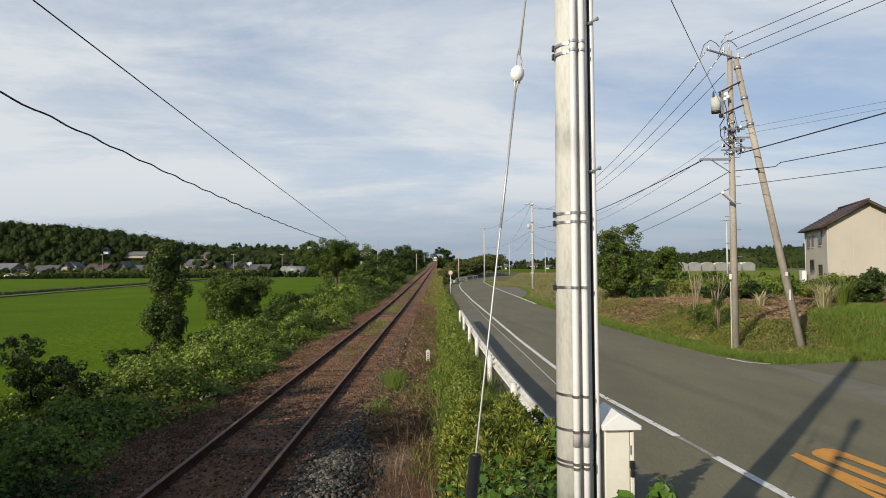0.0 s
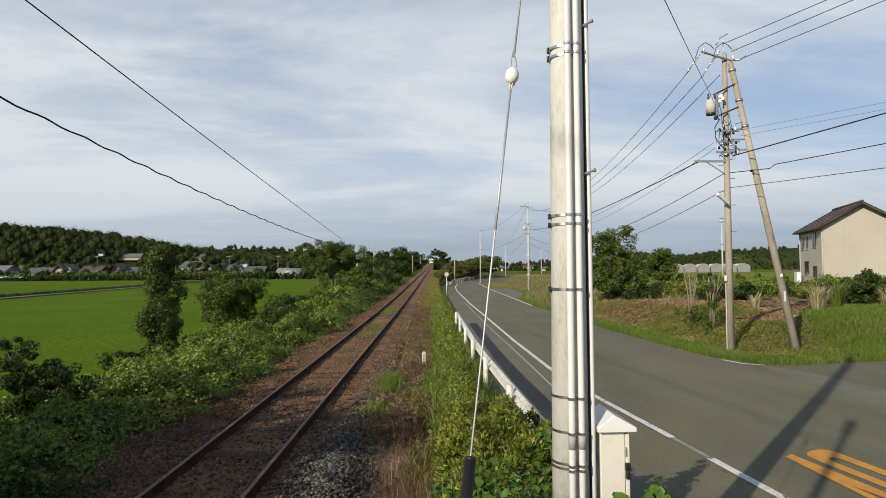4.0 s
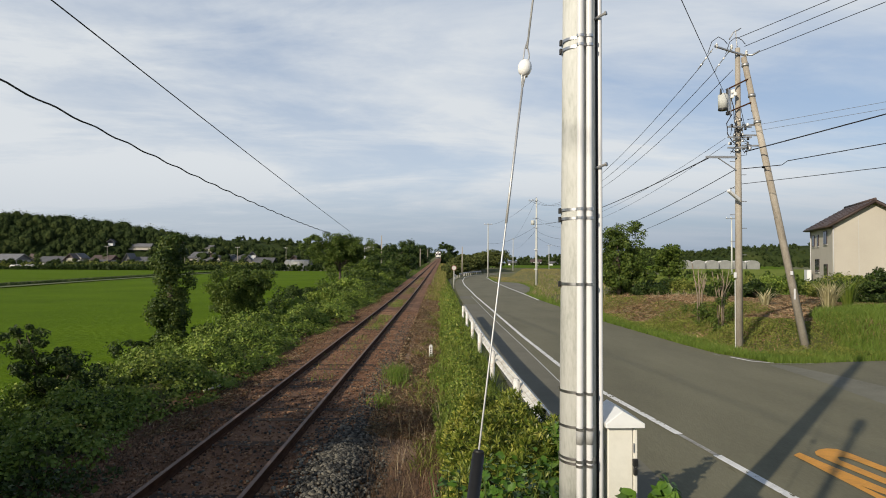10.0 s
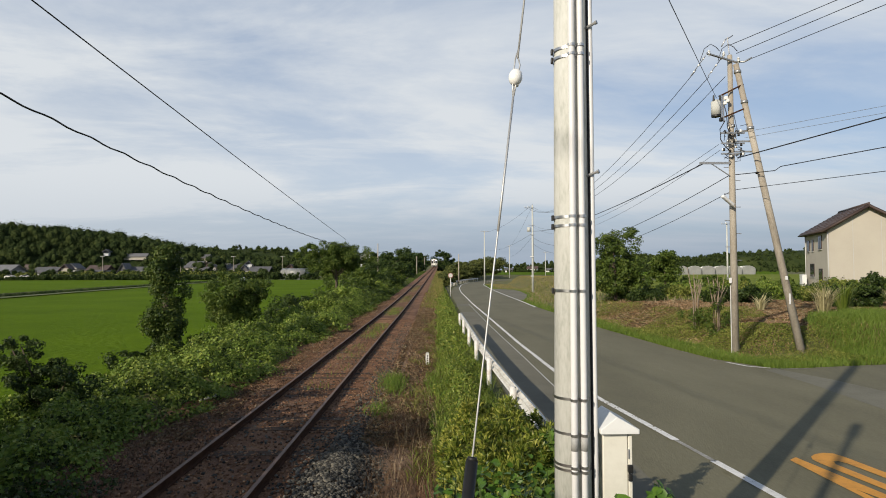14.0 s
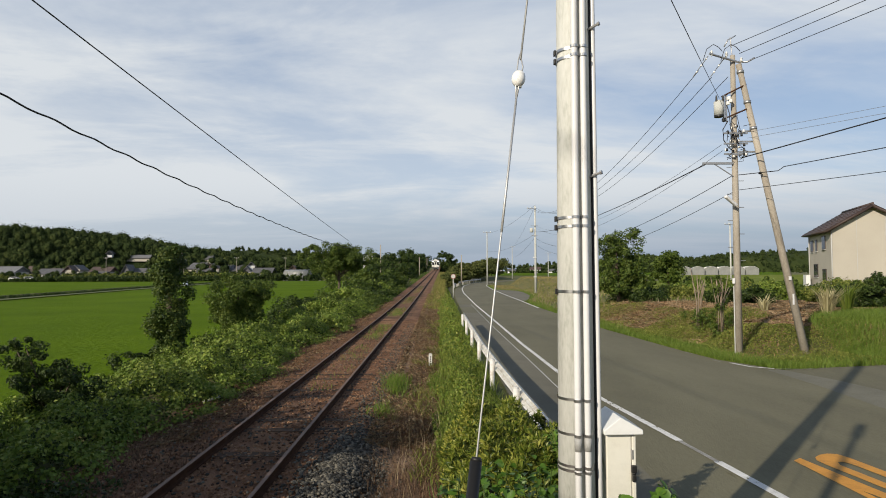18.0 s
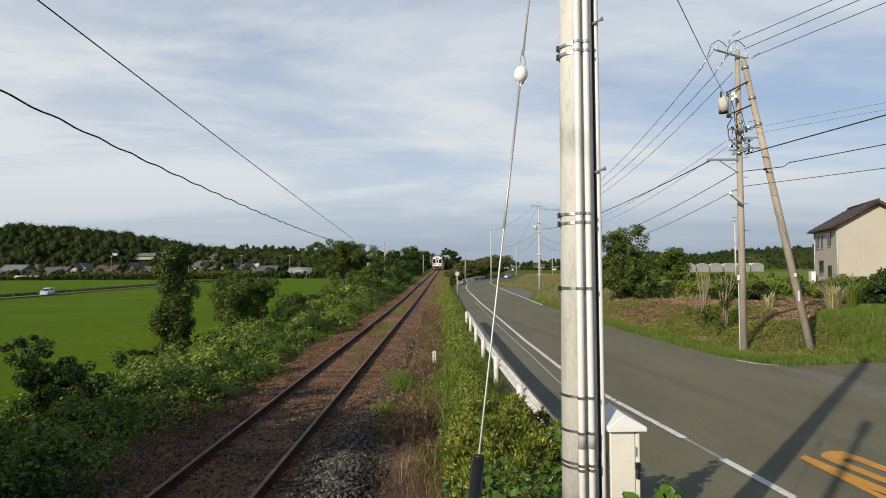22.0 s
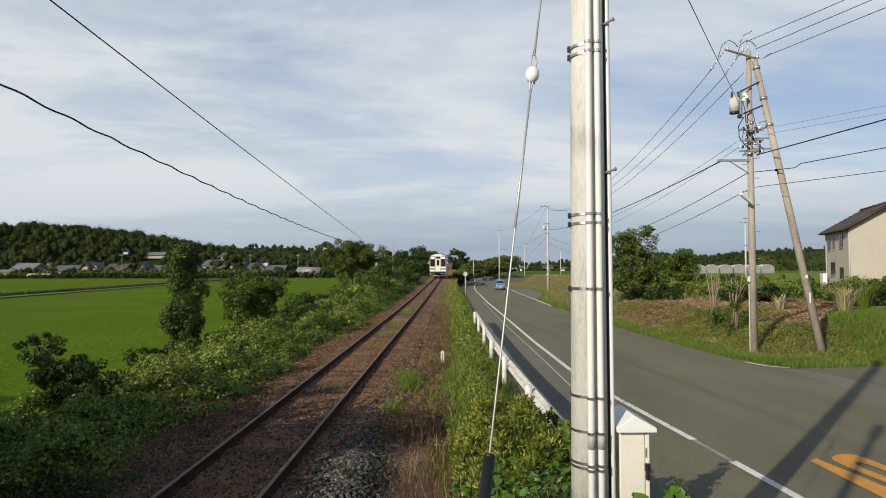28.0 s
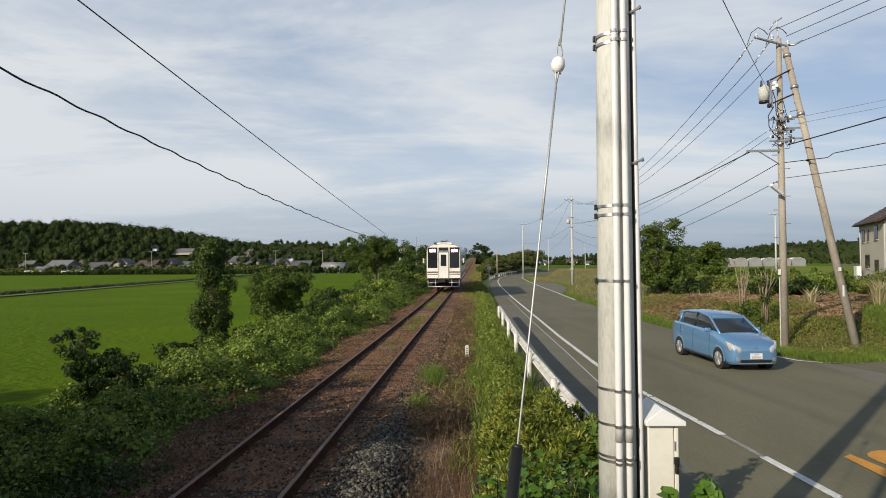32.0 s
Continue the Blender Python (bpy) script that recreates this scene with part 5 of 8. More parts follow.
def crowns(name, cen, rad, mat, seed, flat=0.85):
    """Uneven solid hearts of far tree crowns, one island each."""
    rng = np.random.default_rng(seed)
    n = len(cen)
    a = rng.uniform(0, 6.28, (n, 6, 1))
    v = LUMP_V[None]
    bulge = 1 + 0.16 * np.sin(3.1 * v[..., 0] + a[:, 0]) * np.sin(3.7 * v[..., 1] + a[:, 1]) + 0.13 * np.sin(6.3 * v[..., 2] + a[:, 2]) * np.sin(5.9 * v[..., 0] + a[:, 3]) + 0.10 * np.sin(9.0 * v[..., 1] + a[:, 4]) * np.sin(8.3 * v[..., 2] + a[:, 5])
    p = v * bulge[..., None] * np.asarray(rad)[:, None, None] * np.array([1, 1, flat]) + np.asarray(cen)[:, None]
    ob = tri_mesh(name, p.reshape(-1, 3), (np.arange(n) * len(LUMP_V))[:, None, None] + LUMP_F[None], mat)
    ob.data.polygons.foreach_set("use_smooth", np.ones(n * len(LUMP_F), dtype=bool))
    return ob


def far_woods(name, boxes, mat, label, seed, leaf=1.6, per=70):
    """Clumps of far trees. boxes: x0, x1, y0, y1, ground, height, count."""
    rng = np.random.default_rng(seed)
    cen, rad = [], []
    for x0, x1, y0, y1, g, h, n in boxes:
        for _ in range(n):
            x, y = rng.uniform(x0, x1), rng.uniform(y0, y1)
            hh = h * rng.uniform(0.6, 1.15)
            for k in range(3):
                cen.append((x + rng.normal() * hh * 0.2, y + rng.normal() * hh * 0.2, g + hh * (0.25 + 0.3 * k)))
                rad.append(hh * rng.uniform(0.22, 0.36))
    wood = tagged(crowns(name, cen, np.array(rad) * 0.62, M_CROWN, seed), label, "woods", kind="stuff")
    pts, way = clumps(rng, cen, rad, per, 0.9)
    leaf_mesh("foliage", pts, leaf, mat, wood, seed + 1, way, 0.7)
    return wood


SLOPES = []
# houses on the wooded slope: no trees stand before them
SLOPE_HOUSES = (
    (-183.0, 330, 1.2, 1.6, 2.0, 3.0, 10, "small white house on the wooded slope"),
    (-168.0, 332, 1.8, 6.0, 1.8, 3.0, 96, "long cream house with a pale roof on the slope"),
    (-152.0, 345, 2.0, 2.4, 3.4, 5.0, 20, "small white house with a brown roof on the slope"),
    (-135.0, 348, 1.8, 2.2, 3.2, 4.6, 75, "small cream house with a grey roof among trees"))


def hill(name, ridge, depth, n_tree, mat, label, seed, tree_h=7.0, leaf=2.2, per=46):
    """A wooded ridge: ridge is a row of (x, y, height)."""
    rng = np.random.default_rng(seed)
    verts, faces = [], []
    m = 9
    for x, y, h in ridge:
        d = Vector((x, y, 0)).normalized()
        for k in range(m):
            u = k / (m - 1) * 2 - 1
            verts.append((x + d.x * depth * u, y + d.y * depth * u, -1.2 + (h + 1.2) * max(0, 1 - u * u) ** 0.8 - (6.5 if abs(u) > 0.99 else 0)))
    for j in range(len(ridge) - 1):
        for k in range(m - 1):
            a = j * m + k
            faces.append((a, a + 1, a + m + 1, a + m))
    tagged(raw(name, verts, faces, M_CROWN, smooth=True), label, "hill", kind="structure")
    SLOPES.append(BVHTree.FromPolygons(verts, faces))
    cen, rad = [], []
    for _ in range(n_tree):
        j = rng.uniform(0, len(ridge) - 1.001)
        i, f = int(j), j - int(j)
        p = np.array(ridge[i]) * (1 - f) + np.array(ridge[i + 1]) * f
        u = -rng.uniform(-0.12, 1.0)
        d = p[:2] / np.linalg.norm(p[:2])
        hh = tree_h * rng.choice((0.6, 0.75, 0.9, 1.1, 1.3)) * rng.uniform(0.85, 1.15)
        ex, ey = p[0] + d[0] * depth * u, p[1] + d[1] * depth * u
        if any(q[1] - 48 < ey < q[1] + 4 and abs(ex - q[0] * ey / q[1]) < 1.5 + 0.5 * q[3] for q in SLOPE_HOUSES):
            continue
        g = -1.2 + (p[2] + 1.2) * max(0, 1 - u * u) ** 0.8
        for k in range(2):
            cen.append((p[0] + d[0] * depth * u + rng.normal() * 1.5, p[1] + d[1] * depth * u, g + hh * (0.1 + 0.4 * k) - 1.0))
            rad.append(hh * rng.uniform(0.20, 0.40) * (1.0 if k else 1.15))
    wood = tagged(crowns("woodland", cen, np.array(rad) * 0.58, M_CROWN, seed + 2, 1.2), "dense mixed woodland covering the " + name.replace("_", " "), "woods", kind="stuff")
    pts, way = clumps(rng, cen, rad, per, 1.25)
    leaf_mesh("foliage", pts, leaf, mat, wood, seed + 3, way, 0.75)
    return wood


hill("wooded_hill", [(-420, 255, 21), (-360, 323, 25), (-290, 357, 26), (-255, 365.5, 26), (-215, 374, 23), (-180, 382.5, 17), (-150, 391, 11), (-110, 399.5, 6)], 70, 1700, M_FOREST, "dark wooded hill behind the village", 100, 6.6, 0.62, 120)
hill("far_ridge", [(-330, 527, 20), (-270, 535.5, 22), (-220, 544, 21), (-175, 544, 22), (-140, 548.25, 20), (-100, 561, 18), (-60, 578, 13), (-20, 595, 10), (20, 612, 8)], 60, 520, M_FOREST, "low wooded ridge in the distance", 101, 5.0, 0.9, 80)
hill("right_ridge", [(100, 595, 5), (160, 595, 10), (185, 595, 14), (205, 595, 15.5), (222, 595, 14.5), (243, 595, 11.5), (265, 595, 13), (288, 595, 16), (317, 586.5, 19), (357, 578, 21), (420, 561, 23), (520, 527, 22)], 60, 700, M_FOREST, "low wooded hills beyond the fields", 102, 4.6, 0.8, 80)
hill("far_ridge", [(180, 1275, 10), (330, 1258, 22), (420, 1232.5, 28), (520, 1190, 16), (640, 1190, 10)], 120, 160, M_FOREST, "hazy far hills", 103, 10, 3.5, 70)
far_woods("hedge_row", [(-240, -172, 202.3, 207, -0.8, 1.7, 420), (-172, -138, 200.6, 204.85, -0.8, 1.1, 230), (-138, -66, 202.3, 207, -0.8, 1.75, 480), (-36, -16, 204.85, 222.7, -0.8, 3.6, 60), (-68, -34, 204.85, 209.95, -0.8, 2.2, 90)], M_LEAF_DARK, "dark hedge along the far side of the paddy", 110, 0.5, 20)
far_woods("garden_shrubs", [(-240, -150, 214, 224, -0.8, 2.3, 150), (-140, -66, 212, 224, -0.8, 2.6, 190)], M_OLIVE, "pale green garden shrubs before the village houses", 114, 0.42, 55)
far_woods("village_trees", [(-260, -60, 222.7, 241.4, -0.8, 3.4, 190), (-260, -60, 255, 300, -0.8, 6.0, 120), (-120, -20, 246.5, 357, -0.8, 8.5, 70), (-60, -16, 221, 357, 0, 8.5, 34)], M_FOREST, "garden trees among village houses", 111, 0.5, 100)
far_woods("tree_belt", [(20, 200, 492, 544, 0.3, 6.5, 150), (20, 200, 470, 478, 0.3, 2.2, 120), (110, 330, 357, 442, 0.3, 4.0, 70)], M_FOREST, "low dark tree belt across the plain", 112, 0.9, 40)
far_woods("scrub", [(19, 60, 59.5, 85, 0.1, 1.3, 60), (30, 60, 44.2, 56.1, 0.1, 1.3, 24)], M_LEAF, "green scrub along the far edge of cut ground", 113, 0.30, 130)

# ---------------------------------------------------------------- houses
M_WALL = material("cream_siding", [(0.33, 0.30, 0.255), (0.385, 0.355, 0.305), (0.42, 0.39, 0.335)], 0.85, 0.3, 12, 0.15, 0.01)
M_WALLGREY = material("grey_wall", [(0.30, 0.30, 0.30), (0.40, 0.40, 0.40), (0.46, 0.46, 0.45)], 0.85, 0.5, 14, 0.15, 0.01)
M_PLASTER = material("pale_plaster", [(0.26, 0.25, 0.22), (0.38, 0.37, 0.34), (0.50, 0.49, 0.46)], 0.85, 0.35, 9, 0.2, 0.01)
M_ROOF = material("brown_roof_tile", [(0.045, 0.030, 0.028), (0.075, 0.052, 0.048), (0.10, 0.075, 0.068)], 0.7, 0.8, 12, 0.4, 0.03)
M_ROOFPALE = material("pale_metal_roof", [(0.09, 0.09, 0.095), (0.14, 0.14, 0.145), (0.20, 0.20, 0.20)], 0.55, 0.8, 12, 0.3, 0.02)
M_ROOFGREY = material("grey_roof_tile", [(0.05, 0.05, 0.055), (0.085, 0.085, 0.09), (0.14, 0.14, 0.145)], 0.7, 0.8, 12, 0.4, 0.03)
M_TRIM = material("dark_brown_trim", [(0.035, 0.022, 0.018), (0.06, 0.04, 0.034)], 0.6, 2, 20, 0.1, 0.004)
M_GLASS = material("dark_window_glass", [(0.012, 0.014, 0.018), (0.025, 0.028, 0.034)], 0.08, 1, 8, 0, 0, spec=0.6)


def roof_mesh(bm, w, d, eave, ridge, over, thick):
    """A gable roof with its ridge along y."""
    for s in (-1, 1):
        a = [(0, -d - over, ridge), (0, d + over, ridge), (s * (w + over), d + over, eave - over * (ridge - eave) / w), (s * (w + over), -d - over, eave - over * (ridge - eave) / w)]
        lo = [bm.verts.new(p) for p in a]
        hi = [bm.verts.new((p[0], p[1], p[2] + thick)) for p in a]
        bm.faces.new(lo)
        bm.faces.new(hi[::-1])
        for k in range(4):
            bm.faces.new((lo[k], hi[k], hi[(k + 1) % 4], lo[(k + 1) % 4]))


def big_house():
    h = thing("house", "two-storey cream house with a brown gable roof", "house", (40.3, 56.66, 0.2), -20)
    w, d, eave, ridge = 3.2, 4.0, 6.0, 7.95
    bm = bmesh.new()
    v = [bm.verts.new(p) for p in ((-w, -d, -0.3), (w, -d, -0.3), (w, -d, eave), (0, -d, ridge), (-w, -d, eave), (-w, d, -0.3), (w, d, -0.3), (w, d, eave), (0, d, ridge), (-w, d, eave))]
    for f in ((0, 1, 2, 3, 4), (6, 5, 9, 8, 7), (1, 6, 7, 2), (5, 0, 4, 9), (2, 7, 8, 3), (9, 4, 3, 8), (0, 5, 6, 1)):
        bm.faces.new([v[i] for i in f])
    part("wall", bm, M_WALL, h, "cream siding wall")
    bm = bmesh.new()
    roof_mesh(bm, w, d, eave, ridge, 0.5, 0.16)
    roof = part("roof", bm, M_ROOF, h, "brown tiled gable roof")
    drop = 0.5 * (ridge - eave) / w
    for s in (-1, 1):
        bm = bmesh.new()
        tube(bm, [(0, -d - 0.53, ridge + 0.0), (s * (w + 0.5), -d - 0.53, eave - drop + 0.0)], 0.15, 4)
        part("barge_board", bm, M_TRIM, roof, "dark brown barge board")
        bm = bmesh.new()
        tube(bm, [(s * (w + 0.56), -d - 0.45, eave - drop + 0.02), (s * (w + 0.56), d + 0.45, eave - drop + 0.02)], 0.07, 8)
        part("gutter", bm, M_TRIM, roof, "dark brown eaves gutter")
        bm = bmesh.new()
        block(bm, min(s * w, s * (w + 0.46)), max(s * w, s * (w + 0.46)), -d - 0.45, d + 0.45, eave - drop - 0.06, eave - drop - 0.02)
        part("soffit", bm, M_TRIM, roof)
    for k in range(9):
        for s in (-1, 1):
            bm = bmesh.new()
            u = (k + 0.5) / 9
            tube(bm, [(s * (w + 0.5) * u, -d - 0.48, ridge - (ridge - eave + drop) * u + 0.175), (s * (w + 0.5) * u, d + 0.48, ridge - (ridge - eave + drop) * u + 0.175)], 0.028, 5)
            part("tile_course", bm, M_ROOF, roof)
    bm = bmesh.new()
    tube(bm, [(0, -d - 0.5, ridge + 0.2), (0, d + 0.5, ridge + 0.2)], 0.11, 8)
    part("ridge_cap", bm, M_ROOF, roof)
    for k in (-1.15, 1.05):
        bm = bmesh.new()
        block(bm, k - 0.02, k + 0.02, -d - 0.012, -d, 0, eave + 1.1)
        part("joint", bm, M_WALLGREY, h)
    for x, y in ((-w + 0.05, -d - 0.07), (-w - 0.07, d - 0.2)):
        bm = bmesh.new()
        tube(bm, [(x, y, 0), (x, y, eave - 0.1)], 0.05, 8)
        part("downpipe", bm, M_WALLGREY, h, "pale downpipe")
    for y, z, ww, hh in ((2.75, 4.05, 1.0, 1.15), (1.0, 4.05, 0.55, 1.15), (-1.7, 4.15, 1.15, 1.3), (1.35, 1.5, 1.5, 1.3), (-1.75, 0.2, 1.25, 2.1)):
        bm = bmesh.new()
        block(bm, -w - 0.06, -w + 0.03, y - ww / 2, y + ww / 2, z, z + hh, 0.01)
        win = part("window", bm, M_TRIM, h, "dark window frame")
        for q in (-1, 1):
            bm = bmesh.new()
            block(bm, -w - 0.072, -w - 0.062, y + q * ww / 4 - ww / 4 + 0.05, y + q * ww / 4 + ww / 4 - 0.05, z + 0.07, z + hh - 0.07)
            part("pane", bm, M_GLASS, win)
        bm = bmesh.new()
        block(bm, -w - 0.12, -w + 0.01, y - ww / 2 - 0.05, y + ww / 2 + 0.05, z - 0.06, z - 0.004)
        part("sill", bm, M_WALLGREY, win)
    bm = bmesh.new()
    block(bm, -w - 0.75, -w - 0.35, 2.2, 3.4, -0.3, 1.7, 0.02)
    part("annex_wall", bm, M_PVC, h, "low white annex wall")


big_house()


def small_house(x, y, z, w, d, eave, ridge, turn, wall, roof, label, seed):
    h = thing("village_house", label, "house", (x, y, z), turn, "village houses")
    bm = bmesh.new()
    block(bm, -w, w, -d, d, -0.5, eave)
    part("wall", bm, wall, h)
    bm = bmesh.new()
    roof_mesh(bm, w, d, eave, ridge, 0.7, 0.25)
    v = [bm.verts.new(p) for p in ((-w, -d, eave), (w, -d, eave), (0, -d, ridge))]
    bm.faces.new(v)
    v = [bm.verts.new(p) for p in ((w, d, eave), (-w, d, eave), (0, d, ridge))]
    bm.faces.new(v)
    part("roof", bm, roof, h)
    for k in range(3):
        bm = bmesh.new()
        xx = -w + (k + 0.6) * 2 * w / 3.2
        block(bm, xx - 0.7, xx + 0.7, -d - 0.06, -d + 0.02, 0.8, 2.2)
        part("window", bm, M_GLASS, h)



# ---------------------------------------------------------------- verge, bank and fields
def scatter(rng, n, x0, x1, y0, y1, near=1.0):
    x = rng.uniform(x0, x1, n)
    y = y0 + (y1 - y0) * rng.uniform(0, 1, n) ** near
    return x, y


def on_land(x, y, lift=0.0):
    return np.stack([x, y, np.array([land_z(a, b) for a, b in zip(x, y)]) + lift], 1)


sheet("dirt_verge", [(y, -0.95, 0.25) for y in B_YS[:17]], lambda x, y: max(land_z(x, y), ballast_z(x, y) if x < -0.6 else -9) + 0.015 + 0.03 * noise.noise((x * 3, y * 1.2, 0)), M_SOIL, "bare brown dirt verge beside the ballast", "verge")


def rosette_shrub():
    """Waxy narrow leaves in upright rosettes over a lumpy hedge."""
    rng = np.random.default_rng(51)
    s = thing("shrub", "dense yellow-green evergreen shrub with narrow waxy leaves", "shrub", (0.7, 6.12, -0.35))
    bm = bmesh.new()
    for k in range(9):
        x, y = rng.uniform(-0.4, 0.4), rng.uniform(-2.2, 2.2)
        tube(bm, [(x, y, -0.1), (x * 1.1, y, 0.35), (x * 1.3 + rng.uniform(-0.1, 0.1), y + rng.uniform(-0.2, 0.2), 0.7)], [0.02, 0.015, 0.008], 6)
    part("stem", bm, M_BARK, s)
    n = 2400
    u, v = rng.uniform(-1, 1, n), rng.uniform(-1, 1, n)
    x = 0.13 + 0.80 * u
    y = 2.65 * v
    top = 1.0 * np.sqrt(np.maximum(0.02, 1 - np.abs(u) ** 4)) * (1 - 0.25 * np.maximum(0, v) ** 3) * (1 - 0.3 * np.maximum(0, -v) ** 2)
    lump = np.array([noise.noise((a * 2.6, b * 2.2, 5.0)) for a, b in zip(x, y)])
    z = top * (0.90 + 0.42 * lump) + rng.uniform(-0.16, 0.05, n)
    c = np.stack([x, y, np.maximum(z, 0.05)], 1)
    m = 17
    way = np.stack([0.5 * u, np.zeros(n), np.full(n, 0.8)], 1) + rng.normal(size=(n, 3)) * 0.25
    way /= np.linalg.norm(way, axis=1)[:, None]
    t = np.repeat(way, m, 0) * 0.75 + rng.normal(size=(n * m, 3)) * 0.62
    t /= np.linalg.norm(t, axis=1)[:, None]
    size = rng.uniform(0.055, 0.100, n * m)[:, None]
    base = np.repeat(c, m, 0)
    nrm = np.cross(t, rng.normal(size=t.shape))
    nrm /= np.linalg.norm(nrm, axis=1)[:, None] + 1e-9
    vv = np.empty((n * m, 4, 3))
    vv[:, 0] = base
    vv[:, 1] = base + t * size * 0.6 + nrm * size * 0.095
    vv[:, 2] = base + t * size
    vv[:, 3] = base + t * size * 0.6 - nrm * size * 0.095 + np.array([0, 0, 0.006])
    tri_mesh("foliage", vv.reshape(-1, 3), (np.arange(n * m) * 4)[:, None] + np.array([0, 1, 2, 0, 2, 3]), M_YELLOW, s)
    # inner leaves in a darker green that stands for the shade inside
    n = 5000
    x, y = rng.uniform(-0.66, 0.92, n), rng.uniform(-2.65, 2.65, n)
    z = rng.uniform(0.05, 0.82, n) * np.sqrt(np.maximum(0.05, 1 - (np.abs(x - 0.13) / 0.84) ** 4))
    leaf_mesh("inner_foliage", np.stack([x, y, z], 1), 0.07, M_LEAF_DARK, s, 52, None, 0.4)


rosette_shrub()


def broadleaf(name, x, y, z, r, h, n, leaf, mat, label, seed, low=0.0):
    """A low plant of broad leaves over thin stems."""
    rng = np.random.default_rng(seed)
    s = thing(name, label, "plant", (x, y, z))
    bm = bmesh.new()
    for k in range(8):
        a, q = rng.uniform(0, 6.28), rng.uniform(0.2, 0.8) * r
        tube(bm, [(0.1 * q * math.cos(a), 0.1 * q * math.sin(a), -0.05), (q * 0.6 * math.cos(a), q * 0.6 * math.sin(a), h * 0.6), (q * math.cos(a), q * math.sin(a), h * 0.9)], [0.008, 0.006, 0.003], 5)
    part("stem", bm, M_LEAF, s)
    d = rng.normal(size=(n, 3))
    d /= np.linalg.norm(d, axis=1)[:, None]
    d[:, 2] = np.abs(d[:, 2])
    p = d * rng.uniform(0.5, 1.0, n)[:, None] * np.array([r, r, h])
    p[:, 2] = h * low + (1 - low) * p[:, 2]
    nrm = d * 0.8 + rng.normal(size=(n, 3)) * 0.45 + np.array([0, 0, 0.6])
    nrm /= np.linalg.norm(nrm, axis=1)[:, None]
    t = d * np.array([1, 1, -0.2]) + rng.normal(size=(n, 3)) * 0.5 - np.array([0, 0, 0.3])
    t -= nrm * np.sum(t * nrm, axis=1)[:, None]
    t /= np.linalg.norm(t, axis=1)[:, None] + 1e-9
    b = np.cross(nrm, t)
    size = leaf * rng.uniform(0.6, 1.25, n)[:, None]
    v = np.stack([p + (t * along_ + b * side + nrm * lift) * size for along_, side, lift in ((-0.5, 0.0, 0.0), (-0.38, 0.34, 0.10), (0.02, 0.42, 0.10), (0.5, 0.0, -0.10), (0.02, -0.42, 0.10), (-0.38, -0.34, 0.10))], 1)
    tri_mesh("leaves", v.reshape(-1, 3), (np.arange(n) * 6)[:, None] + np.array([0, 1, 2, 0, 2, 3, 0, 3, 4, 0, 4, 5]), mat, s)


broadleaf("broadleaf_plant", 0.42, 4.378, -0.35, 0.42, 1.42, 1000, 0.068, M_BROAD, "broad-leaved green plant growing through the shrub", 61)
broadleaf("broadleaf_plant", 0.76, 4.633, -0.35, 0.36, 1.36, 900, 0.064, M_BROAD, "broad-leaved green plant growing through the shrub", 62)
broadleaf("broadleaf_plant", 0.10, 4.505, -0.35, 0.26, 1.34, 500, 0.064, M_BROAD, "broad-leaved green plant growing through the shrub", 63)
broadleaf("vine_plant", 1.40, 3.74, -0.35, 0.12, 1.46, 120, 0.07, M_BROAD, "leafy green vine tip beside the cabinet", 64, 0.82)
broadleaf("vine_plant", 1.14, 3.825, -0.35, 0.18, 1.36, 100, 0.10, M_BROAD, "leafy green vine at the foot of the cabinet", 65, 0.7)
broadleaf("vine_plant", 1.28, 5.525, -0.35, 0.36, 1.55, 800, 0.12, M_BROAD, "leafy green vine behind the cabinet", 66)
broadleaf("vine_plant", 1.2, 5.907, -0.35, 0.30, 1.3, 560, 0.12, M_BROAD, "leafy green vine climbing by the guard rail", 67)
broadleaf("vine_plant", 1.18, 6.46, -0.35, 0.22, 1.1, 260, 0.11, M_BROAD, "leafy green vine climbing by the guard rail", 68)
broadleaf("vine_plant", 1.31, 5.525, -0.35, 0.15, 1.95, 340, 0.11, M_BROAD, "tall leafy vine tip behind the pole", 69)


def spiky_tuft(name, x, y, z, n, length, width, mat, label, seed, lean=0.7, category="grass tuft"):
    rng = np.random.default_rng(seed)
    V, T = [], []
    k = 0
    for i in range(n):
        a = rng.uniform(0, 6.28)
        d = np.array([math.cos(a), math.sin(a), 0]) * rng.uniform(0.15, lean)
        L = length * rng.uniform(0.6, 1.1)
        side = np.array([-math.sin(a), math.cos(a), 0]) * width * 0.5
        foot = np.array([rng.normal() * 0.05, rng.normal() * 0.05, 0])
        p = [foot, foot + (d * 0.5 + np.array([0, 0, 0.6])) * L, foot + (d * 1.2 + np.array([0, 0, 0.85])) * L]
        V += [p[0] - side, p[0] + side, p[1] - side * 0.8, p[1] + side * 0.8, p[2]]
        T += [(k, k + 1, k + 3), (k, k + 3, k + 2), (k + 2, k + 3, k + 4)]
        k += 5
    ob = tri_mesh(name, np.array(V), np.array(T), mat)
    ob.matrix_world = pose(x, y, z)
    return tagged(ob, label, category)


spiky_tuft("spiky_plant", 0.76, 4.208, -0.35, 46, 1.2, 0.03, M_YELLOW, "spiky yellow-green leaves among the shrubs", 71, 0.32, "plant")
for i, (x, y) in enumerate(((-9.6, 60.5), (-9.0, 62.0), (-10.2, 63.0), (-9.8, 58.5), (-8.8, 65.0))):
    spiky_tuft("reed_tuft", x, y, land_z(x, y) - 0.05, 70, 2.0, 0.06, M_OLIVE if i % 2 else M_PAMPAS, "tall pale reeds at the foot of the railway trees", 720 + i, 0.35)


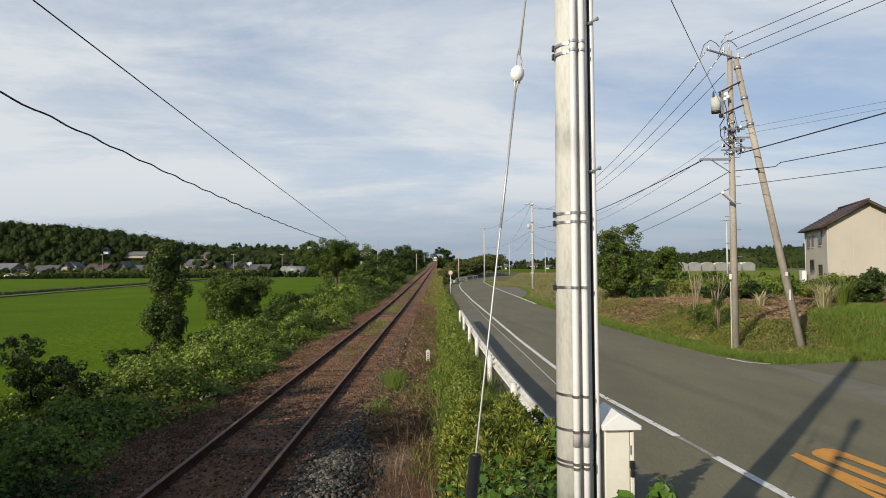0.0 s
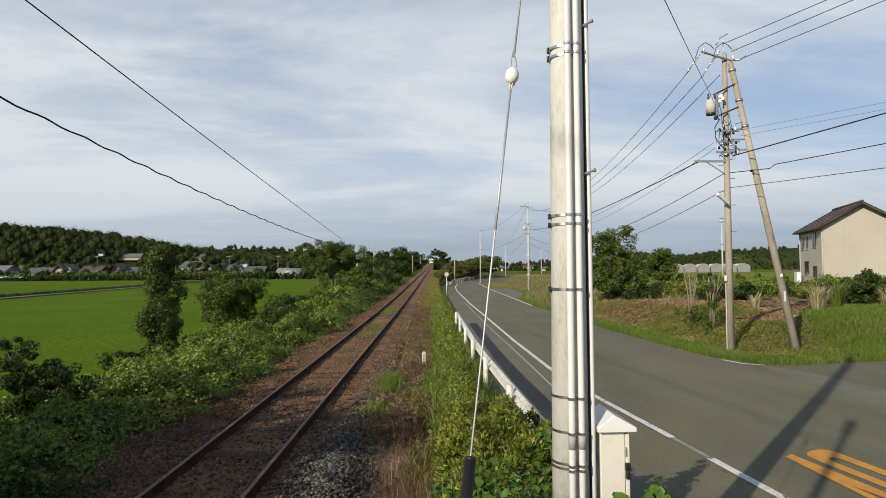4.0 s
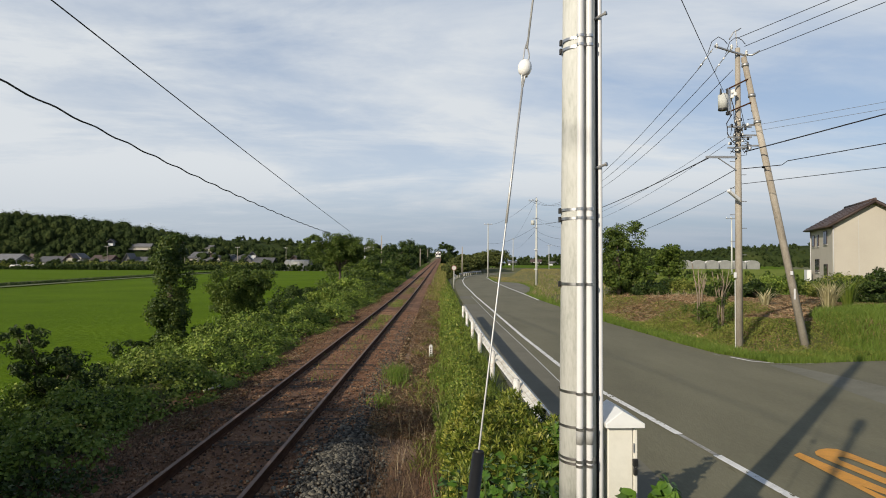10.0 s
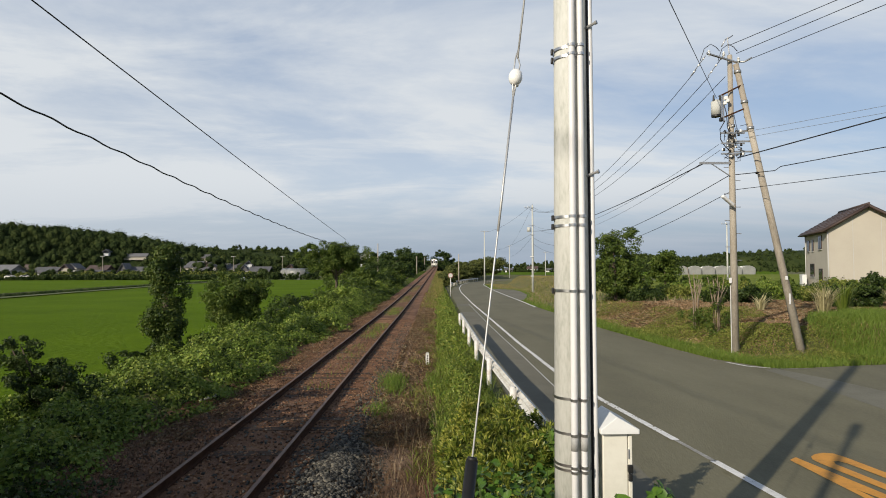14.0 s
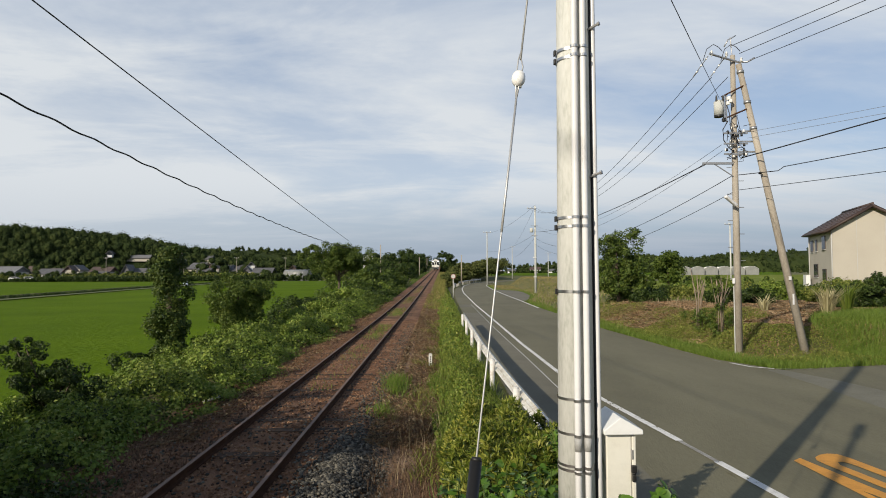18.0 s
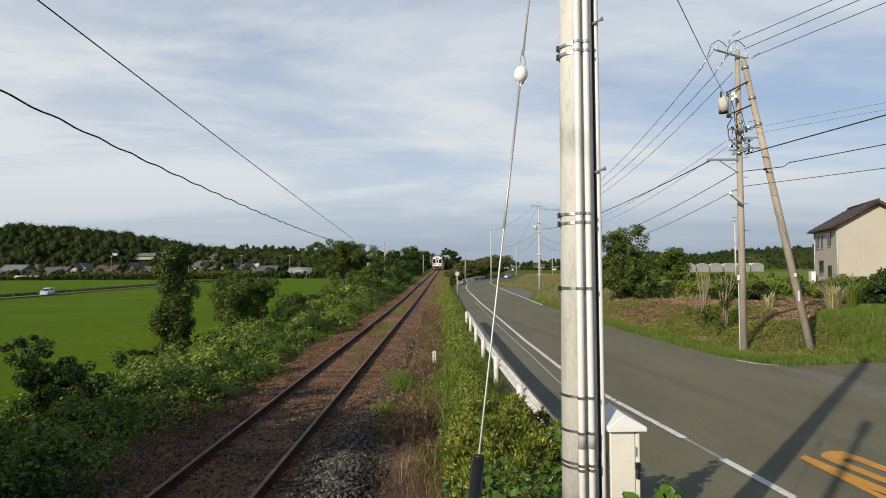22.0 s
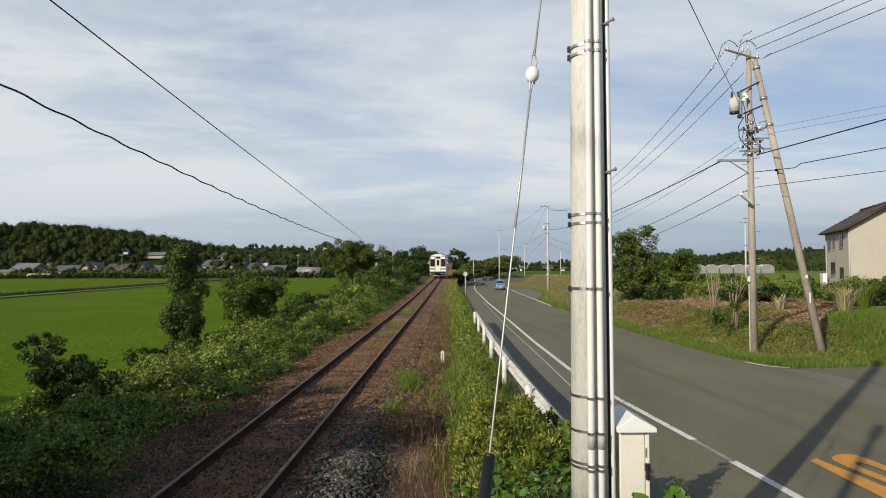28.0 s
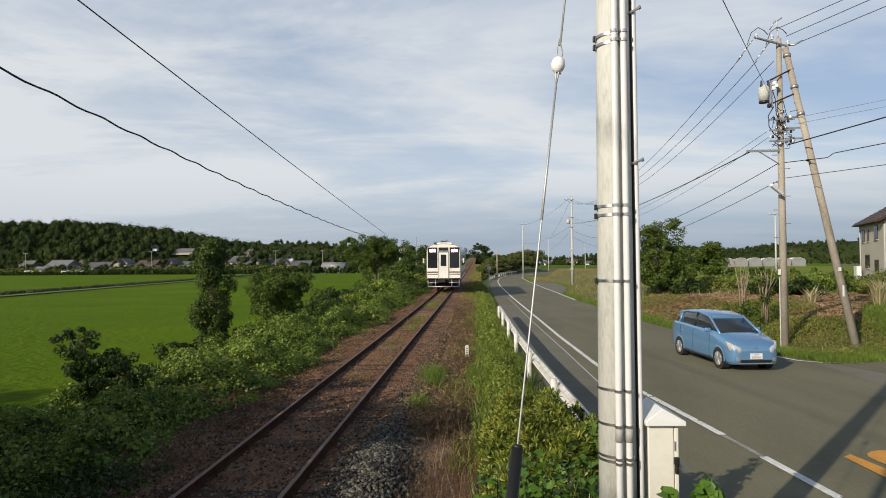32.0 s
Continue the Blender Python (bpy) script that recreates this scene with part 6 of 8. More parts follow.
def verge_plants():
    rng = np.random.default_rng(81)
    # weeds in the strip along the guard rail
    for y0, y1, n, leaf in ((8.075, 18.7, 26000, 0.056), (18.7, 35.7, 17000, 0.085), (35.7, 76.5, 10000, 0.16), (76.5, 110.5, 2500, 0.3)):
        x, y = scatter(rng, n, 0.05, 1.25, y0, y1)
        x = x + 0.3 * np.array([noise.noise((0.5, b * 0.7, 4.0)) for b in y]) * np.clip((1.2 - x) / 1.1, 0, 1)
        h = 0.16 + 0.30 * np.clip(1 - np.abs(x - 0.62) / 0.6, 0, 1) + 0.14 * np.array([noise.noise((a * 2, b * 1.1, 9)) for a, b in zip(x, y)])
        p = on_land(x, y)
        p[:, 2] += rng.uniform(0.1, 1.0, n) * np.maximum(h, 0.05)
        half = rng.uniform(0, 1, n) < 0.5
        tagged(leaf_mesh("verge_weeds", p[half], leaf, M_YELLOW, None, int(y0), None, 0.45, 0.0, 0.5), "yellow-green weeds along the guard rail", "weeds", kind="stuff")
        tagged(leaf_mesh("verge_weeds", p[~half], leaf * 1.1, M_VINE, None, int(y0) + 1, None, 0.6, 0.0, 0.5), "fresh green weeds along the guard rail", "weeds", kind="stuff")
    x, y = scatter(rng, 7000, 0.0, 1.25, 8.5, 51, 1.5)
    tagged(blades("verge_grass", on_land(x, y), 0.42, 0.012, M_GRASS, None, 82), "tall green grass along the guard rail", "grass", kind="stuff")
    # dry stalks
    x, y = scatter(rng, 150, -0.75, 0.12, 5.1, 10.625, 1.0)
    keep = rng.uniform(0, 1, len(x)) < 0.25 + 0.75 * np.clip((x + 0.75) / 0.8, 0, 1)
    tagged(blades("dry_stalks", on_land(x[keep], y[keep]), 0.46, 0.006, M_STRAW, None, 83, 0.35), "tall dry straw stalks beside the shrub", "dry grass", kind="stuff")
    x, y = scatter(rng, 1900, -1.0, 0.16, 4.6, 11.5, 1.2)
    tagged(blades("dead_stalks", on_land(x, y), 0.23, 0.005, M_DEADGRASS, None, 88, 0.5), "thin dead brown stalks on the dirt verge", "dry grass", kind="stuff")
    x, y = scatter(rng, 9000, -0.95, 0.12, 5.1, 68, 1.6)
    tagged(blades("dry_grass", on_land(x, y), 0.11, 0.009, M_DEADGRASS, None, 84, 1.3), "flattened dry grass on the dirt verge", "dry grass", kind="stuff")
    x, y = scatter(rng, 7000, -4.9, -3.35, 5.95, 51, 1.5)
    p = on_land(x, y)
    p[:, 2] = np.maximum(p[:, 2], [ballast_z(a, b) for a, b in zip(x, y)])
    tagged(blades("dry_grass", p, 0.09, 0.010, M_DEADGRASS, None, 87, 1.6), "flattened dry grass on the ballast shoulder", "dry grass", kind="stuff")
    for i, (cx, cy, rx, ry, n, h) in enumerate(((-0.98, 13.6, 0.24, 0.9, 620, 0.24), (-1.05, 11.05, 0.22, 0.5, 300, 0.13), (-0.05, 14.11, 0.2, 1.4, 500, 0.2))):
        x, y = rng.normal(cx, rx * 0.6, n), rng.normal(cy, ry * 0.6, n)
        p = on_land(x, y)
        p[:, 2] = np.maximum(p[:, 2], [ballast_z(a, b) for a, b in zip(x, y)])
        tagged(blades("grass_patch", p, h * 0.85, 0.012, M_LUSH, None, 85 + i, 0.6), "small tuft of fresh green grass in the ballast", "grass", kind="stuff")
    # grass between the rails
    for i, (y0, y1, n) in enumerate(((12.75, 16.15, 50), (17, 20.4, 90), (22.1, 28.05, 360), (33.15, 39.1, 430), (44.2, 52.7, 220), (59.5, 76.5, 200))):
        y = rng.uniform(y0, y1, n)
        x = rng.normal(track_x((y0 + y1) / 2) + 0.05, 0.22, n)
        p = np.stack([x, y, [ballast_z(a, b) for a, b in zip(x, y)]], 1)
        tagged(blades("track_grass", p, 0.10 + 0.03 * (y0 > 22), 0.018, M_GRASS, None, 95 + i, 0.6), "green grass growing between the rails", "grass", kind="stuff")
    for seed, mat, n, x0, x1, y1, size in ((151, M_STRAW, 9000, -1.15, 0.35, 60, 0.13), (152, M_RUSTGRASS, 9000, -1.15, 0.35, 60, 0.12), (153, M_RUSTGRASS, 2600, -5.0, -3.7, 46, 0.12), (154, M_STRAW, 2200, -5.0, -3.7, 46, 0.13)):
        x, y = scatter(rng, n, x0, x1, 9.0, y1, 1.4)
        p = on_land(x, y, 0.045)
        p[:, 2] = np.maximum(p[:, 2], [ballast_z(a, b) + 0.02 for a, b in zip(x, y)])
        tagged(leaf_mesh("straw_litter", p, size, mat, None, seed, None, 0.035, 0.0, 1.6), "pale dry stalks lying on the ballast shoulder", "dry grass", kind="stuff")
    # weeds close in on the far track
    for seed, mat, side in ((161, M_OLIVE, 1), (162, M_LEAF, -1), (163, M_GOLD, 1)):
        y = 40 + 150 * rng.uniform(0, 1, 3000) ** 1.3
        off = 1.5 + 1.6 * rng.uniform(0, 1, 3000) ** 0.8
        x = np.array([track_x(b) for b in y]) + side * off
        p = np.stack([x, y, np.array([ballast_z(a, b) for a, b in zip(x, y)]) - 0.05], 1)
        tagged(blades("track_side_weeds", p, 0.24, 0.05, mat, None, seed, 0.7), "weeds closing in on the far railway track", "weeds", kind="stuff")
    # ragged fringe where the weeds creep over the dirt
    x, y = scatter(rng, 10000, -0.8, 0.3, 7.225, 76.5, 1.5)
    lum = np.array([noise.noise((a * 1.2, b * 0.9, 31.0)) for a, b in zip(x, y)])
    keep = lum > 0.45 - 0.85 * np.clip((x + 0.8) / 1.1, 0, 1)
    tagged(blades("verge_fringe", on_land(x[keep], y[keep], 0.01), 0.15, 0.012, M_OLIVE, None, 89, 0.8), "ragged green weeds creeping over the dirt verge", "weeds", kind="stuff")
    # low weeds along the left shoulder of the ballast
    x, y = scatter(rng, 3200, -4.5, -3.7, 5.1, 39.1, 1.4)
    p = on_land(x, y, 0.03)
    tagged(leaf_mesh("shoulder_weeds", p, 0.06, M_VINE, None, 103, None, 0.6), "low weeds creeping onto the ballast shoulder", "weeds", kind="stuff")


verge_plants()
for (x0, y0, x1, y1), w in (((-5.31, 14.96, -5.2, 15.64), 0.02), ((-4.75, 11.985, -4.5, 12.325), 0.025)):
    bm = bmesh.new()
    a, b = Vector((x0, y0, land_z(x0, y0) + 0.16)), Vector((x1, y1, land_z(x1, y1) + 0.20))
    tube(bm, [a, a.lerp(b, 0.5) + Vector((0.02, 0, 0.01)), b], w, 5)
    tagged(part("stick", bm, M_PLASTIC_STAKE), "pale weathered stick lying at the ballast edge", "stick")
stones("grey_stones", 2200, (-1.55, -0.95, 8.1, 29), lambda x, y: max(ballast_z(x, y), land_z(x, y)), 0.020, M_STONE, "grey ballast stones along the track edge", 4)


def verge_edge(y):
    """Where the grass begins beside the road, past the lay-by."""
    return max(road_right(y), along(LAYBY, y) if 54.4 < y < 93.5 else 0.0)


def bank_plants():
    rng = np.random.default_rng(121)
    # lush strip against the asphalt
    X, Y = [], []
    for y0, y1, n in ((16.66, 22.1, 5000), (22.1, 34, 5200), (34, 51, 3500), (51, 119, 3500)):
        y = rng.uniform(y0, y1, n)
        d = rng.uniform(0, 1, n) ** 1.3 * 1.15
        X.append(np.array([verge_edge(b) for b in y]) + d)
        Y.append(y)
    n = 9000
    x = rng.uniform(9.3, 24, n)
    X.append(x)
    Y.append(np.array([corner_y(a) for a in x]) + rng.uniform(0.02, 1, n) ** 1.3 * np.interp(x, [11, 14], [1.6, 2.6]))
    x, y = np.concatenate(X), np.concatenate(Y)
    tagged(blades("roadside_grass", on_land(x, y), 0.20, 0.018, M_LUSH, None, 122, 0.45), "bright green grass along the road edge", "grass", kind="stuff")
    # weeds over the bank
    n = 80000
    x, y = rng.uniform(8.5, 16, n), rng.uniform(17.425, 28.05, n)
    d = np.minimum(x - np.array([road_right(b) for b in y]), y - np.array([corner_y(a) for a in x]))
    lum = np.array([noise.noise((a * 0.5, b * 0.5, 2.0)) for a, b in zip(x, y)])
    keep = (d > 0.6) & (d < 5.2) & (lum > -0.75 + 0.22 * np.maximum(0, d - 2.0)) & (x < 15.5)
    p = on_land(x[keep], y[keep])
    p[:, 2] += rng.uniform(0, 0.32, len(p)) * np.maximum(0.1, 0.6 + 1.2 * lum[keep])
    tagged(leaf_mesh("bank_weeds", p, 0.052, M_OLIVE, None, 123, None, 0.5, 0, 0.6), "mixed green weeds over the roadside bank", "weeds", kind="stuff")
    n = 46000
    x, y = rng.uniform(13.0, 30, n), rng.uniform(17.34, 27.2, n)
    lum = np.array([noise.noise((a * 0.6, b * 0.6, 22.0)) for a, b in zip(x, y)])
    keep = (y > np.array([corner_y(a) for a in x]) + 0.8) & (y < np.interp(x, [13, 14.5, 17, 30], [19.6, 23.4, 25.9, 26.8]) + 2 * lum)
    tagged(blades("bank_grass", on_land(x[keep], y[keep]), 0.32, 0.022, M_LUSH, None, 124, 0.5), "long fresh grass on the corner bank", "grass", kind="stuff")
    n = 9000
    x, y = rng.uniform(8.0, 16, n), rng.uniform(18.7, 39.1, n)
    d = np.minimum(x - np.array([road_right(b) for b in y]), y - np.array([corner_y(a) for a in x]))
    keep = (d > 0.7) & (d < 7)
    tagged(blades("bank_straw", on_land(x[keep], y[keep]), 0.14, 0.022, M_RUSTGRASS, None, 128, 1.2), "short dry grass stubble on the bank", "dry grass", kind="stuff")
    n = 46000
    x, y = rng.uniform(7.6, 14, n), rng.uniform(20.4, 40.8, n)
    d = x - np.array([road_right(b) for b in y])
    lum = np.array([noise.noise((a * 0.45, b * 0.3, 12.0)) for a, b in zip(x, y)])
    keep = (d > 0.7) & (d < 4.2) & (lum > -0.42)
    p = on_land(x[keep], y[keep])
    p[:, 2] += rng.uniform(0, 0.22, len(p)) * (0.5 + lum[keep])
    tagged(leaf_mesh("bank_weeds", p, 0.06, M_OLIVE, None, 129, None, 0.5, 0, 0.6), "patches of green weeds over the roadside bank", "weeds", kind="stuff")
    for seed, mat, n, size in ((125, M_RUSTGRASS, 34000, 0.22), (135, M_STRAW, 19000, 0.26), (136, M_OLIVE, 22000, 0.08)):
        x, y = rng.uniform(8.2, 40, n), rng.uniform(20.4, 37.0, n)
        d = np.minimum(x - np.array([road_right(b) for b in y]), y - np.array([corner_y(a) for a in x]))
        lum = np.array([noise.noise((a * 0.35, b * 0.8, 40.0 + seed)) for a, b in zip(x, y)])
        keep = (d > 1.6 + 1.2 * lum) & ~((x > 14) & (y < 24.5)) & (lum > -0.45)
        p = on_land(x[keep], y[keep], 0.05)
        tagged(leaf_mesh("cut_straw", p, size, mat, None, seed, None, 0.12 if size > 0.2 else 0.5, 0.0, 5.0), "cut dry stalks and weeds lying on the cleared ground", "dry grass", kind="stuff")
    n = 6000
    x, y = rng.uniform(7.5, 18, n), rng.uniform(37.4, 93.5, n)
    keep = x >= np.array([verge_edge(b) for b in y]) + 0.4
    tagged(blades("meadow_grass", on_land(x[keep], y[keep]), 0.24, 0.04, M_GRASS, None, 127, 0.5), "green meadow grass by the road", "grass", kind="stuff")
    n = 3500
    x, y = rng.uniform(7.5, 18, n), rng.uniform(34, 93.5, n)
    keep = x > np.array([verge_edge(b) for b in y]) + 0.4
    tagged(blades("meadow_grass", on_land(x[keep], y[keep]), 0.32, 0.035, M_STRAW, None, 126, 0.6), "straw-coloured meadow grass by the road", "grass", kind="stuff")


bank_plants()
x_, y_ = scatter(np.random.default_rng(131), 26000, 1.6, 24.0, 51, 126)
x_ = np.array([verge_edge(b) for b in y_]) + x_ * 0.9 - 1.0
tagged(blades("tall_dry_grass", on_land(x_, y_, -0.03), 0.17, 0.035, M_GOLD, None, 132, 0.5), "tall golden grass along the road bend", "dry grass", kind="stuff")
sheet("rice_field", [(y, min(road_right(y) + 7.0, 45.0) if y < 246 else 12.0, (0.365 if y < 204 else 0.588) * y) for y in (104, 128, 151, 174, 200, 223, 246, 306, 391, 485, 646, 850)], lambda x, y: 0.53, M_FIELD, "strip of green paddy across the plain", "rice field")
sheet("vegetable_field", [(y, 13.0 + 0.21 * (y - 42), 0.72 * y + 12) for y in (42, 52, 64, 80, 100, 125, 150, 178)], lambda x, y: 0.52 + 0.003 * (y - 42), M_MEADOW, "yellow-green field of low crops behind the hedge", "field")
CUT = [(y, road_right(y) + 1.15 + 0.35 * math.sin(y * 1.7), 46.0) for y in (20.06, 21.675, 22.95, 24.65, 26.35, 28.05, 29.75, 32.3, 34.425, 36.975)]
sheet("cleared_ground", CUT, lambda x, y: land_z(x, y) + 0.015, M_CUTGRASS, "cleared ground covered with reddish cut straw", "ground", m=110)


def bare_shrub(x, y, h, seed, label, leafy_top=0.4):
    rr = random.Random(seed)
    rng = np.random.default_rng(seed)
    s = thing("bare_shrub", label, "shrub", (x, y, land_z(x, y)))
    bm = bmesh.new()
    for k in range(5):
        a = rr.uniform(0, 6.28)
        lean = rr.uniform(0.05, 0.3)
        p = [Vector((0.12 * math.cos(a), 0.12 * math.sin(a), -0.1)), Vector((lean * 0.5 * math.cos(a), lean * 0.5 * math.sin(a), h * 0.5)), Vector((lean * 1.4 * math.cos(a), lean * math.sin(a), h * rr.uniform(0.8, 1.05)))]
        tube(bm, p, [0.026, 0.020, 0.009], 6)
        for q in range(2):
            b = p[1].lerp(p[2], rr.uniform(0, 0.5))
            tube(bm, [b, b + Vector((rr.uniform(-0.3, 0.3), rr.uniform(-0.2, 0.2), 0.6))], [0.016, 0.007], 5)
    part("branch", bm, M_DEADWOOD, s, "bare pale branches")
    cen = np.stack([rng.normal(0, 0.22, 14), rng.normal(0, 0.22, 14), rng.uniform(0.1, h * leafy_top, 14)], 1)
    pts, way = clumps(rng, cen, np.full(14, 0.19), 90)
    leaf_mesh("foliage", pts, 0.085, M_LEAF, s, seed + 1, way)


bare_shrub(10.82, 24.63, 2.6, 201, "pollarded shrub with bare pale branches on the bank")
bare_shrub(10.86, 22.9, 2.35, 202, "leafy cut-back shrub with bare tips on the bank", 0.84)
spiky_tuft("pampas_tuft", 15.4, 28.05, 0.33, 30, 1.1, 0.09, M_PAMPAS, "dry spiky pampas tuft on cleared ground", 211, 0.9)
spiky_tuft("pampas_tuft", 15.9, 24.2, 0.30, 120, 1.75, 0.05, M_PAMPAS, "tall pale pampas grass tuft", 212, 0.45)
spiky_tuft("pampas_tuft", 17.9, 25.925, 0.33, 70, 1.9, 0.06, M_GRASS, "tall green pampas grass tuft", 213, 0.5)
spiky_tuft("pampas_tuft", 20.5, 26.35, 0.33, 60, 1.5, 0.07, M_PAMPAS, "tall pale pampas grass tuft", 214, 0.5)
for i, (x, y, h, w, m) in enumerate(((14.2, 39.9, 1.0, 1.2, M_LEAF_DARK), (16.4, 41.0, 0.9, 1.2, M_OLIVE), (17.5, 42.5, 1.2, 1.5, M_VINE), (20, 40.4, 1.3, 1.7, M_OLIVE), (18.8, 38.0, 1.1, 1.2, M_VINE), (22.5, 39.5, 1.3, 1.6, M_VINE), (24.6, 38.2, 1.2, 1.6, M_LEAF), (23.0, 34.8, 1.2, 1.3, M_OLIVE), (26.5, 39.1, 1.4, 1.8, M_OLIVE), (20.4, 30.0, 1.55, 0.75, M_LEAF_DARK), (22.2, 30.2, 2.1, 0.85, M_LEAF_DARK), (25.5, 31.5, 1.4, 1.2, M_LEAF), (18.2, 34.0, 1.2, 1.0, M_LEAF_DARK), (16.6, 35.0, 1.15, 1.0, M_LEAF_DARK), (29, 37.4, 1.5, 1.8, M_LEAF), (12.9, 36.5, 0.9, 1.1, M_LEAF_DARK), (31.5, 38.5, 1.4, 1.8, M_OLIVE))):
    tree("bush", x, y, 0.3, h, (w, w * 0.8, h * 0.5), "rounded green bush behind the cleared ground", 220 + i, m, 0.15, 34, 120, w * 0.32, 0.05, 0.45, 4, "bush", 3, 0.2, "bushes behind the cleared ground", low=-0.9)

# ---------------------------------------------------------------- far side of the paddy
M_LANE = material("farm_lane_gravel", [(0.075, 0.10, 0.025), (0.13, 0.15, 0.055), (0.19, 0.195, 0.10)], 0.95, 0.4, 8, 0.4, 0.02)
LANE = [(-44.0, -51), (-46.5, 21.25), (-49.5, 59.5), (-52.2, 81.6), (-55.5, 107.95), (-58.5, 140.25), (-63.0, 202.3)]
lane_rows = [(y, along(LANE, y) - 1.3, along(LANE, y) + 0.6) for y in (-51, 0, 21.25, 42.5, 59.5, 81.6, 107.95, 140.25, 170, 202.3)]
sheet("farm_lane", lane_rows, lambda x, y: FIELD_Z + 0.34, M_LANE, "pale gravel farm lane across the paddy", "lane")
sheet("field_bank", [(y, a - 1.1, a - 0.05) for y, a, b in lane_rows], lambda x, y: FIELD_Z + 0.34 + 0.35 * max(0.0, math.sin(max(0.0, min(1.0, (along(LANE, y) - 1.4 - x) / 1.1)) * 3.1)), M_GRASSLAND, "low grassy dyke beside the farm lane", "dyke")
x_, y_ = scatter(np.random.default_rng(301), 9000, -2.4, -1.2, 25.5, 195.5)
tagged(blades("dyke_grass", np.stack([np.array([along(LANE, b) for b in y_]) + x_, y_, np.full(9000, FIELD_Z + 0.35)], 1), 0.34, 0.12, M_LEAF_DARK, None, 302), "dark grass on the dyke by the lane", "grass", kind="stuff")
for i, (x, y, w, d, e, r, turn, wall, roof, label) in enumerate((
        (-177.6, 246.5, 3.6, 5, 3.4, 5.6, 80, M_PLASTER, M_ROOFPALE, "white village house with a pale grey roof"),
        (-158.5, 243.95, 3.4, 4.5, 2.8, 4.6, 88, M_WALLGREY, M_ROOFGREY, "low grey village house"),
        (-157.0, 258.4, 2.0, 4, 4.6, 6.2, 10, M_PLASTER, M_ROOFGREY, "white gabled village house"),
        (-146.0, 258.4, 3.0, 4.2, 3.4, 5.4, 85, M_WALLGREY, M_ROOF, "village house with a dark roof"),
        (-132.0, 265.2, 3, 6, 3.0, 4.8, 85, M_WALL, M_ROOFGREY, "cream village house with a grey roof"),
        (-107.5, 280.5, 4, 4, 4.6, 7.0, 5, M_PLASTER, M_ROOF, "white village house with a reddish roof"),
        (-118.0, 293.25, 4, 5, 5.0, 7.6, 60, M_WALL, M_ROOFGREY, "cream two-storey village house"),
        (-92.0, 272, 4, 5, 4.0, 6.2, 75, M_WALLGREY, M_ROOFGREY, "grey village house among trees"),
        (-44.0, 280.5, 4, 5, 5.0, 8.0, 20, M_PLASTER, M_ROOFGREY, "white house behind railway trees"),
        (-26.8, 222.7, 1.7, 3, 9.2, 10.1, 4, M_PVC, M_ROOFGREY, "white house rising over railway trees"),
        (48.5, 486.0, 1.8, 3, 3.6, 5.2, 20, M_PVC, M_ROOFGREY, "small white house across the plain"),
        (59.0, 484.0, 3.2, 3, 3.2, 4.6, 80, M_PVC, M_ROOFGREY, "white house with a long roof across the plain"),
        (79.0, 486.0, 2.4, 4, 4.4, 6.0, 70, M_PVC, M_ROOF, "white house across the plain"),
        (92.5, 484.0, 2.0, 3, 3.0, 4.4, 30, M_PVC, M_ROOFGREY, "small white house across the plain"),
        (177.5, 476, 2.2, 3, 9.6, 10.6, 4, M_PVC, M_ROOFGREY, "white building before the far hills"))):
    small_house(x, y, -0.8, w, d, e, r, turn, wall, roof, label, 400 + i)
small_house(-166.5, 220.15, -0.8, 1.5, 2.2, 2.3, 2.9, 86, M_PVC, M_ROOFPALE, "low white shed at the village edge", 430)
rv = random.Random(77)
for k in range(11):
    small_house(-205 + 13.5 * k + rv.uniform(-4, 4), 243 + rv.uniform(0, 47), -0.8, rv.uniform(1.8, 2.8), rv.uniform(2.4, 3.6), rv.uniform(2.8, 4.4), rv.uniform(4.9, 6.4), rv.choice((5, 80, 95, 20)), rv.choice((M_PLASTER, M_WALLGREY, M_WALL)), rv.choice((M_ROOFGREY, M_ROOF)), rv.choice(("small village house with a tiled roof", "low village house among garden trees")), 440 + k)
for x, y, h in ((-176, 222.7, 8.5), (-128, 227.8, 9.0), (-96, 222.7, 8.0), (-80, 233.75, 9.0), (-62, 238, 9.0)):
    power_pole(x, y, -0.8, h, (0.3,), M_POLE, r=0.10, label="slim concrete pole in the village")
for i, (x, y, w, d, e, r, turn, label) in enumerate(SLOPE_HOUSES):
    foot = SLOPES[0].ray_cast(Vector((x, y, 200.0)), Vector((0, 0, -1.0)))[0]
    small_house(x, y, (foot.z if foot else -0.8) + 0.4, w, d, e, r, turn, (M_PVC, M_WALL)[i % 2], (M_ROOFGREY, M_ROOFPALE, M_ROOF, M_ROOFGREY)[i], label, 470 + i)
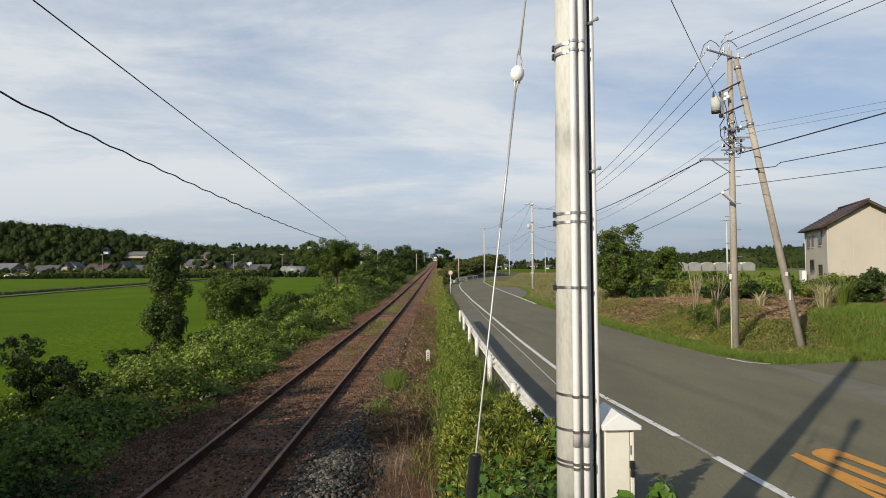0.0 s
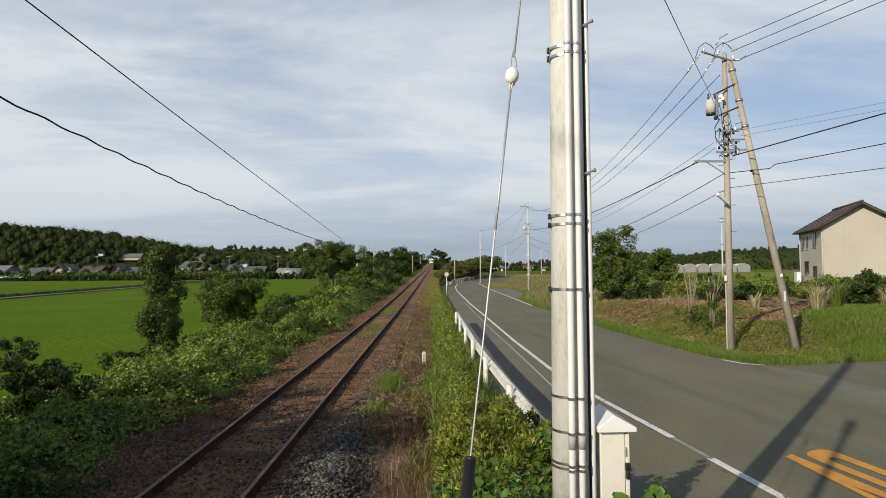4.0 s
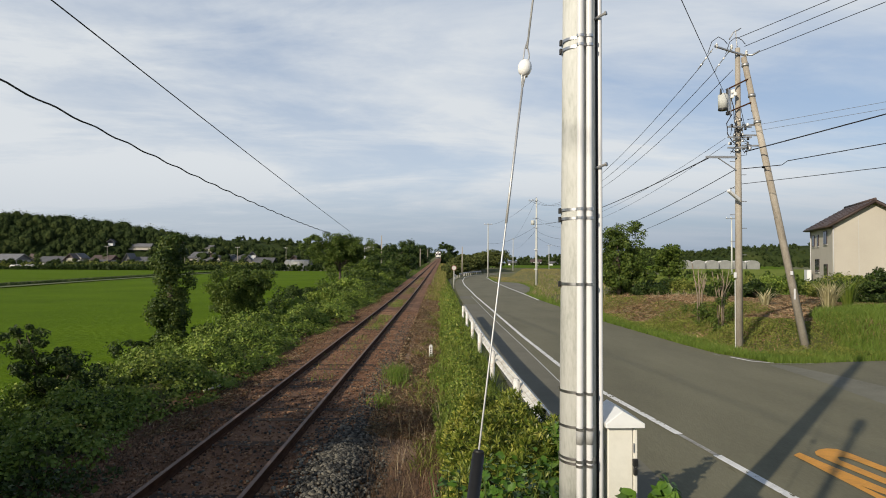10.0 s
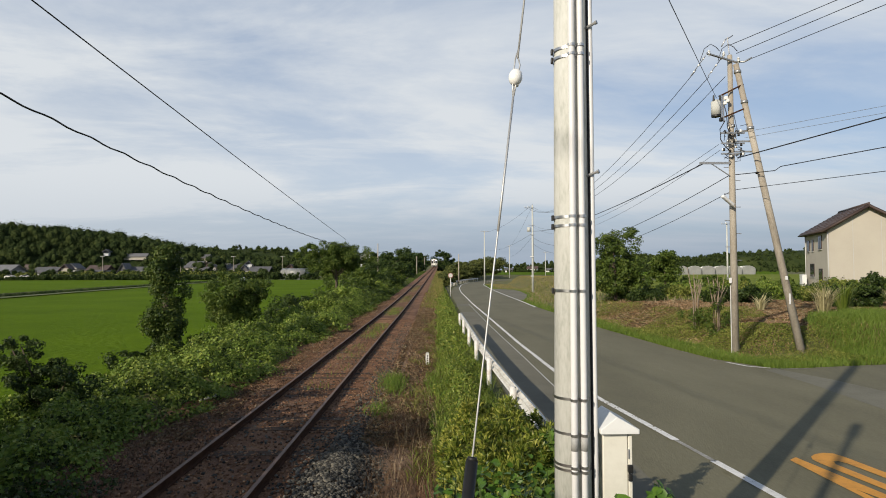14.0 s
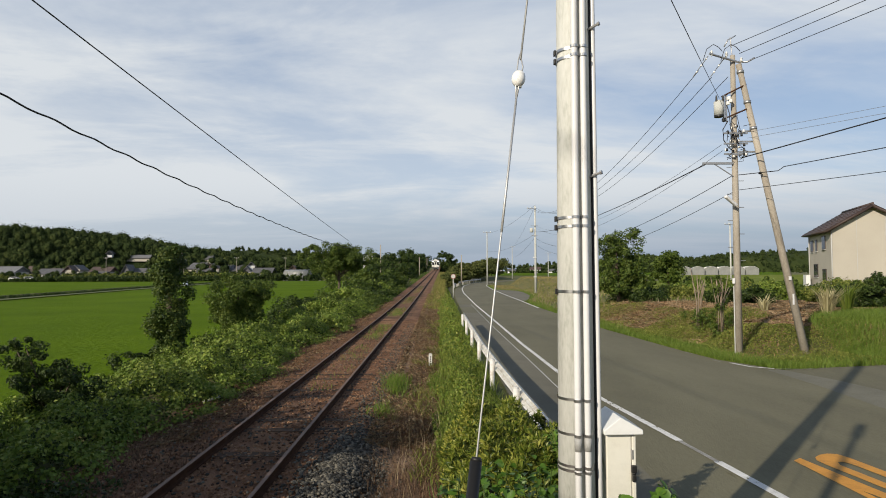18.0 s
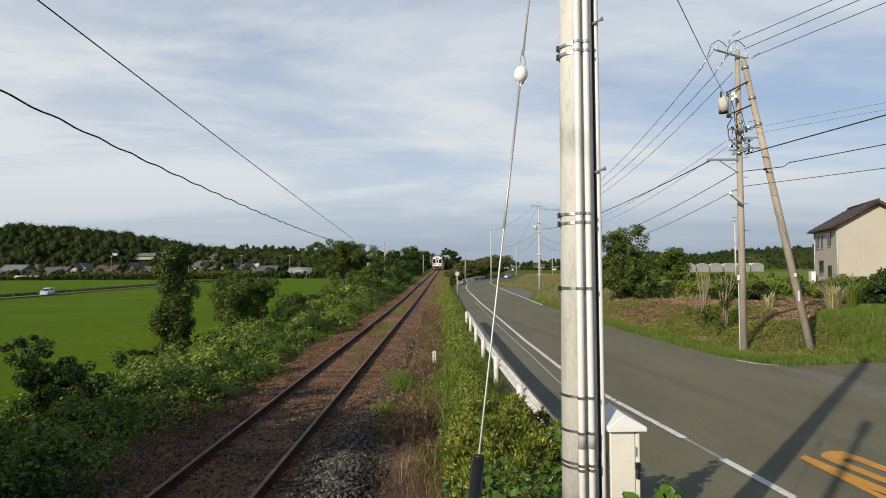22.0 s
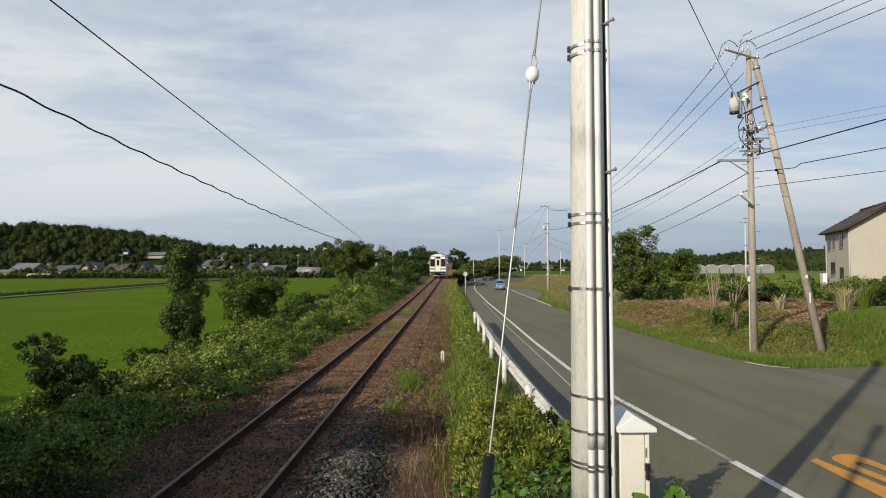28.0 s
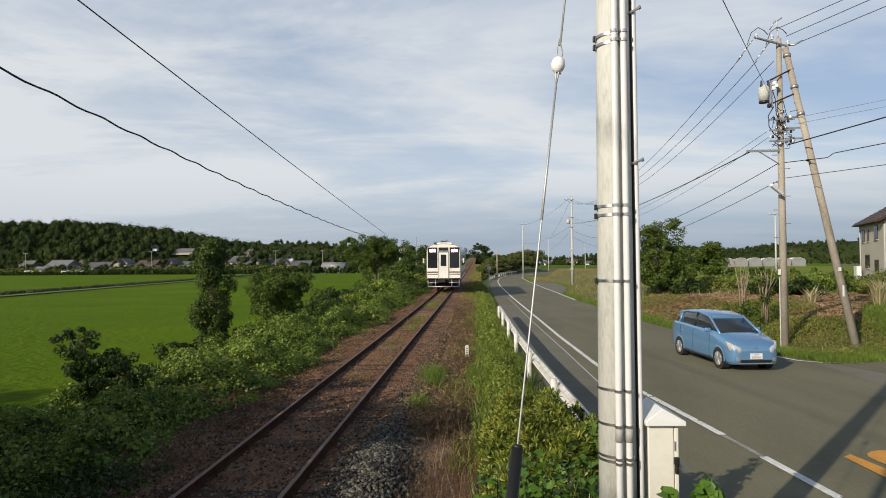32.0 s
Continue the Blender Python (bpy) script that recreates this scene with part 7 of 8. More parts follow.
for i, (x, y, w, d, e, r, turn, wall, roof, label) in enumerate((
        (-98.0, 248, 1.5, 2.4, 3.4, 4.6, 85, M_PVC, M_ROOFGREY, "small white house behind the far hedge"),
        (-80.0, 252, 1.4, 2.0, 5.8, 7.2, 15, M_PVC, M_ROOFGREY, "narrow white house among garden trees"),
        (-71.0, 240, 2.6, 3.6, 3.0, 4.6, 88, M_WALLGREY, M_ROOFGREY, "grey-roofed low house behind the hedge"),
        (-134.0, 236, 1.2, 1.8, 2.6, 3.4, 85, M_PVC, M_ROOFGREY, "small white outbuilding behind the hedge"),
        (-149.0, 240, 1.5, 1.6, 4.2, 5.8, 4, M_WALL, M_ROOF, "cream gabled house end behind the hedge"),
        (-118.0, 238, 1.0, 2.2, 2.5, 3.1, 88, M_PVC, M_ROOFPALE, "low white shed behind the hedge"))):
    small_house(x, y, -0.8, w, d, e, r, turn, wall, roof, label, 480 + i)

M_FILM = material("pale_plastic_film", [(0.13, 0.135, 0.13), (0.20, 0.205, 0.197), (0.28, 0.285, 0.272)], 0.3, 0.6, 6, 0.1, 0.02)


def greenhouse(x, y, z, w, h, length, turn):
    g = thing("greenhouse", "pale plastic-covered tunnel greenhouse", "greenhouse", (x, y, z), turn, "row of greenhouses")
    bm = bmesh.new()
    arc = [(-w, -0.3)] + [(w * math.cos(math.pi * (1 - k / 10)), h * 0.66 + h * 0.34 * math.sin(math.pi * k / 10)) for k in range(11)] + [(w, -0.3)]
    rows = [[bm.verts.new((u, yy, v)) for u, v in arc] for yy in (0, length)]
    for k in range(len(arc) - 1):
        bm.faces.new((rows[0][k], rows[1][k], rows[1][k + 1], rows[0][k + 1])).smooth = True
    bm.faces.new(rows[0])
    bm.faces.new(rows[1][::-1])
    part("cover", bm, M_FILM, g)
    for k in range(6):
        bm = bmesh.new()
        yy = length * k / 5 + (0.02 if k == 0 else 0)
        tube(bm, [(u * 1.01, yy - 0.05, v * 1.01) for u, v in arc], 0.06, 5)
        part("hoop", bm, M_STEEL, g)


for k in range(6):
    greenhouse(75.6 + 3.75 * k, 182 - 0.77 * k, 0.3, 1.9, 3.2, 14, -22)
greenhouse(-47.0, 214.2, -0.8, 2.2, 3.9, 9, 80)

# ---------------------------------------------------------------- the railcar
M_CARWHITE = material("white_railcar_paint", [(0.60, 0.585, 0.54), (0.74, 0.725, 0.67), (0.79, 0.775, 0.72)], 0.35, 0.8, 18, 0.03, 0.002, coat=0.3)
M_RED = material("red_stripe_paint", [(0.16, 0.05, 0.03), (0.22, 0.075, 0.04)], 0.4, 1, 12, 0, 0)
M_UNDER = material("dark_underframe", [(0.012, 0.012, 0.012), (0.03, 0.028, 0.026)], 0.8, 2, 20, 0.2, 0.01)


def railcar():
    """Its front faces -y; the origin lies on the rails under the front."""
    c = thing("railcar", "white and orange-striped diesel railcar with lit headlamps", "train", (TRACK_X, 55.0, 0.0))
    W, L = 1.39, 18.0  # half breadth, length
    prof = [(-W, 0.95), (-W, 3.05), (-W + 0.03, 3.3), (-W + 0.13, 3.5), (-W + 0.36, 3.65), (-0.45, 3.75), (0, 3.77), (0.45, 3.75), (W - 0.36, 3.65), (W - 0.13, 3.5), (W - 0.03, 3.3), (W, 3.05), (W, 0.95)]
    bm = bmesh.new()
    rings = [(0.0, 0.955), (0.05, 0.985), (0.16, 1.0), (L - 0.1, 1.0), (L, 0.96)]
    rv = [[bm.verts.new((u * s, y, 2.3 + (v - 2.3) * s)) for u, v in prof] for y, s in rings]
    n = len(prof)
    for a, b in zip(rv, rv[1:]):
        for k in range(n):
            bm.faces.new((a[k], b[k], b[(k + 1) % n], a[(k + 1) % n]))
    bm.faces.new(rv[0])
    bm.faces.new(rv[-1][::-1])
    part("body", bm, M_CARWHITE, c)

    def front(name, x0, x1, z0, z1, mat, depth, label="", parent=c, bevel=0.02):
        bm = bmesh.new()
        block(bm, x0, x1, -depth, 0.03, z0, z1, bevel)
        return part(name, bm, mat, parent, label)

    M_BROWN = material("dark_brown_window_band", [(0.026, 0.010, 0.008), (0.050, 0.018, 0.013)], 0.25, 2, 12, 0, 0)
    for s in (-1, 1):
        x0, x1 = sorted((s * 0.49, s * 1.27))
        surround = front("windscreen_surround", x0, x1, 1.84, 3.44, M_BROWN, 0.012, "dark brown windscreen surround", bevel=0.012)
        front("windscreen", x0 + 0.03, x1 - 0.03, 1.88, 3.02, M_GLASS, 0.02, "dark windscreen", surround, 0.008)
        front("headlamp", x0 + 0.12, x1 - 0.12, 3.07, 3.31, glow("headlamp_glow_%s" % ("a" if s < 0 else "b"), (1.0, 0.88, 0.80), 3.0), 0.026, "lit pale headlamp", surround, 0.04)
        front("stripe", x0 - 0.04, x1 + 0.04, 1.48, 1.57, M_BROWN, 0.008, "dark brownish red stripe", bevel=0.004)
        front("stripe", x0 - 0.04, x1 + 0.04, 1.33, 1.39, M_BROWN, 0.008, "dark stripe", bevel=0.004)
        front("skirt_box", x0 - 0.04, x1 + 0.04, 0.96, 1.06, M_UNDER, 0.03, "dark lower edge", bevel=0.02)
        bm = bmesh.new()
        block(bm, s * 1.40 - 0.05, s * 1.40 + 0.05, -0.06, 0.0, 1.1, 1.25, 0.02)
        part("tail_lamp", bm, M_RED, c)
    rim = bmesh.new()
    edge = [(u * 0.972, -0.004, 2.3 + (v - 2.3) * 0.972) for u, v in prof]
    tube(rim, edge, 0.016, 6)
    part("face_seam", rim, M_UNDER, c, "dark seam round the front")
    bm = bmesh.new()
    block(bm, -0.62, 0.62, 1.4, 3.4, 3.66, 3.86, 0.08)
    part("roof_unit", bm, M_CARWHITE, c)
    front("door_frame", -0.42, 0.42, 1.0, 3.14, M_UNDER, 0.010, "dark door surround", bevel=0.01)
    mid = front("gangway_door", -0.37, 0.37, 1.05, 3.05, M_CARWHITE, 0.03, "white end door", bevel=0.015)
    gasket = front("door_window", -0.24, 0.24, 1.98, 2.90, M_BLACK, 0.036, "door window", mid, 0.03)
    front("pane", -0.20, 0.20, 2.03, 2.85, M_GLASS, 0.04, "", gasket, 0.02)
    front("destination_board", -0.40, 0.40, 3.18, 3.44, M_GLASS, 0.02, "dark destination board", bevel=0.02)
    for x in (-0.4, 0.4):
        bm = bmesh.new()
        rod(bm, (x, -0.05, 1.1), (x, -0.05, 3.0), 0.02, seg=8)
        part("grab_rail", bm, M_STEEL, c)
    for s in (-1, 1):
        bm = bmesh.new()
        block(bm, s * W - 0.02 if s < 0 else W - 0.0, s * W + 0.0 if s < 0 else W + 0.02, 0.6, L - 0.6, 1.2, 1.45)
        part("side_stripe", bm, M_RED, c, "reddish side stripe")
        for k in range(8):
            bm = bmesh.new()
            y = 2.6 + k * 1.8
            block(bm, s * (W + 0.004) - 0.012, s * (W + 0.004) + 0.012, y - 0.65, y + 0.65, 1.95, 2.85, 0.01)
            part("side_window", bm, M_GLASS, c)
    bm = bmesh.new()
    block(bm, -1.32, 1.32, 0.1, L - 0.1, 0.72, 0.96)
    part("underframe", bm, M_UNDER, c)
    bm = bmesh.new()
    for x in (-1.25, -0.65, 0.65, 1.25):
        tube(bm, [(x, 0.0, 0.95), (x, -0.08, 0.38)], 0.035, 6)
    tube(bm, [(-1.25, -0.08, 0.40), (1.25, -0.08, 0.40)], 0.045, 6)
    tube(bm, [(-1.25, -0.04, 0.70), (-0.4, -0.04, 0.70)], 0.03, 6)
    tube(bm, [(0.4, -0.04, 0.70), (1.25, -0.04, 0.70)], 0.03, 6)
    part("snow_plough_frame", bm, M_STEEL, c, "grey pipe guard under the front")
    bm = bmesh.new()
    block(bm, -0.16, 0.16, -0.35, 0.2, 0.72, 1.02, 0.04)
    part("coupler", bm, M_UNDER, c)
    for y0 in (2.4, L - 2.4):
        bm = bmesh.new()
        block(bm, -1.0, 1.0, y0 - 1.3, y0 + 1.3, 0.36, 0.62, 0.04)
        bogie = part("bogie", bm, M_UNDER, c)
        for dy in (-0.95, 0.95):
            bm = bmesh.new()
            for s in (-1, 1):
                rod(bm, (s * 0.50, y0 + dy, 0.43), (s * 0.63, y0 + dy, 0.43), 0.43, 0.43, 24)
            rod(bm, (-0.6, y0 + dy, 0.43), (0.6, y0 + dy, 0.43), 0.07, seg=8)
            part("wheelset", bm, M_RAIL, bogie)
    bm = bmesh.new()
    block(bm, -0.55, 0.55, 5.5, 8.0, 3.7, 3.90, 0.06)
    block(bm, -0.55, 0.55, 10.5, 13.0, 3.7, 3.90, 0.06)
    part("roof_unit", bm, M_CARWHITE, c)
    for s in (-1, 1):
        bm = bmesh.new()
        rod(bm, (s * 1.4, 0.2, 2.5), (s * 1.62, -0.05, 2.5), 0.012, seg=6)
        block(bm, s * 1.60 - 0.06, s * 1.60 + 0.06, -0.08, -0.03, 2.25, 2.6, 0.01)
        part("mirror", bm, M_WHITE, c)
    c.scale = (1.0, 1.0, 1.03)
    return c


# ---------------------------------------------------------------- cars
M_BLUE = material("light_blue_car_paint", [(0.105, 0.225, 0.40), (0.11, 0.235, 0.41), (0.115, 0.24, 0.42)], 0.28, 0.5, 8, 0, 0, metal=0.25, coat=1.0)
M_SILVER = material("pale_blue_silver_paint", [(0.5, 0.55, 0.62), (0.55, 0.6, 0.66)], 0.3, 0.5, 8, 0, 0, metal=0.3, coat=0.8)
M_TYRE = material("tyre_rubber", [(0.012, 0.012, 0.012), (0.022, 0.022, 0.022)], 0.85, 5, 40, 0.2, 0.004)
M_RIM = material("silver_wheel", [(0.38, 0.38, 0.38), (0.5, 0.5, 0.5)], 0.35, 4, 30, 0, 0, metal=0.7)
M_CARGLASS = material("tinted_car_glass", [(0.018, 0.022, 0.026), (0.03, 0.036, 0.04)], 0.05, 1, 8, 0, 0, spec=0.7)
M_LAMP = material("clear_lamp_lens", [(0.22, 0.235, 0.25), (0.52, 0.53, 0.54)], 0.08, 14, 60, 0.1, 0.004, coat=1.0)


def loft(bm, stations):
    """Cross-sections of equal length, in order along y, skinned and capped."""
    rv = [[bm.verts.new(p) for p in s] for s in stations]
    n = len(rv[0])
    for a, b in zip(rv, rv[1:]):
        for k in range(n):
            f = bm.faces.new((a[k], b[k], b[(k + 1) % n], a[(k + 1) % n]))
            f.smooth = True
    bm.faces.new(rv[0])
    bm.faces.new(rv[-1][::-1])
    bmesh.ops.recalc_face_normals(bm, faces=bm.faces)
    return bm


def hatchback(name, paint, label, at):
    """A small tall car. Front faces -y; origin on the road under the front axle's middle."""
    c = thing(name, label, "car", at)
    K = 0.84  # breadth against the drawing
    # lower body: y, half width, sill, waist height, narrowing on top
    body = []
    for y, w, lo, hi, tw in ((-0.80, 0.50, 0.30, 0.56, 0.84), (-0.77, 0.66, 0.23, 0.66, 0.86), (-0.68, 0.75, 0.20, 0.735, 0.88), (-0.52, 0.80, 0.19, 0.80, 0.89), (-0.30, 0.825, 0.19, 0.865, 0.90), (0.10, 0.84, 0.19, 0.965, 0.91), (0.50, 0.845, 0.19, 1.005, 0.93), (1.4, 0.845, 0.19, 1.03, 0.95), (2.3, 0.845, 0.20, 1.06, 0.95), (2.9, 0.825, 0.22, 1.06, 0.95), (3.16, 0.78, 0.26, 1.02, 0.94), (3.22, 0.68, 0.34, 0.94, 0.92)):
        w *= K
        body.append([(-w * 0.93, y, lo), (-w, y, lo + 0.12), (-w, y, lo + (hi - lo) * 0.45), (-w * 0.99, y, lo + (hi - lo) * 0.7), (-w * 0.965, y, hi - 0.06), (-w * tw, y, hi), (-w * 0.4, y, hi + 0.018), (w * 0.4, y, hi + 0.018), (w * tw, y, hi), (w * 0.965, y, hi - 0.06), (w * 0.99, y, lo + (hi - lo) * 0.7), (w, y, lo + (hi - lo) * 0.45), (w, y, lo + 0.12), (w * 0.93, y, lo)])
    part("body", loft(bmesh.new(), body), paint, c)
    cab = []
    for y, w0, w1, z0, z1 in ((0.22, 0.69, 0.64, 0.96, 1.00), (0.55, 0.735, 0.62, 0.99, 1.20), (0.96, 0.76, 0.585, 1.0, 1.40), (1.5, 0.78, 0.61, 1.02, 1.455), (2.3, 0.78, 0.60, 1.04, 1.44), (2.85, 0.765, 0.575, 1.03, 1.37), (3.12, 0.735, 0.64, 0.99, 1.06)):
        cab.append([(-w0 * K, y, z0), (-w1 * K, y, z1), (w1 * K, y, z1), (w0 * K, y, z0)])
    c.scale = (0.925, 0.925, 0.925)
    part("window_glass", loft(bmesh.new(), cab), M_CARGLASS, c, "dark tinted windows")
    roof = []
    for y, w, z in ((0.80, 0.60, 1.355), (1.0, 0.62, 1.425), (1.5, 0.63, 1.475), (2.3, 0.62, 1.465), (2.8, 0.595, 1.41), (3.02, 0.57, 1.36)):
        w *= K
        roof.append([(-w, y, z - 0.05), (-w * 0.93, y, z), (0, y, z + 0.025), (w * 0.93, y, z), (w, y, z - 0.05)])
    part("roof", loft(bmesh.new(), roof), paint, c)
    for s in (-1, 1):
        for a, bb, r in (((0.10, 0.705, 0.95), (0.90, 0.585, 1.385), 0.034), ((1.55, 0.765, 1.02), (1.55, 0.615, 1.455), 0.03), ((2.62, 0.755, 1.03), (2.62, 0.585, 1.375), 0.04)):
            bm = bmesh.new()
            tube(bm, [(s * a[1] * K, a[0], a[2]), (s * bb[1] * K, bb[0], bb[2])], r, 6)
            part("pillar", bm, M_BLACK if a[0] == 1.55 else paint, c)
        bm = bmesh.new()
        block(bm, s * 0.87 * K - 0.09, s * 0.87 * K + 0.09, 0.50, 0.60, 0.96, 1.08, 0.035)
        part("door_mirror", smooth(bm), paint, c, "body-coloured door mirror")
        # swept headlight, its foot at the grille and its tip on the wing
        bm = bmesh.new()
        lens = [((0.44, -0.770), 0.535, 0.640), ((0.53, -0.748), 0.505, 0.690), ((0.63, -0.705), 0.500, 0.725), ((0.705, -0.63), 0.52, 0.760), ((0.755, -0.52), 0.57, 0.790), ((0.785, -0.38), 0.66, 0.82)]
        outer = [[bm.verts.new((s * (x * K + 0.03), y - 0.04, z)) for z in (lo, (lo + hi) / 2, hi)] for (x, y), lo, hi in lens]
        inner = [[bm.verts.new((s * (x * K - 0.10), y + 0.12, z)) for z in (lo, (lo + hi) / 2, hi)] for (x, y), lo, hi in lens]
        for rows in (outer, inner):
            for p, q in zip(rows, rows[1:]):
                for k in range(2):
                    bm.faces.new((p[k], q[k], q[k + 1], p[k + 1])).smooth = True
        for k in (0, 2):
            for i in range(len(lens) - 1):
                bm.faces.new((outer[i][k], outer[i + 1][k], inner[i + 1][k], inner[i][k]))
        for i in (0, -1):
            for k in range(2):
                bm.faces.new((outer[i][k], outer[i][k + 1], inner[i][k + 1], inner[i][k]))
        bmesh.ops.recalc_face_normals(bm, faces=bm.faces)
        light = part("headlight", bm, M_LAMP, c, "clear swept-back headlight")
        bm = bmesh.new()
        ball(bm, (s * 0.60 * K, -0.70, 0.635), 0.045, seg=12)
        part("reflector", smooth(bm), M_STAINLESS, light)
        bm = bmesh.new()
        rod(bm, (s * 0.60 * K, -0.80, 0.345), (s * 0.58 * K, -0.70, 0.345), 0.055, seg=14)
        part("fog_lamp", bm, M_STEEL, c)
        for y in (0.0, 2.5):
            wheel = new("wheel")
            wheel.parent = c
            wheel.matrix_basis = pose(s * 0.735 * K, y, 0.285)
            bm = bmesh.new()
            rod(bm, (-0.09, 0, 0), (0.09, 0, 0), 0.285, seg=26)
            bmesh.ops.bevel(bm, geom=[e for e in bm.edges if abs(e.verts[0].co.x - e.verts[1].co.x) < 0.01], offset=0.03, segments=2, affect="EDGES")
            part("tyre", smooth(bm), M_TYRE, wheel)
            bm = bmesh.new()
            rod(bm, (s * 0.06, 0, 0), (s * 0.102, 0, 0), 0.205, 0.19, seg=22)
            for k in range(9):
                t = 6.2832 * k / 9
                rod(bm, (s * 0.108, 0.03 * math.cos(t), 0.03 * math.sin(t)), (s * 0.100, 0.18 * math.cos(t), 0.18 * math.sin(t)), 0.02, seg=6)
            part("rim", bm, M_RIM, wheel, "silver spoked wheel cover")
            bm = bmesh.new()
            rod(bm, (s * 0.60 * K, y, 0.30), (s * 0.848 * K, y, 0.30), 0.315, seg=26)
            part("arch_void", bm, M_TYRE, c)
            bm = bmesh.new()
            n = 20
            ring = [[bm.verts.new((s * xx * K, y + rr_ * math.cos(3.3 * k / n - 0.08), 0.285 + rr_ * math.sin(3.3 * k / n - 0.08))) for k in range(n + 1)] for xx, rr_ in ((0.838, 0.30), (0.856, 0.315), (0.856, 0.345), (0.842, 0.37))]
            for p, q in zip(ring, ring[1:]):
                for k in range(n):
                    bm.faces.new((p[k], p[k + 1], q[k + 1], q[k])).smooth = True
            part("wheel_arch", bm, paint, c)
    for nm, x0, y0, z0, z1, mat, lab, bev in (("lower_grille", 0.52, -0.812, 0.255, 0.345, M_BLACK, "black lower grille", 0.03), ("upper_grille", 0.40, -0.79, 0.575, 0.60, M_BLACK, "dark slot grille", 0.008), ("grille_bar", 0.42, -0.785, 0.64, 0.652, M_STEEL, "thin bright grille bar", 0.004), ("badge", 0.055, -0.80, 0.615, 0.665, M_STAINLESS, "", 0.02), ("bumper_lip", 0.54, -0.81, 0.215, 0.24, M_STEEL, "pale bumper lip", 0.012)):
        bm = bmesh.new()
        block(bm, -x0 * K, x0 * K, y0, -0.68, z0, z1, bev)
        part(nm, bm, mat, c, lab)
    for s in (-1, 1):
        for y, z1 in ((0.52, 0.93), (1.55, 0.96), (2.44, 0.97)):
            bm = bmesh.new()
            tube(bm, [(s * 0.838 * K, y + 0.02, 0.26), (s * 0.846 * K, y, 0.50), (s * 0.838 * K, y, 0.78), (s * 0.818 * K, y, z1)], 0.007, 5)
            part("door_seam", bm, M_BLACK, c, "dark door gap")
        for y in (1.36, 2.28):
            bm = bmesh.new()
            block(bm, s * 0.838 * K - 0.02, s * 0.838 * K + 0.02, y - 0.09, y + 0.09, 0.80, 0.835, 0.012)
            part("door_handle", bm, paint, c)
        bm = bmesh.new()
        block(bm, s * 0.835 * K - 0.018, s * 0.835 * K + 0.018, 0.33, 2.16, 0.205, 0.245, 0.01)
        part("sill_strip", bm, M_BLACK, c, "dark sill strip")
        bm = bmesh.new()
        tube(bm, [(s * 0.25 - 0.12, 0.235, 1.0), (s * 0.25 + 0.28, 0.36, 1.075)], 0.012, 5)
        part("wiper", bm, M_BLACK, c)
    bm = bmesh.new()
    block(bm, -0.62 * K, 0.62 * K, 0.13, 0.25, 0.955, 0.995, 0.01)
    part("cowl", bm, M_BLACK, c, "black cowl below the windscreen")
    bm = bmesh.new()
    block(bm, -0.165, 0.165, -0.832, -0.80, 0.355, 0.51, 0.004)
    plate = part("plate", bm, M_PVC, c, "white plate")
    for x0, z0, z1 in ((0.13, 0.375, 0.435), (0.07, 0.46, 0.49)):
        bm = bmesh.new()
        block(bm, -x0, x0, -0.8345, -0.832, z0, z1)
        part("plate_bar", bm, M_WALLGREY, plate, "plain grey bar")
    # the nose is short: draw in what lies ahead of the front wheels
    for ob in [c, *c.children_recursive]:
        if ob.type == "MESH" and ob.parent.name[:5] != "wheel":
            for v in ob.data.vertices:
                if v.co.y < -0.34:
                    v.co.y = -0.34 + (v.co.y + 0.34) * 0.70
    return c


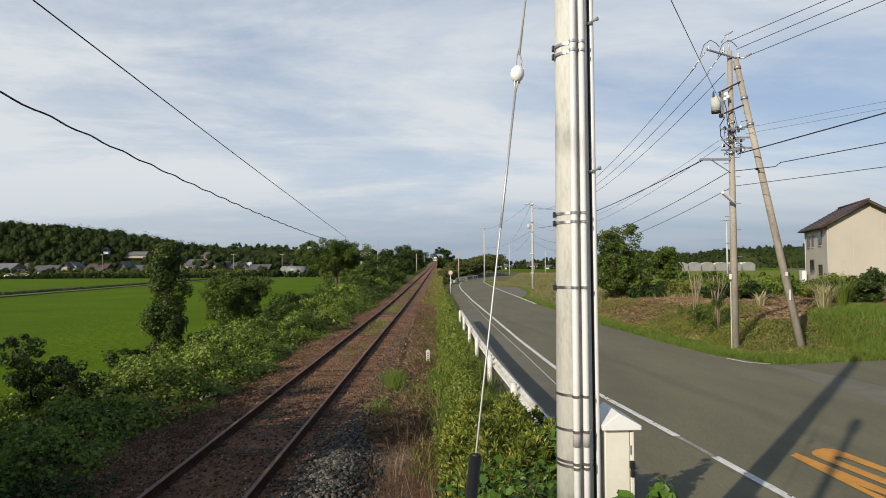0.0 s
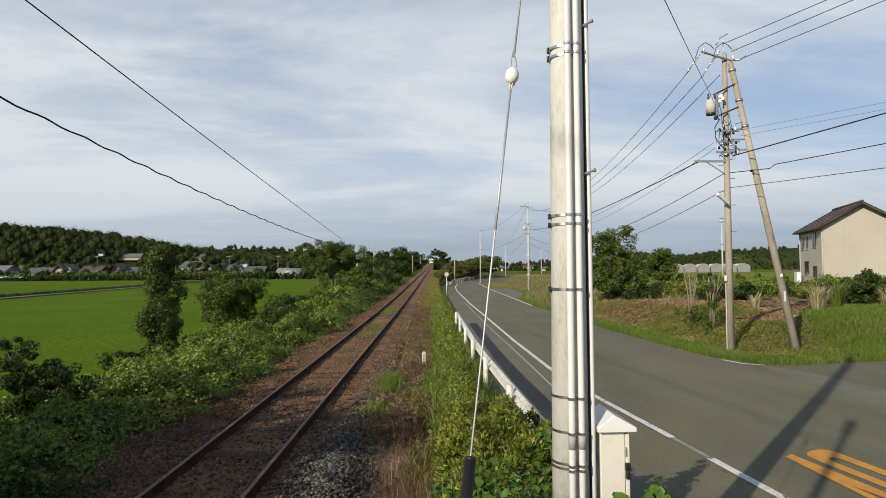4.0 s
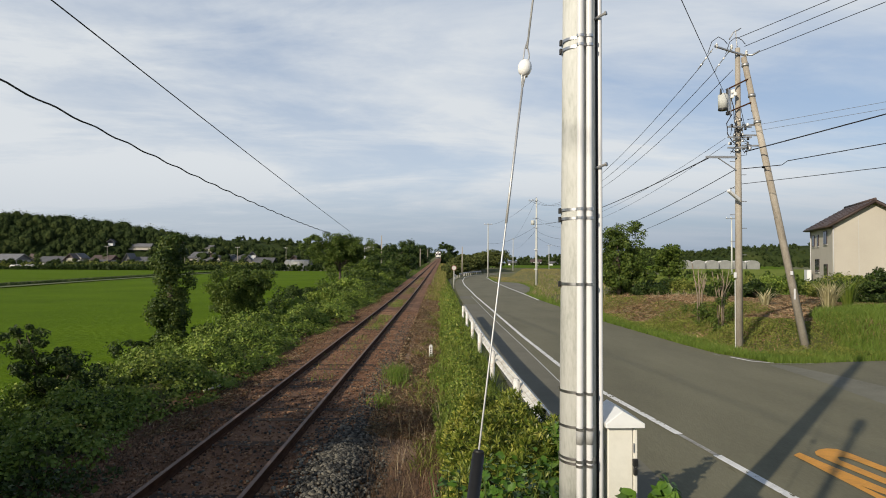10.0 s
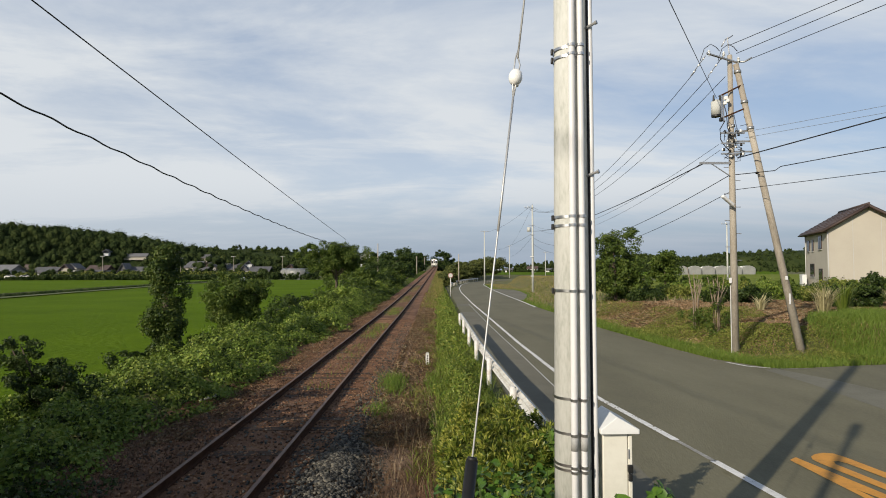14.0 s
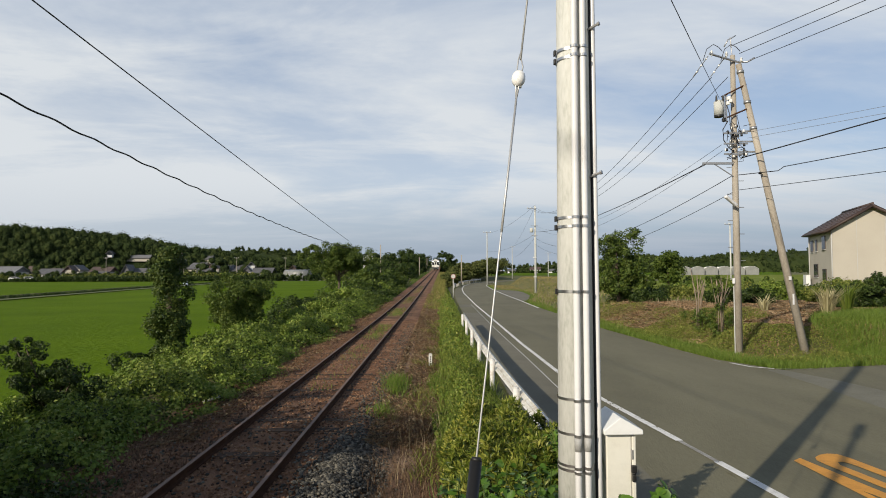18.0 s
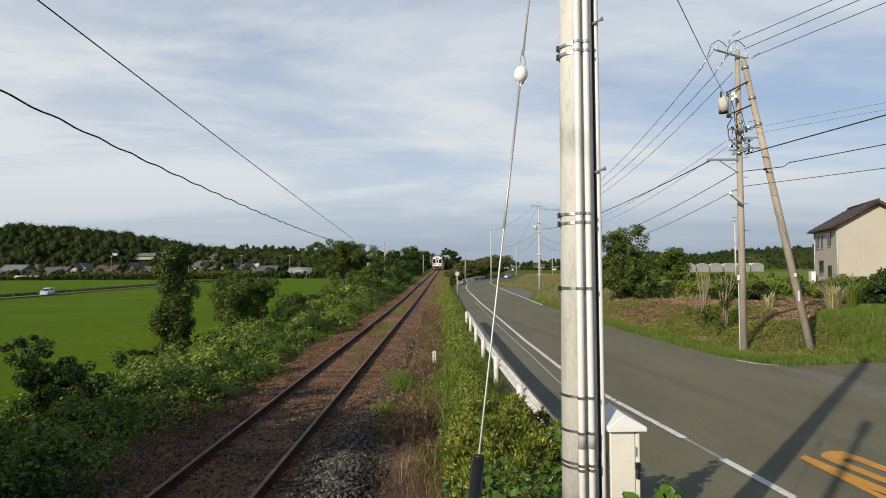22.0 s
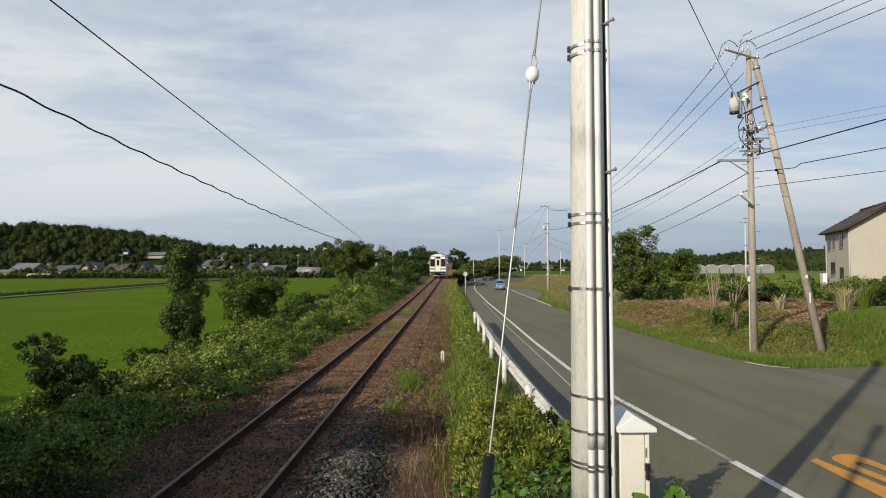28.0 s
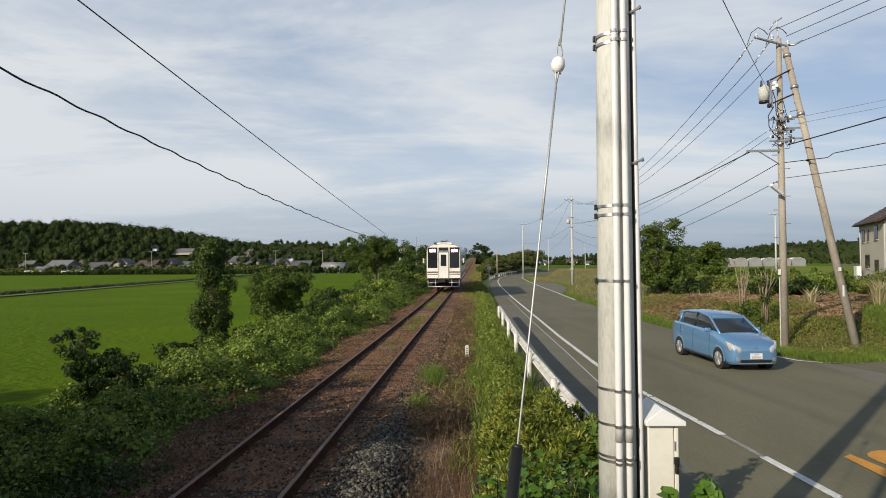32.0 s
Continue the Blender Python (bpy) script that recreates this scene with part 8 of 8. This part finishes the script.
# ---------------------------------------------------------------- what moves
TRAIN = railcar()
BLUE_CAR = hatchback("hatchback_car", M_BLUE, "light blue five-door hatchback car driving along the road", (6.9, 15.81, ROAD_Z))
PARKED = hatchback("parked_car", M_CARWHITE, "white small car parked before the village", (-163, 211.65, -0.5))
FIELD_CAR = hatchback("field_car", M_SILVER, "pale silver-blue small car on the farm lane", (-55, 102, FIELD_Z))
FIELD_CAR.scale = (0.74, 0.70, 0.74)


for x, y, turn in ((-163.0, 209.1, 70), (-148.5, 209.95, 95), (-144.0, 211.22, 110)):
    parked = copy_thing(PARKED, pose(x, y, -0.5, 0, 0, turn)) if x > -160 else PARKED
    parked.matrix_world = pose(x, y, -0.5, 0, 0, turn)


def motions():
    rows = []
    for k in range(0, 17):
        t = 2.0 * k
        y = 47.26 + 12.41 * (32 - t)
        slope = math.degrees(math.atan2(track_z(y + 9) - track_z(y), 9))
        rows.append((t, pose(track_x(y), y, track_z(y), slope, 0, -0.3)))
    walk(TRAIN, rows)
    path = [(0, 150, 293.25), (14, 70, 227.8), (20, 32.5, 200.6), (21, 24.8, 186.15), (22, 18.2, 170.85), (23, 12.9, 156.4), (24, 9.8, 142.8), (25, 8.4, 129.2), (26, 7.6, 114.75), (27, 7.15, 99.45), (28, 6.72, 82.025), (28.5, 6.55, 72.675), (29, 6.4, 63.325), (29.5, 6.2, 53.975), (30, 6.08, 45.22), (30.5, 6.08, 37.145), (31, 6.22, 29.75), (31.5, 6.54, 22.78), (32, 6.93, 15.852)]
    rows = []
    for i, (t, x, y) in enumerate(path):
        a, b = path[max(0, i - 1)], path[min(len(path) - 1, i + 1)]
        turn = math.degrees(math.atan2(b[1] - a[1], -(b[2] - a[2])))
        rows.append((t, pose(x, y, road_z(y), 0, 0, turn + 2.0 * ease(30.5, 32.0, t))))
    walk(BLUE_CAR, rows)
    lane = [(0, -73, 382.5), (13, -63, 204), (18, -58, 135.57), (20, -55.27, 106.08), (21, -53.4, 91.2), (22, -51.6, 76.67), (22.5, -50.8, 70.04), (23, -50.2, 64.6), (24, -48.9, 51.85), (26, -46.8, 25.5), (32, -42, -54.4)]
    walk(FIELD_CAR, [(t, pose(x, y, FIELD_Z + 0.12, 0, 0, 16)) for t, x, y in lane])


motions()
